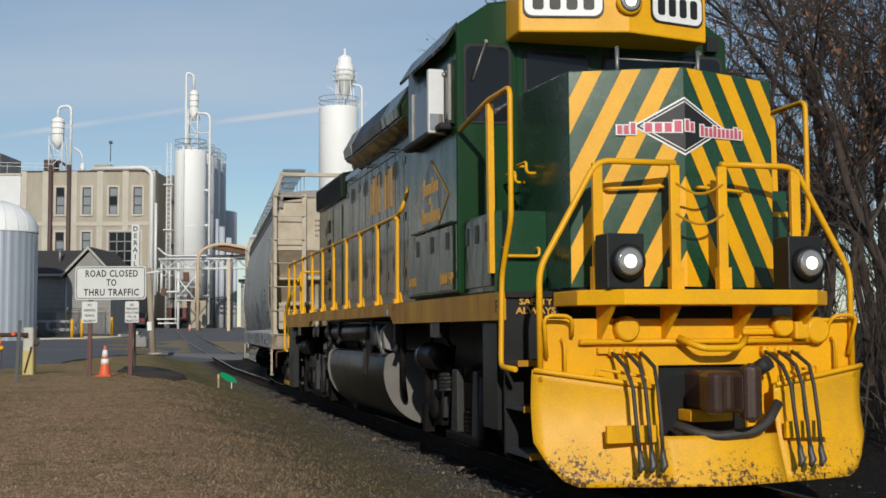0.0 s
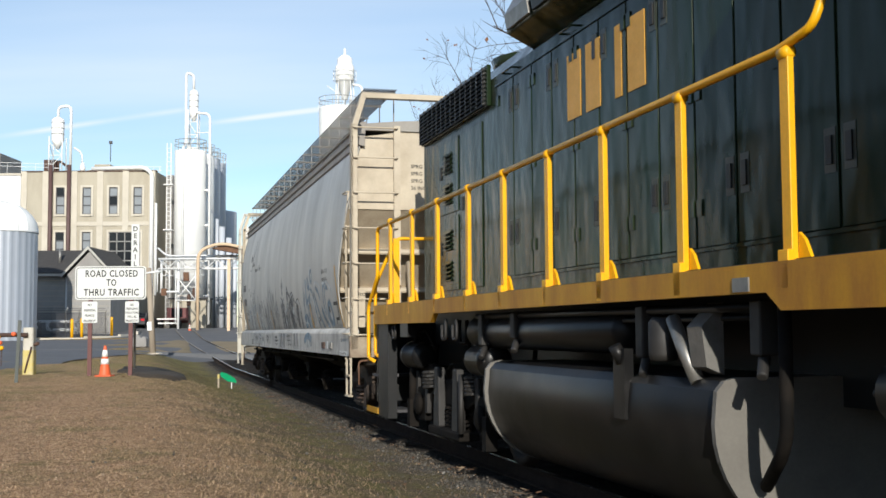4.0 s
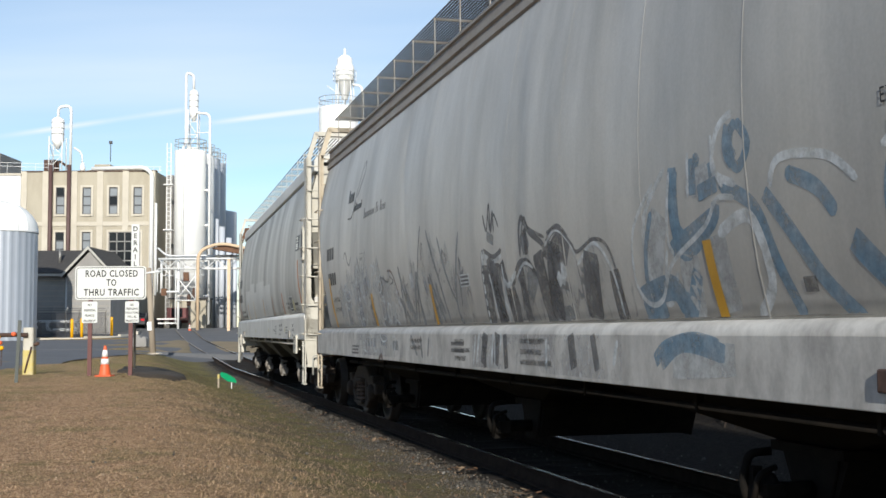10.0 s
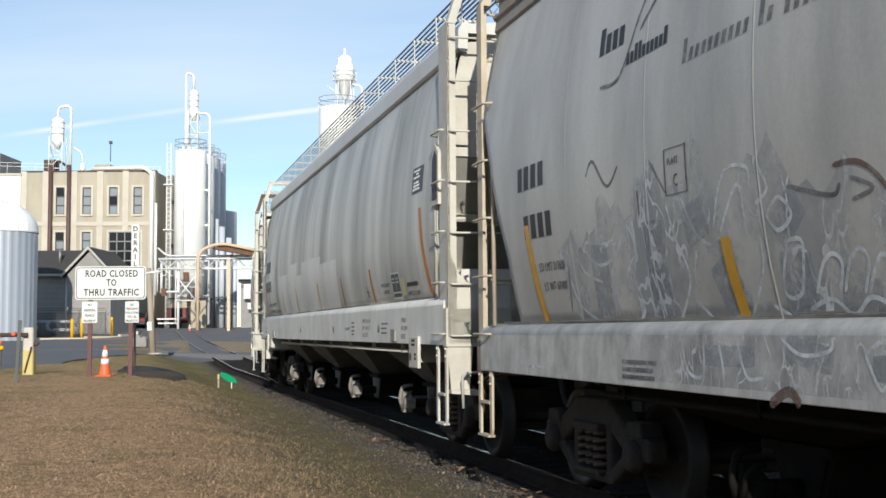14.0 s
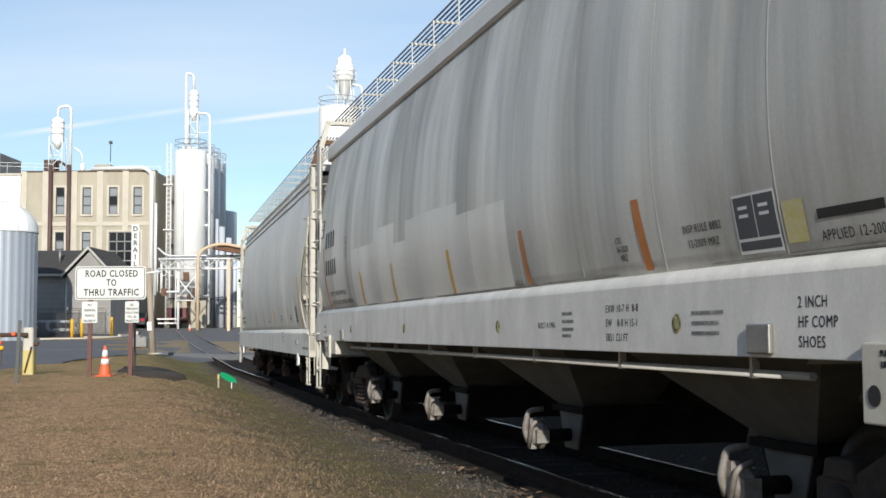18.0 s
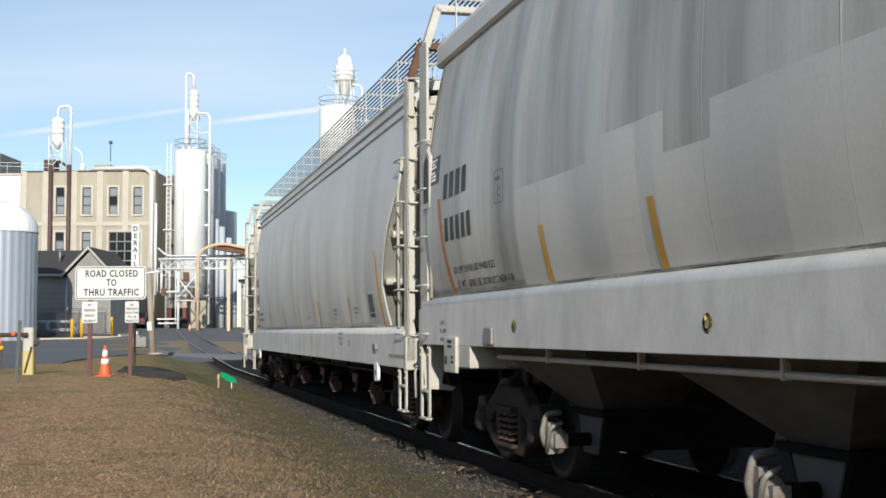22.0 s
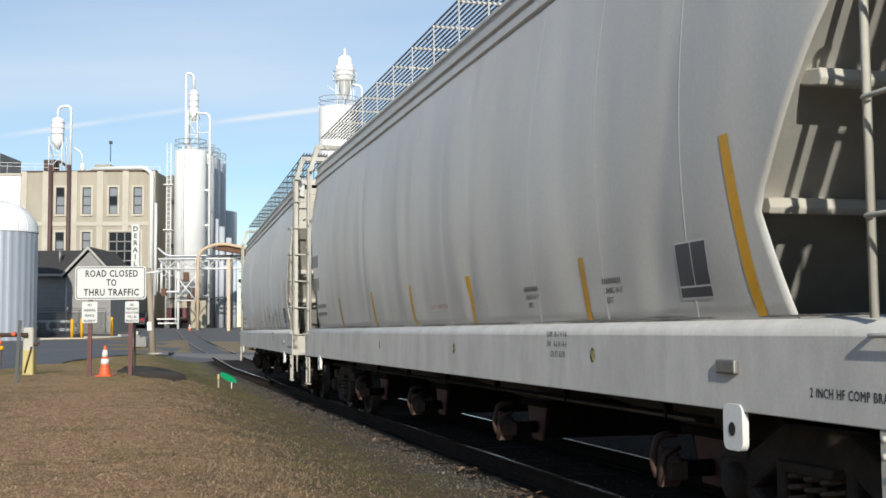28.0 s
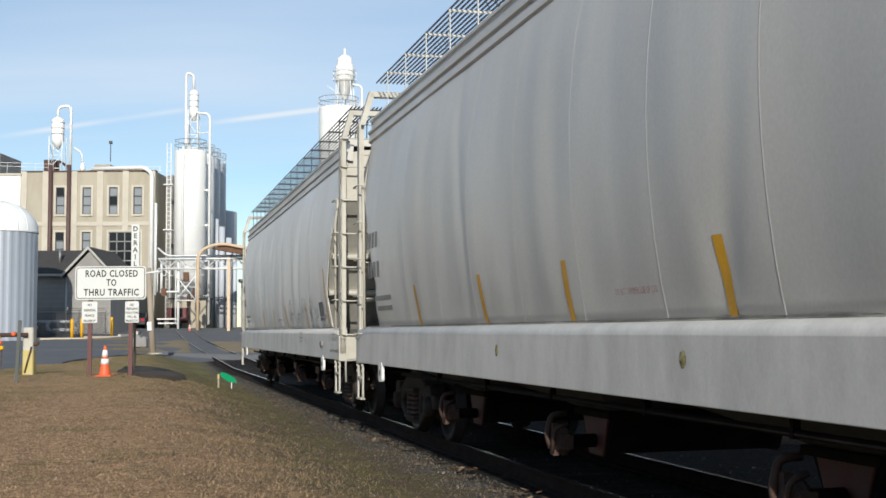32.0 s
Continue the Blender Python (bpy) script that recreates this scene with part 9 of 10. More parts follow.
    paint(M_GRAF_W, 0.024, (16.19, 2.46), (16.22, 2.14), (16.07, 2.10), (16.01, 2.20))
    paint(M_GRAF_W, 0.024, (15.88, 2.22), (15.80, 2.01), (15.68, 1.74), (15.93, 1.49))
    paint(M_GRAF_W, 0.024, (15.67, 2.24), (15.51, 2.00), (15.32, 1.92))
    paint(M_GRAF_W, 0.024, (15.28, 2.02), (15.10, 2.32), (14.84, 2.32), (14.83, 2.20))
    paint(M_GRAF_W, 0.024, (15.20, 1.99), (14.95, 2.24), (14.91, 1.96))
    paint(M_GRAF_W, 0.024, (14.72, 2.31), (14.64, 2.18), (14.78, 2.11))
    paint(M_GRAF_W, 0.024, (14.68, 2.04), (14.54, 2.12), (14.44, 2.02), (14.58, 1.95), (14.68, 2.04))
    paint(M_GRAF_W, 0.024, (14.77, 1.92), (14.81, 1.74), (15.02, 1.51))
    paint(M_GRAF_W, 0.024, (14.51, 1.89), (14.63, 1.63), (14.47, 1.62), (14.38, 1.87), (14.51, 1.89))
    paint(M_GRAF_W, 0.024, (14.78, 1.56), (14.63, 1.50), (14.72, 1.47))
    paint(M_GRAF_W, 0.024, (14.34, 1.61), (14.24, 1.75), (14.15, 1.80), (14.08, 1.75), (14.14, 1.61))
    paint(M_GRAF_W, 0.024, (14.10, 1.61), (14.01, 1.76), (13.92, 1.81), (13.87, 1.75), (13.94, 1.60))
    paint(M_GRAF_W, 0.024, (13.91, 1.60), (13.81, 1.74), (13.75, 1.77), (13.70, 1.70), (13.75, 1.59))
    paint(M_GRAF_W, 0.024, (14.43, 1.53), (14.22, 1.58), (14.06, 1.50), (13.89, 1.58), (13.66, 1.49))
    paint(M_GRAF_W, 0.024, (17.72, 1.81), (17.58, 1.61), (17.27, 1.50))
    paint(M_GRAF_W, 0.024, (16.17, 1.76), (16.12, 1.52))
    paint(M_GRAF_W, 0.024, (15.66, 1.61), (15.46, 1.48))
    paint(M_GRAF_W, 0.024, (15.15, 1.73), (15.05, 1.60), (15.16, 1.48))
    paint(M_GRAF_K, 0.025, (17.19, 2.56), (17.06, 2.66), (16.83, 2.45), (16.63, 2.57))
    paint(M_GRAF_K, 0.025, (16.08, 2.52), (15.86, 2.29))
    paint(M_GRAF_K, 0.025, (14.45, 2.17), (14.08, 2.08), (14.00, 2.13))
    paint(M_GRAF_K, 0.025, (13.92, 2.15), (13.75, 2.08), (13.92, 2.04))
    paint(M_GRAF_K, 0.025, (17.72, 1.93), (17.81, 1.57))
    paint(M_GRAF_K, 0.025, (16.32, 2.36), (16.31, 2.19))
    paint(M_GRAF_R, 0.03, (14.04, 2.22), (13.84, 2.21), (13.68, 2.10), (13.54, 1.88))
    paint(M_GRAF_G, 0.085, (13.43, 2.25), (13.18, 1.86), (12.79, 1.55))
    paint(M_GRAF_G, 0.085, (13.16, 2.01), (12.97, 1.73), (12.78, 1.58))
    paint(M_GRAF_G, 0.085, (13.52, 1.85), (13.13, 1.58), (12.93, 1.47))
    paint(M_GRAF_G, 0.085, (12.78, 1.58), (12.59, 1.89), (12.43, 2.13))
    paint(M_GRAF_G, 0.085, (12.41, 2.13), (12.43, 1.77), (12.33, 1.48))
    paint(M_GRAF_G, 0.085, (12.43, 1.77), (12.38, 1.47))
    paint(M_GRAF_G, 0.085, (11.90, 2.05), (11.70, 1.73), (11.62, 1.49))
    paint(M_GRAF_G, 0.085, (11.82, 2.08), (11.56, 1.76), (11.41, 1.53))
    paint(M_GRAF_G, 0.085, (11.73, 1.85), (11.92, 1.54))
    paint(M_GRAF_G, 0.085, (11.53, 1.97), (11.50, 1.84), (11.33, 1.62))
    paint(M_GRAF_H, 0.12, (13.18, 1.86), (12.96, 1.63))
    paint(M_GRAF_H, 0.12, (11.79, 1.78), (11.66, 1.55))
    paint(M_GRAF_H, 0.12, (11.74, 1.61), (11.38, 1.71))
    paint(M_GRAF_H, 0.12, (12.13, 2.05), (11.99, 1.85))
    paint(M_GRAF_H, 0.14, (14.54, 1.34), (14.11, 1.27))
    paint(M_GRAF_H, 0.12, (15.56, 1.28), (14.86, 1.28))
    paint(M_GRAF_G, 0.12, (13.79, 1.25), (13.48, 1.25))
    paint(M_GRAF_W, 0.022, (15.75, 1.37), (15.66, 1.18), (15.47, 1.16), (15.46, 1.37))
    paint(M_GRAF_W, 0.022, (15.28, 1.39), (15.20, 1.16))
    paint(M_GRAF_W, 0.022, (15.06, 1.38), (14.95, 1.17), (14.78, 1.17))
    paint(M_GRAF_W, 0.022, (14.58, 1.38), (14.40, 1.30), (14.15, 1.32), (14.11, 1.38))
    paint(M_GRAF_W, 0.022, (13.85, 1.31), (13.73, 1.15), (13.63, 1.31), (13.72, 1.37), (13.85, 1.31))
    paint(M_GRAF_W, 0.022, (11.78, 1.33), (11.70, 1.20), (11.79, 1.09))
    paint(M_GRAF_W, 0.022, (18.82, 1.33), (18.82, 1.15), (18.19, 1.13))
    paint(M_GRAF_G, 0.07, (11.87, 1.36), (11.92, 1.14))
    paint(M_GRAF_G, 0.07, (12.78, 1.38), (12.42, 1.15))
    paint(M_GRAF_G, 0.07, (12.28, 1.38), (12.17, 1.12))
    paint(M_GRAF_R, 0.06, (14.71, 1.03), (14.52, 1.11), (14.41, 1.04))
    paint(M_GRAF_K, 0.26, (9.65, 2.06), (9.67, 1.48))
    paint(M_GRAF_K, 0.26, (9.30, 2.06), (9.33, 1.47))
    paint(M_GRAF_K, 0.26, (8.94, 1.81), (8.89, 1.47))
    paint(M_GRAF_W, 0.05, (9.36, 1.97), (9.40, 1.58))
    paint(M_GRAF_W, 0.05, (9.11, 2.04), (9.10, 1.48))
    paint(M_GRAF_W, 0.05, (9.70, 2.19), (9.74, 1.96), (9.75, 1.48))
    paint(M_GRAF_W, 0.05, (9.09, 1.90), (8.98, 1.84), (8.73, 1.95))
    paint(M_GRAF_K, 0.17, (9.64, 1.41), (9.73, 1.11))
    paint(M_GRAF_K, 0.17, (9.26, 1.41), (9.33, 1.12))
    paint(M_GRAF_W, 0.05, (9.85, 1.41), (9.95, 1.11))
    paint(M_GRAF_W, 0.05, (9.39, 1.41), (9.46, 1.11))
    paint(M_GRAF_W, 0.05, (9.15, 1.41), (9.18, 1.24))
    paint(M_GRAF_K, 0.2, (9.44, 2.08), (9.35, 1.54))
    paint(M_GRAF_K, 0.18, (8.56, 1.98), (8.55, 1.51))
    paint(M_GRAF_K, 0.1, (8.36, 2.30), (8.33, 2.08))
    paint(M_GRAF_K, 0.28, (7.67, 2.13), (7.84, 1.52))
    paint(M_GRAF_K, 0.3, (6.96, 2.01), (7.06, 1.51))
    paint(M_GRAF_K, 0.18, (6.57, 1.86), (6.54, 1.50))
    paint(M_GRAF_W, 0.03, (9.67, 2.22), (9.52, 1.87), (9.47, 1.54))
    paint(M_GRAF_W, 0.03, (8.77, 1.88), (8.45, 2.01), (8.22, 1.96))
    paint(M_GRAF_W, 0.03, (7.89, 2.12), (7.60, 2.23), (7.34, 2.11), (7.26, 2.00))
    paint(M_GRAF_W, 0.03, (7.24, 1.93), (6.87, 2.07), (6.60, 1.86), (6.52, 1.53))
    paint(M_GRAF_K, 0.03, (8.51, 2.13), (8.35, 2.39), (8.22, 2.29), (7.87, 2.19))
    paint(M_GRAF_K, 0.03, (7.82, 2.22), (7.55, 2.24), (7.31, 2.10), (7.21, 2.03), (6.86, 2.10), (6.59, 1.98), (6.44, 1.50))
    paint(M_GRAF_K, 0.03, (9.45, 2.53), (9.38, 2.36), (9.26, 2.51), (9.11, 2.38))
    paint(M_GRAF_W, 0.1, (7.67, 1.88), (7.61, 1.80))
    paint(M_GRAF_B, 0.13, (5.49, 2.44), (5.51, 2.10), (5.44, 1.99))
    paint(M_GRAF_B, 0.12, (5.60, 1.93), (5.30, 2.01), (4.99, 2.09))
    paint(M_GRAF_B, 0.1, (5.22, 2.46), (5.23, 2.24))
    paint(M_GRAF_B, 0.1, (5.16, 2.24), (4.91, 2.27))
    paint(M_GRAF_B, 0.17, (6.17, 1.64), (5.68, 1.70), (5.54, 1.57))
    paint(M_GRAF_B, 0.06, (5.86, 2.20), (6.00, 1.96), (6.03, 1.72), (5.83, 1.68))
    paint(M_GRAF_B, 0.16, (6.16, 1.54), (5.82, 1.59))
    paint(M_GRAF_B, 0.12, (5.52, 1.67), (5.54, 1.49))
    paint(M_GRAF_B, 0.12, (4.72, 2.58), (4.75, 2.45), (4.69, 2.37))
    paint(M_GRAF_W, 0.035, (5.80, 2.38), (6.16, 2.12), (6.23, 1.78), (6.08, 1.61), (5.85, 1.63), (5.62, 1.85), (5.12, 2.04), (4.93, 2.18), (4.72, 2.17))
    paint(M_GRAF_W, 0.035, (5.54, 2.42), (5.64, 2.04), (5.58, 1.90))
    paint(M_GRAF_W, 0.035, (5.26, 2.50), (5.30, 2.23))
    paint(M_GRAF_W, 0.035, (4.95, 2.56), (4.93, 2.39), (4.84, 2.24))
    paint(M_GRAF_W, 0.035, (5.75, 1.76), (5.67, 1.94))
    paint(M_GRAF_B, 0.1, (5.85, 1.23), (5.69, 1.32), (5.32, 1.37), (4.99, 1.33))
    paint(M_GRAF_K, 0.1, (9.72, 1.39), (9.66, 1.08))
    paint(M_GRAF_K, 0.12, (9.04, 1.40), (9.00, 1.09))
    paint(M_GRAF_K, 0.14, (7.38, 1.40), (7.31, 1.14))
    paint(M_GRAF_K, 0.1, (6.93, 1.40), (6.84, 1.14))
    paint(M_GRAF_W, 0.05, (7.93, 1.36), (7.94, 1.10))
    paint(M_GRAF_W, 0.04, (9.98, 1.39), (10.06, 1.09))
    paint(M_GRAF_W, 0.03, (9.34, 1.40), (9.35, 1.09))
    paint(M_GRAF_W, 0.05, (6.47, 1.36), (6.54, 1.18))
    for k, line in enumerate(("OPEN HATCH", "BEFORE UNLOADING", "COMPARTMENT")):
        side_text(r, c, line, 0.05, 10.76, 1.3 - 0.085 * k)
    side_bar(r, c, 10.54, 1.88, 0.32, 0.13, M_GRAF_W, "builder_plate")
    for k in range(3):
        side_bar(r, c, 10.52, 1.895 + 0.038 * k, 0.28, 0.022, M_GRAF_K, "builder_plate_bar", 0, 0.005)
    side_bar(r, c, 1.80, 1.50, 0.10, 1.02, M_STRIPE_Y, "reflector_stripe", -0.30, 0.005)
    for y in (5.12, 11.82, 15.15):
        side_bar(r, c, y, 1.50, 0.11, 0.46, M_STRIPE_Y, "reflector_stripe", -0.06, 0.005)
    side_bar(r, c, 18.46, 1.50, 0.11, 0.82, M_STRIPE_Y, "reflector_stripe", -0.16, 0.005)
    side_text(r, c, "EXW 10-2 H 8-9", 0.075, 3.33, 2.44)
    side_text(r, c, "EW 8-4 H 15-0", 0.075, 3.29, 2.30)
    for y, z, w, h in ((2.40, 1.87, 0.40, 0.06), (2.06, 1.66, 0.06, 0.22), (2.34, 1.62, 0.30, 0.05), (2.36, 1.56, 0.06, 0.1)):
        side_bar(r, c, y, z, w, h, M_BLACK_L, "bracket_mark")
    # stencil block and slogan beside the faded emblem
    for k in range(4):
        side_bar(r, c, 17.0 - 0.115 * k, 3.42, 0.085, 0.2 if k == 0 else 0.14, M_BLACK_L, "emblem_bar")
    for k in range(10):
        side_bar(r, c, 16.5 - 0.068 * k, 3.25, 0.05, 0.12 if k in (2, 3, 9) else 0.08, M_BLACK_L, "emblem_bar")
    b = bmnew()
    stroke(b, [(-16.95, 3.18), (-16.6, 3.2), (-16.3, 3.6), (-15.98, 3.95), (-15.9, 3.75), (-16.3, 3.45)], 0.03)
    part("emblem_flourish", onto_side(b, c, 0, 0, 0.004), M_GRAF_K, r)
    for k in range(18):
        if k not in (10, 13):
            side_bar(r, c, 15.6 - 0.085 * k, 3.06, 0.05, 0.15 if k in (0, 11, 14) else 0.08, M_GRAF_K, "slogan_bar", 0.02)
    for k in range(4):
        side_bar(r, c, 18.75 - 0.17 * k, 2.62, 0.12, 0.2, M_BLACK_L, "reporting_mark_bar")
        side_bar(r, c, 18.62 - 0.17 * k, 2.20, 0.12, 0.2, M_BLACK_L, "reporting_mark_bar")
    side_text(r, c, "LD LMT 217600", 0.07, 18.35, 1.92)
    side_text(r, c, "LT WT 67400", 0.07, 18.3, 1.76)
    for y, z, w, h in ((15.86, 2.27, 0.3, 0.005), (15.86, 2.56, 0.3, 0.005), (15.86, 2.27, 0.012, 0.29), (15.57, 2.27, 0.012, 0.3)):
        side_bar(r, c, y, z, w, h, M_BLACK_L, "plate_border")
    side_text(r, c, "PLATE", 0.045, 15.81, 2.46)
    side_text(r, c, "C", 0.08, 15.74, 2.32)
    for y, z, w, h in ((16.66, 1.20, 0.55, 0.03), (16.66, 1.15, 0.5, 0.03), (16.66, 1.10, 0.52, 0.03), (10.9, 1.28, 0.5, 0.04), (10.9, 1.21, 0.5, 0.04)):
        side_bar(r, c, y, z, w, h, M_GRAF_K, "stencil_bar")
    side_text(r, c, "DO NOT VIBRATE EMPTY", 0.045, 8.6, 1.32)
    side_text(r, c, "CLOSE HOPPER GATES", 0.045, 8.6, 1.23)
    side_text(r, c, "HATCHES BEFORE MOVING CAR", 0.045, 8.6, 1.14)
    side_text(r, c, "DO NOT VIBRATE EMPTY", 0.045, 12.8, 1.30)
    side_text(r, c, "CLOSE HOPPER GATES", 0.045, 12.8, 1.22)
    side_bar(r, c, 1.66, 1.05, 0.72, 0.075, M_WHITE, "stencil_panel")
    side_text(r, c, "2 INCH HF COMP SHOES", 0.042, 1.64, 1.066, squeeze=0.92)
    side_text(r, c, "C/L", 0.06, 1.56, 1.27)
    side_bar(r, c, 3.0, 1.14, 0.16, 0.13, M_WHITE, "paper_label")
    for y in (3.46, 2.66):
        b = bmnew()
        box(b, -1.60, -1.57, y - 0.26, y, 1.14, 1.25)
        part("card_holder", b, M_RUSTY if y > 3 else M_CHAIN, r, bevel=0.01)
    side_bar(r, c, 2.86, 1.76, 0.13, 0.1, M_BLACK_L, "small_label")
    side_bar(r, c, 4.15, 1.62, 0.12, 0.08, M_GRAF_K, "small_label")
    side_bar(r, c, 12.85, 1.95, 0.22, 0.18, M_GRAF_W, "paper_label")
    for k, s in enumerate(("SPRG 7 OC D-5", "SPRG 7 IC D-5", "SPRG 2 IIC D-6A", "36 INCH WHEELS")):
        bm = letters(s, 0.06, "LEFT")
        bmesh.ops.transform(bm, matrix=Matrix.Translation((-0.55, c["yf"] + 0.235, 4.02 - 0.115 * k)) @ Matrix.Rotation(radians(90), 4, "X"), verts=bm.verts)
        part("lettering", bm, M_BLACK_L, r)
    for k, s in enumerate(("DEFECT", "CARD")):
        bm = letters(s, 0.05, "LEFT")
        bmesh.ops.transform(bm, matrix=Matrix.Translation((-1.43, c["yf"] + 0.6, 2.0 - 0.085 * k)) @ Matrix.Rotation(radians(90), 4, "X"), verts=bm.verts)
        part("lettering", bm, M_BLACK_L, r)
    b = bmnew()
    box(b, -1.52, -1.22, c["yf"] + 0.605, c["yf"] + 0.63, 1.5, 2.12)
    part("card_board", b, M_TAN, r)


def marks_b():
    c, r = CAR_B, CAR_B["root"]
    for y, mat in ((4.74, M_STRIPE_O), (7.22, M_STRIPE_O), (9.68, M_STRIPE_Y), (12.44, M_STRIPE_Y), (14.58, M_STRIPE_Y)):
        side_bar(r, c, y, 1.82, 0.11, 0.48, mat, "reflector_stripe", -0.06, 0.005)
    side_bar(r, c, 1.58, 1.82, 0.10, 1.05, M_STRIPE_O, "reflector_stripe", -0.22, 0.005)
    side_bar(r, c, 17.55, 1.82, 0.10, 1.05, M_STRIPE_O, "reflector_stripe", -0.36, 0.005)
    # repainted, cleaner band over the lower side
    edges = ((15.2, 2.66), (13.5, 2.82), (12.2, 2.55), (11.6, 2.78), (9.9, 2.76), (9.2, 2.62), (7.62, 2.77))
    for (ya, za), (yb, zb) in zip(edges, edges[1:]):
        b = bmnew()
        n = 8
        v = [(b.verts.new((-ya, 1.83 + (za - 1.83) * i / n, 0)), b.verts.new((-yb, 1.83 + (za - 1.83) * i / n, 0))) for i in range(n + 1)]
        for p, q in zip(v, v[1:]):
            b.faces.new((p[0], p[1], q[1], q[0]))
        bmesh.ops.subdivide_edges(b, edges=[e for e in b.edges if abs(e.verts[0].co.y - e.verts[1].co.y) < 1e-5], cuts=8)
        part("touch_up_patch", onto_side(b, c, 0, 0, 0.0025), M_HOP_C, r)
    for s, h, y, z in (("EXW 10-7 H  8-8", 0.055, 5.28, 1.555), ("EW    8-8 H 15-1", 0.055, 5.28, 1.455), ("5851 CU FT", 0.055, 5.28, 1.355), ("BUILT 4-1996", 0.05, 6.72, 1.45),
                       ("2 INCH", 0.06, 2.77, 1.54), ("HF COMP", 0.06, 2.77, 1.44), ("SHOES", 0.06, 2.77, 1.34), ("2 INCH", 0.045, 17.87, 1.50), ("HF COMP", 0.045, 17.87, 1.41), ("SHOES", 0.045, 17.87, 1.32),
                       ("LTU", 0.045, 5.17, 2.03), ("06-2020", 0.045, 5.17, 1.97), ("MRZ", 0.045, 5.12, 1.91), ("INSP RULE 88B2", 0.05, 4.12, 2.02), ("12-2009 MRZ", 0.05, 4.08, 1.93), ("APPLIED 12-2009", 0.055, 2.66, 1.87), ("CARBOLINE", 0.05, 2.66, 1.98),
                       ("LD LMT 219100 LBS 99400 KGS", 0.075, 17.41, 2.03), ("LT WT   66900 LBS 30300 KGS NEW 4-96", 0.075, 17.36, 1.88)):
        if "CARBO" in s:
            side_bar(r, c, y, z, 0.55, 0.05, M_BLACK_L)
        else:
            side_text(r, c, s, h, y, z, squeeze=0.98)
    for k in range(4):
        side_bar(r, c, 17.68 - 0.25 * k, 2.84, 0.17, 0.27, M_BLACK_L, "reporting_mark_bar", rows=3)
    for k in range(5):
        side_bar(r, c, 17.60 - 0.215 * k, 2.38, 0.14, 0.25, M_BLACK_L, "reporting_mark_bar", rows=3)
    for y, z, w, h in ((15.82, 2.60, 0.27, 0.005), (15.82, 2.90, 0.27, 0.005), (15.82, 2.60, 0.012, 0.3), (15.56, 2.60, 0.012, 0.312)):
        side_bar(r, c, y, z, w, h, M_BLACK_L, "plate_border")
    side_text(r, c, "PLATE", 0.04, 15.78, 2.81)
    side_text(r, c, "C", 0.085, 15.72, 2.66)
    for y in (2.16, 18.39):
        side_bar(r, c, y, 3.06, 0.5, 0.31, M_PLACARD, "lifting_placard")
        for k, line in enumerate(("LIFTING PROVISIONS", "PER AAR", "STANDARD S-234-92", "VERTICALLY LIFT", "UPRIGHT CAR ONLY", "INSPECT PRIOR TO USE")):
            w = 0.0205 * len(line)
            bm = letters(line, 0.026, "LEFT", 1.05, 0.80, bold=0.04)
            part("lettering", onto_side(bm, c, y - 0.25 + w / 2, 3.315 - 0.04 * k - (0.02 if k > 2 else 0), 0.006), M_SIGN, r)
    side_bar(r, c, 3.47, 1.85, 0.45, 0.33, M_SIGN, "data_panel")
    for k in range(2):
        side_bar(r, c, 3.455 - 0.215 * k, 1.935, 0.205, 0.23, M_PLACARD, "data_panel_bar", 0, 0.005)
        for j in range(2):
            side_bar(r, c, 3.41 - 0.215 * k, 2.05 + 0.045 * j, 0.10, 0.018, M_SIGN, "data_panel_text", 0, 0.0065)
    side_bar(r, c, 3.455, 1.868, 0.42, 0.05, M_PLACARD, "data_panel_bar", 0, 0.005)
    side_bar(r, c, 2.97, 1.88, 0.2, 0.22, M_DECAL, "notice_sticker", 0, 0.005)
    for y, z, w in ((6.16, 1.55, 0.22), (6.16, 1.49, 0.25), (6.16, 1.43, 0.25), (6.16, 1.38, 0.2), (3.95, 1.52, 0.4), (3.95, 1.46, 0.35), (3.95, 1.40, 0.35)):
        side_bar(r, c, y, z, w, 0.022, M_GRAF_K, "stencil_bar")
    for y in (4.15, 7.83, 11.68, 15.3):
        b = bmnew()
        lathe(b, [(0.01, 0), (0.06, 0)], 16)
        part("round_decal", onto_side(b, c, y, 1.47, 0.004), M_DECAL, r)
    for y in (3.25, 16.13):
        b = bmnew()
        box(b, -1.635, -1.60, y - 0.24, y, 1.30, 1.46)
        part("card_holder", b, M_CHAIN, r, bevel=0.01)
    for y in (1.74, 17.11):
        b = bmnew()
        box(b, -1.64, -1.60, y, y + 0.45, 1.0, 1.37)
        box(b, -1.60, -1.2, y + (0.38 if y < 9 else -0.4), y + 0.45, 1.06, 1.28)
        jp = part("jacking_plate", b, M_CREAM, r, bevel=0.01)
        b = bmnew()
        lathe(b, [(0.01, 0), (0.05, 0.002)], 14, Matrix.Translation((-1.644, y + 0.35, 1.13)) @ Matrix.Rotation(radians(-90), 4, "Y"))
        part("jack_hole", b, M_BLACK_L, jp)
        for k, line in enumerate(("PULL HERE", "LIFT HERE", "JACK", "HERE")):
            bm = letters(line, 0.028, "CENTER", 1.05, 0.85, bold=0.04)
            bmesh.ops.transform(bm, matrix=Matrix(((0, 0, -1, -1.6425), (-1, 0, 0, y + (0.22 if k < 2 else 0.12)), (0, 1, 0, 1.31 - 0.05 * k - (0.06 if k > 1 else 0)), (0, 0, 0, 1))), verts=bm.verts)
            part("lettering", bm, M_BLACK_L, jp)
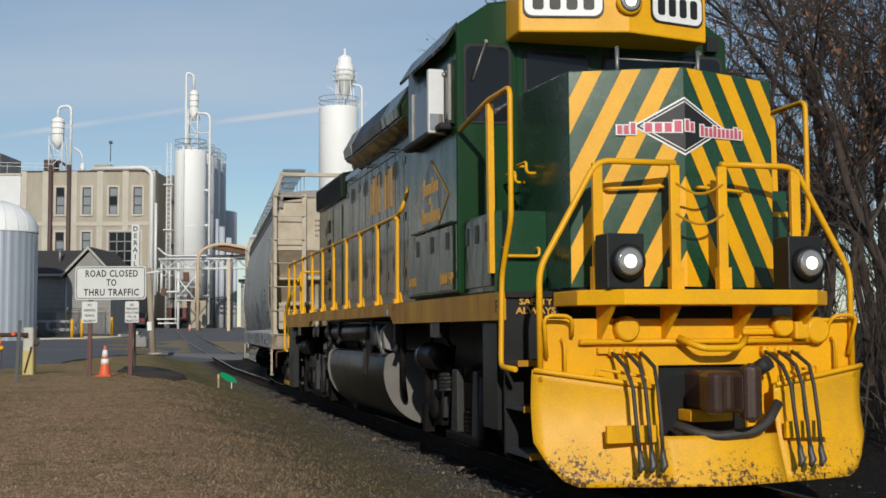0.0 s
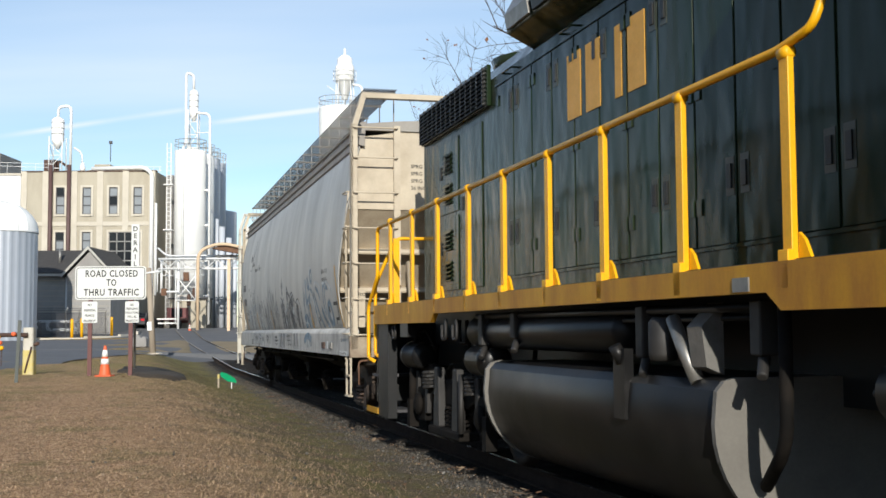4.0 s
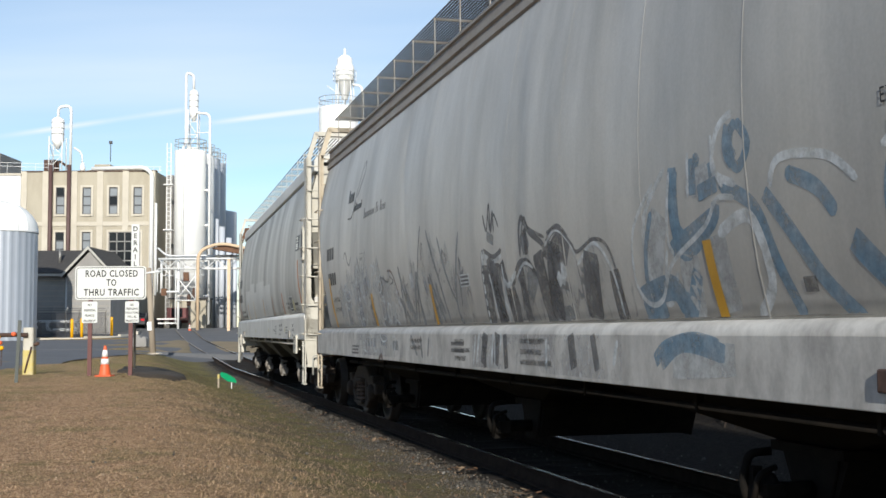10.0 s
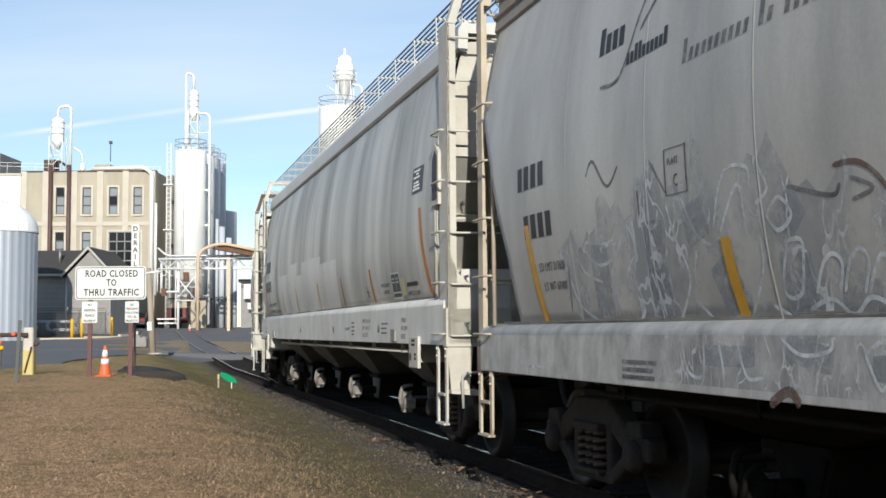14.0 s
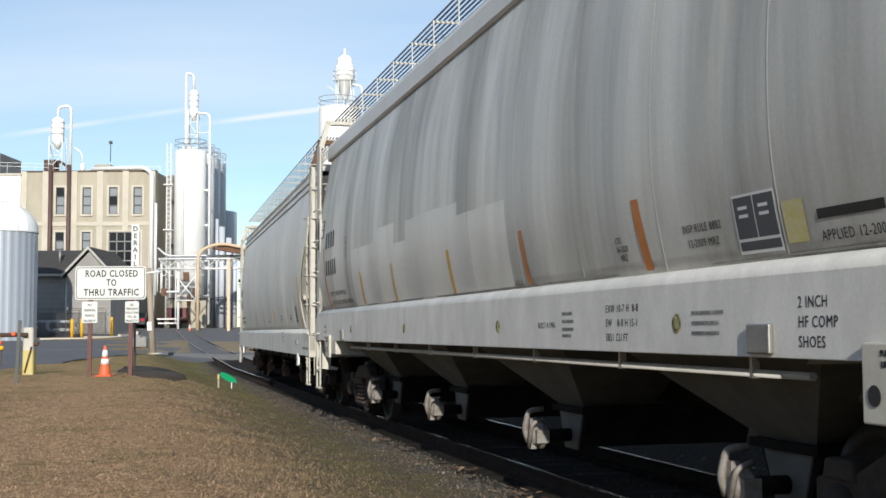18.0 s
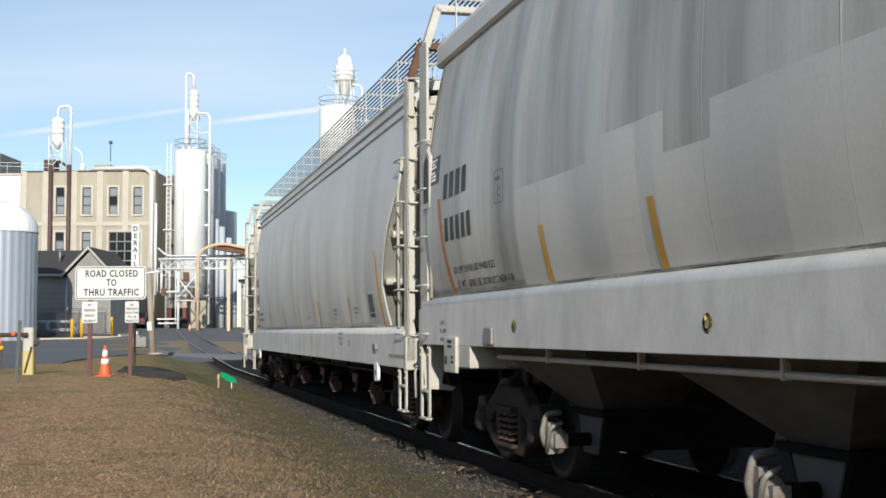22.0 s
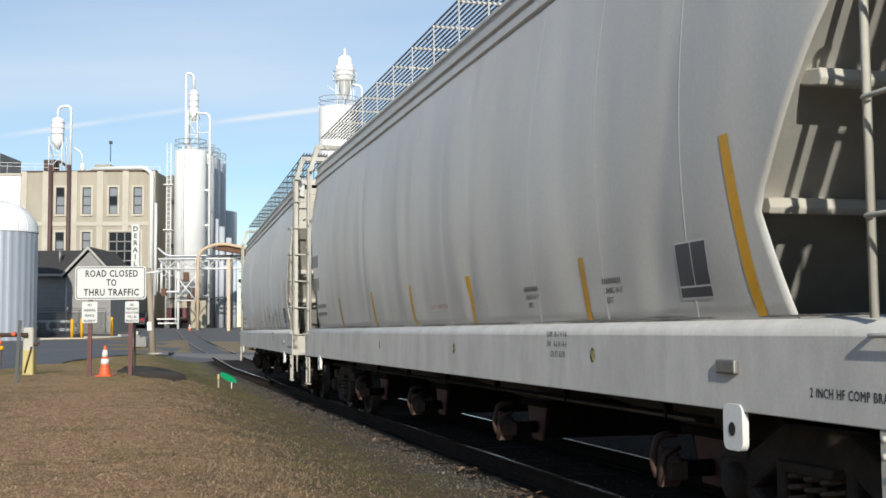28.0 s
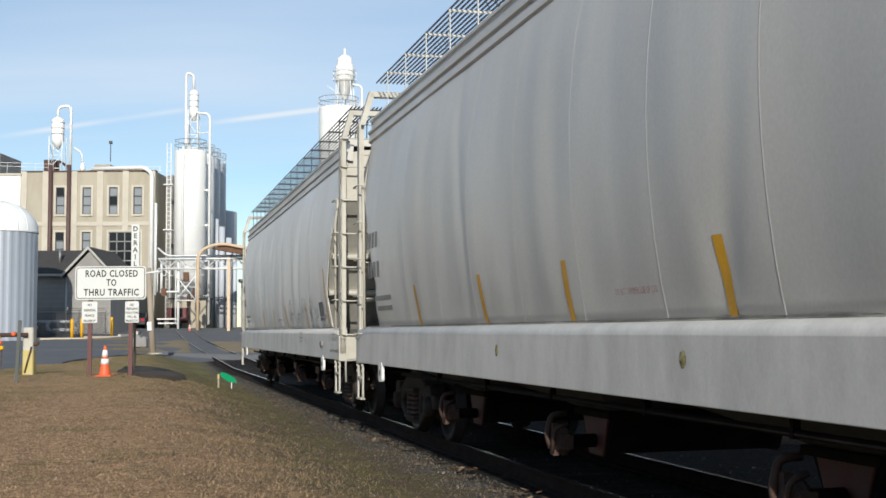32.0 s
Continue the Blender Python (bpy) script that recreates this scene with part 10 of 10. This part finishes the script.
    for y in (1.0, 18.4):
        b = bmnew()
        prism(b, ((y - 0.14, 2.82), (y + 0.14, 2.82), (y + 0.14, 3.35), (y, 3.5), (y - 0.14, 3.4)), "x", -c["side"].w(3.1) - 0.02, -c["side"].w(3.1) + 0.02)
        rim = part("cutout_rim", b, M_CREAM, r)
        b = bmnew()
        prism(b, ((y - 0.09, 2.88), (y + 0.11, 2.88), (y + 0.11, 3.32), (y, 3.43), (y - 0.09, 3.36)), "x", -c["side"].w(3.1) - 0.024, -c["side"].w(3.1) - 0.015)
        part("cutout", b, M_STEELD, rim, "dark hand-hold opening")
    for d, y in ((1, c["yf"]), (-1, c["yr"])):
        b = bmnew()
        box(b, -1.4, 1.4, min(y + d * 0.1, y + d * 0.14), max(y + d * 0.1, y + d * 0.14), 1.28, 2.1)
        part("end_bulkhead", b, M_SILL_B, r)
        b = bmnew()
        prism(b, ((-1.54, 0.80), (-1.34, 0.80), (-1.30, 1.22), (-1.30, 1.3), (-1.58, 1.3), (-1.58, 1.22)), "y", min(y + d * 0.02, y + d * 0.06), max(y + d * 0.02, y + d * 0.06))
        prism(b, ((-1.56, 0.77), (-1.22, 0.74), (-1.18, 0.78), (-1.30, 0.81), (-1.56, 0.81)), "y", min(y - d * 0.06, y + d * 0.08), max(y - d * 0.06, y + d * 0.08))
        prism(b, ((-1.2, 1.3), (-1.58, 1.3), (-1.58, 2.3), (-1.46, 2.05), (-1.36, 1.95), (-1.2, 1.92)), "y", min(y, y + d * 0.04), max(y, y + d * 0.04))
        part("corner_gusset", b, M_CREAM, r)


def marks_c(c, full):
    r = c["root"]
    side_bar(r, c, 2.22, 1.50, 0.10, 1.05, M_STRIPE_Y, "reflector_stripe", -0.18, 0.005)
    for y in (4.80, 7.92, 10.5, 12.85, 15.62):
        side_bar(r, c, y, 1.50, 0.10, 0.49, M_STRIPE_Y, "reflector_stripe", -0.05, 0.005)
    side_bar(r, c, 3.14, 1.62, 0.47, 0.36, M_SIGN, "data_panel")
    for y, z, w, h in ((3.125, 1.705, 0.215, 0.262), (2.895, 1.705, 0.21, 0.262), (3.125, 1.632, 0.44, 0.06)):
        side_bar(r, c, y, z, w, h, M_PLACARD, "data_panel_bar", 0, 0.005)
    for s, h, y, z in (("EXW 10-3 H 9-0", 0.05, 5.45, 1.38), ("EW   8-6 H 14-4", 0.05, 5.45, 1.30), ("CU FT 6270", 0.05, 5.37, 1.22), ("2 INCH HF COMP BRAKE SHOES", 0.05, 1.56, 1.09),
                       ("PAINT 04-17", 0.045, 6.12, 1.70), ("ERST", 0.045, 6.09, 1.63), ("LINING 04-17", 0.045, 4.41, 1.70), ("ERST", 0.045, 4.38, 1.63)):
        side_text(r, c, s, h, y, z, M_BLACK_L if "BRAKE" in s else M_STENCIL, squeeze=0.92)
    side_text(r, c, "DO NOT HAMMER SIDE OF CAR", 0.05, 9.55, 1.68, M_RED_L, squeeze=0.72)
    for y in (6.14, 4.43):
        for k in range(9):
            side_bar(r, c, y - 0.04 * k, 1.77, 0.026, 0.042, M_FADED, "stencil_bar")
    for k in range(4):
        side_bar(r, c, 18.4 - 0.2 * k, 2.6, 0.14, 0.22, M_FADED, "reporting_mark_bar", rows=3)
        side_bar(r, c, 18.3 - 0.2 * k, 2.18, 0.14, 0.22, M_FADED, "reporting_mark_bar", rows=3)
    if not full:
        for mat, y0, y1, z1 in ((M_TANGLE_G, 7.5, 1.9, 2.15), (M_TANGLE_W, 4.4, 2.6, 1.95)):
            b = bmnew()
            v = [[b.verts.new((-(y0 + (y1 - y0) * i / 30), 1.51 + (z1 - 1.51) * (0.75 + 0.25 * math.sin(i * 1.1)) * j / 8, 0)) for j in range(9)] for i in range(31)]
            for p, q in zip(v, v[1:]):
                for j in range(8):
                    b.faces.new((p[j], q[j], q[j + 1], p[j + 1]))
            part("spray_paint", onto_side(b, c, 0.0, 0.0, 0.0015 if mat is M_TANGLE_G else 0.002), mat, r)
    for y, z, w in ((17.9, 1.86, 0.9), (17.8, 1.72, 0.8)):
        side_bar(r, c, y, z, w, 0.06, M_FADED, "stencil_bar")
    for y in (4.46, 8.34, 12.2):
        b = bmnew()
        lathe(b, [(0.01, 0), (0.055, 0)], 16)
        bmesh.ops.scale(b, vec=(0.8, 1, 1), verts=b.verts)
        part("round_decal", onto_side(b, c, y, 1.25, 0.004), M_DECAL, r)
    b = bmnew()
    box(b, -1.585, -1.55, 2.28, 2.5, 1.18, 1.26)
    part("card_holder", b, M_CHAIN, r, bevel=0.01)
    for y in (2.25, c["yr"] - 1.9):
        b = bmnew()
        prism(b, rounded_rect(0.22, 0.26, 0.05), "x", -1.56, -1.52, Matrix.Translation((0, y + 0.1, 0.88)))
        lug = part("jacking_lug", b, M_WHITE, r)
        b = bmnew()
        lathe(b, [(0.01, 0), (0.04, 0.002)], 14, Matrix.Translation((-1.563, y + 0.1, 0.87)) @ Matrix.Rotation(radians(-90), 4, "Y"))
        part("lug_hole", b, M_BLACK_L, lug)


M_PLACARD = surf("charcoal_placard", (0.06, 0.065, 0.075), 0.5, amount=0.3)
M_STENCIL = surf("grey_black_stencil", (0.07, 0.07, 0.07), 0.6, dirt=(0.25, 0.25, 0.24), amount=0.5, scale=30)
M_FADED = surf("faded_grey_lettering", (0.20, 0.195, 0.18), 0.6, dirt=(0.3, 0.3, 0.29), amount=0.6, scale=6)
marks_a()
marks_b()
marks_c(CAR_C, True)
marks_c(CAR_D, False)

# ---- signs, posts and small things by the road ----
def flat_letters(string, h, x, y, z, mat, parent, name="lettering", squeeze=1.0, space=1.0):
    """Lettering that faces -y, centred at x, with its foot at z."""
    bm = letters(string, h, "CENTER", space, squeeze, bold=0.06)
    bmesh.ops.transform(bm, matrix=Matrix.Translation((x, y, z)) @ Matrix.Rotation(radians(90), 4, "X"), verts=bm.verts)
    return part(name, bm, mat, parent)


def rounded(w, h, r, n=5):
    pts = []
    for cx, cz, a in ((w / 2 - r, h / 2 - r, 0), (-w / 2 + r, h / 2 - r, 90), (-w / 2 + r, -h / 2 + r, 180), (w / 2 - r, -h / 2 + r, 270)):
        pts += [(cx + r * math.cos(radians(a + 90 * i / n)), cz + r * math.sin(radians(a + 90 * i / n))) for i in range(n + 1)]
    return pts


def road_sign():
    root = thing("road_sign", pose(-7.52, 26.9, 0.45), "white road closed sign on two red-brown posts in the lawn", "sign")
    for x in (-0.46, 0.46):
        b = bmnew()
        prism(b, ((-0.045, -0.02), (0.045, -0.02), (0.045, 0.02), (0.02, 0.02), (0.02, 0.06), (-0.02, 0.06), (-0.02, 0.02), (-0.045, 0.02)), "z", -0.2, 2.45)
        part("post", b, M_BROWNPOST, root).location = (x, 0, 0)
    b = bmnew()
    prism(b, rounded(1.6, 0.755, 0.07), "y", -0.03, -0.021, Matrix.Translation((0, 0, 2.11)))
    panel = part("panel", b, M_SIGN, root)
    b = bmnew()
    o, i = rounded(1.55, 0.705, 0.06), rounded(1.52, 0.675, 0.05)
    vo, vi = [b.verts.new((p[0], -0.0325, p[1] + 2.11)) for p in o], [b.verts.new((p[0], -0.0325, p[1] + 2.11)) for p in i]
    for k in range(len(o)):
        b.faces.new((vo[k], vo[(k + 1) % len(o)], vi[(k + 1) % len(o)], vi[k]))
    part("border", b, M_BLACK_L, panel)
    for s, z, k in (("ROAD CLOSED", 2.25, 0.745), ("TO", 2.045, 0.72), ("THRU TRAFFIC", 1.825, 0.79)):
        flat_letters(s, 0.155, 0.02, -0.033, z, M_BLACK_L, panel, squeeze=k, space=1.12)
    for x, w in ((-0.465, 0.35), (0.49, 0.31)):
        b = bmnew()
        prism(b, rounded(w, 0.48, 0.03), "y", -0.03, -0.024, Matrix.Translation((x, 0, 1.45)))
        small = part("notice_plate", b, M_SIGN, root, "small white notice plate")
        rows = ("NO", "TRESPASSING", "PRIVATE", "PROPERTY") if x < 0 else ("NO", "TRESPASSING", "VIOLATORS", "WILL BE", "PROSECUTED")
        for k, line in enumerate(rows):
            flat_letters(line, 0.052, x, -0.031, 1.6 - 0.36 * k / (len(rows) - 1) - 0.01, M_BLACK_L, small, squeeze=0.62 if len(line) > 9 else 0.8)


road_sign()


def derail_sign():
    root = thing("derail_sign", pose(-7.78, 30.0, 0.45), "tall narrow white derail sign on a post", "sign")
    b = bmnew()
    tube(b, [(0, 0.04, -0.2), (0, 0.04, 3.6)], 0.03, 8)
    part("post", b, M_CHAIN, root)
    b = bmnew()
    box(b, -0.1, 0.1, -0.01, 0.005, 2.6, 3.72)
    board = part("board", b, M_SIGN, root)
    for k, c in enumerate("DERAIL"):
        flat_letters(c, 0.125, 0, -0.012, 3.55 - 0.178 * k, M_BLACK_L, board)


derail_sign()


def cone(x, y, h, name="traffic_cone"):
    root = thing(name, pose(x, y, ground_z(x, y)), "orange traffic cone with two white collars", "traffic cone", "traffic cones")
    s = h / 0.7
    b = bmnew()
    box(b, -0.18 * s, 0.18 * s, -0.18 * s, 0.18 * s, 0, 0.035 * s)
    part("base", b, M_ORANGE, root, bevel=0.01)
    b = bmnew()
    lathe(b, [(0.14 * s, 0.03 * s), (0.13 * s, 0.05 * s), (0.03 * s, 0.68 * s), (0.022 * s, 0.7 * s)], 20)
    part("body", b, M_ORANGE, root)
    for z0, z1 in ((0.28, 0.40), (0.45, 0.60)):
        b = bmnew()
        r = lambda z: (0.133 - 0.1 * (z - 0.05) / 0.63 + 0.004) * s
        lathe(b, [(r(z0), z0 * s), (r(z1), z1 * s)], 20)
        part("collar", b, M_WHITE_B, root, "white reflective collar")


cone(-7.49, 26.4, 0.68)
cone(-22.9, 107.5, 0.75)


def gate_post():
    root = thing("gate_post", pose(-9.72, 28.0, 0.42), "squat yellow and white timber gate post with red lamps", "post")
    b = bmnew()
    prism(b, rounded(0.26, 0.26, 0.05, 3), "z", -0.2, 0.62)
    part("post_base", b, M_YELLOW_P, root, "faded yellow painted foot")
    b = bmnew()
    prism(b, rounded(0.25, 0.25, 0.05, 3), "z", 0.62, 1.15)
    part("post_top", b, M_CREAM, root, "scuffed pale painted top")
    b = bmnew()
    tube(b, [(-0.05, -0.16, 0.1), (0.1, -0.16, 0.7)], 0.02, 6)
    tube(b, [(0.13, -0.05, 0.75), (0.24, -0.1, 0.78)], 0.045, 8)
    part("bracket", b, M_RUSTY, root)
    arm = thing("barrier_arm", pose(-10.25, 27.6, 0.42), "rusty barrier arm with red and yellow reflectors and a hanging chain", "barrier")
    b = bmnew()
    tube(b, [(-3.5, 0.1, 0.95), (0.55, 0.2, 0.98)], 0.05, 8)
    part("arm", b, M_RUSTY, arm)
    for k, (x, z) in enumerate(((-0.28, 0.98), (-0.06, 0.92), (-0.02, 0.8), (0.02, 0.68), (0.3, 1.0))):
        b = bmnew()
        lathe(b, [(0.02, -0.05), (0.05, -0.04), (0.05, 0.04), (0.02, 0.05)], 12, pose(x, 0.0, z) @ Y90)
        part("reflector", b, (M_ORANGE, M_YELLOW)[k % 2], arm, "round reflector")
    b = bmnew()
    for k in range(12):
        tube(b, [(0.02 + 0.012 * (k % 2), 0.0, 0.68 - 0.035 * k), (0.02 - 0.012 * (k % 2), 0.0, 0.65 - 0.035 * k)], 0.012, 5)
    part("chain", b, M_RUSTY, arm)
    st = thing("steel_stake", pose(-8.62, 24.1, ground_z(-8.62, 24.1)), "leaning grey steel fence post in the lawn", "post")
    b = bmnew()
    prism(b, ((-0.035, -0.02), (0.035, -0.02), (0.035, 0.0), (0.008, 0.0), (0.008, 0.035), (-0.008, 0.035), (-0.008, 0.0), (-0.035, 0.0)), "z", -0.15, 1.25)
    part("stake", b, M_STEELG, st).rotation_euler = (0, radians(2.5), 0)


M_YELLOW_P = surf("faded_yellow_paint", (0.55, 0.45, 0.13), 0.7, dirt=(0.5, 0.45, 0.36), amount=0.7, scale=5)
M_STEELG = surf("green_grey_steel", (0.10, 0.11, 0.10), 0.6, 0.3, amount=0.4)
gate_post()


def utility_stub():
    x, y = -13.4, 55.0
    root = thing("timber_pole", pose(x, y, ground_z(x, y), 0, -3.5, 0), "leaning weathered timber pole with a white crossarm lamp", "pole")
    b = bmnew()
    tube(b, [(0, 0, -0.3), (0, 0, 4.0)], [0.15, 0.12], 12)
    part("pole", b, M_WOODPOST, root)
    b = bmnew()
    tube(b, [(-0.3, -0.1, 3.75), (0.65, -0.1, 3.8)], 0.05, 8)
    box(b, -0.15, 0.05, -0.2, -0.05, 1.1, 1.5)
    part("crossarm", b, M_PIPE_W, root)
    b = bmnew()
    prism(b, ((-0.4, 0), (0.4, 0), (0.3, 0.06), (-0.35, 0.05)), "y", -0.3, 0.3)
    part("footing", b, M_CONC_L, root)
    blk = thing("concrete_block", pose(-16.9, 66.5, land_z(-16.9, 66.5) + 0.03), "chipped grey concrete block by the verge", "block")
    b = bmnew()
    prism(b, ((-0.45, 0), (0.4, 0), (0.38, 0.5), (0.22, 0.62), (0.1, 0.5), (-0.1, 0.7), (-0.35, 0.55)), "y", -0.3, 0.3)
    part("block", b, M_BLOCK, blk, bevel=0.05)


utility_stub()


def markers():
    x, y = -5.9, 31.3
    st = thing("survey_stake", pose(x, y, ground_z(x, y)), "thin wooden survey stake with a faded yellow top", "stake")
    b = bmnew()
    box(b, -0.022, 0.022, -0.012, 0.012, -0.1, 0.27)
    part("stake", b, M_WOODPOST, st)
    b = bmnew()
    box(b, -0.024, 0.024, -0.014, 0.014, 0.25, 0.36)
    part("painted_top", b, M_YELLOW_P, st)
    x, y = -6.0, 33.4
    sg = thing("green_marker", pose(x, y, ground_z(x, y)), "bent green marker plate on a short stake", "marker")
    b = bmnew()
    tube(b, [(0.07, 0, -0.1), (0.07, 0, 0.2)], 0.015, 6)
    part("stake", b, M_PIPE_W, sg)
    b = bmnew()
    prism(b, ((-0.24, 0.42), (-0.2, 0.33), (-0.02, 0.2), (0.2, 0.16), (0.22, 0.2), (0.16, 0.3), (-0.05, 0.43), (-0.2, 0.47)), "y", -0.012, 0.0, pose(0, 0, 0, 12, 0, 0))
    part("plate", b, M_SIGN_G, sg)


markers()

# ---- the train rolls past and slows ----
TRAVEL = (10.124, 8.037, 5.741, 3.234, 0.593, -2.117, -4.851, -7.526, -10.158, -12.795, -15.478, -18.16, -20.785, -23.305, -25.753, -28.153, -30.468,
          -32.695, -34.828, -36.912, -38.928, -40.887, -42.762, -44.525, -46.253, -47.935, -49.617, -51.261, -52.828, -54.276, -55.665, -56.963, -58.191)


def travel(t):
    """Where the locomotive's front coupler stands along the track at t seconds."""
    i = min(max(int(t), 0), 31)
    a, K = t - i, TRAVEL
    p1, p2 = K[i], K[i + 1]
    p0 = K[i - 1] if i > 0 else 2 * p1 - p2
    p3 = K[i + 2] if i < 31 else 2 * p2 - p1
    return 0.5 * (2 * p1 + (p2 - p0) * a + (2 * p0 - 5 * p1 + 4 * p2 - p3) * a * a + (3 * p1 - p0 - 3 * p2 + p3) * a ** 3)


def body_pose(front, y1, y2):
    """Pose of a vehicle whose bogies, y1 and y2 behind its front coupler, stand on the line."""
    xa, ya, _ = line_at(front + y1)
    xb, yb, _ = line_at(front + y2)
    d = Vector((xb - xa, yb - ya, 0)).normalized()
    return pose(xa - d.x * y1, ya - d.y * y1, 0, 0, 0, math.degrees(math.atan2(-d.x, d.y)))


def motions():
    times = [0.5 * i for i in range(65)]
    for ob, offset, y1, y2, wheels in TRAIN:
        walk(ob, [(t, body_pose(travel(t) + offset, y1, y2)) for t in times])
        fine = [0.2 * i for i in range(161)]
        for ws, y, r in wheels:
            walk(ws, [(t, Matrix.Translation((0, y, r)) @ Matrix.Rotation((10.124 - travel(t)) / r, 4, "X")) for t in fine])


motions()
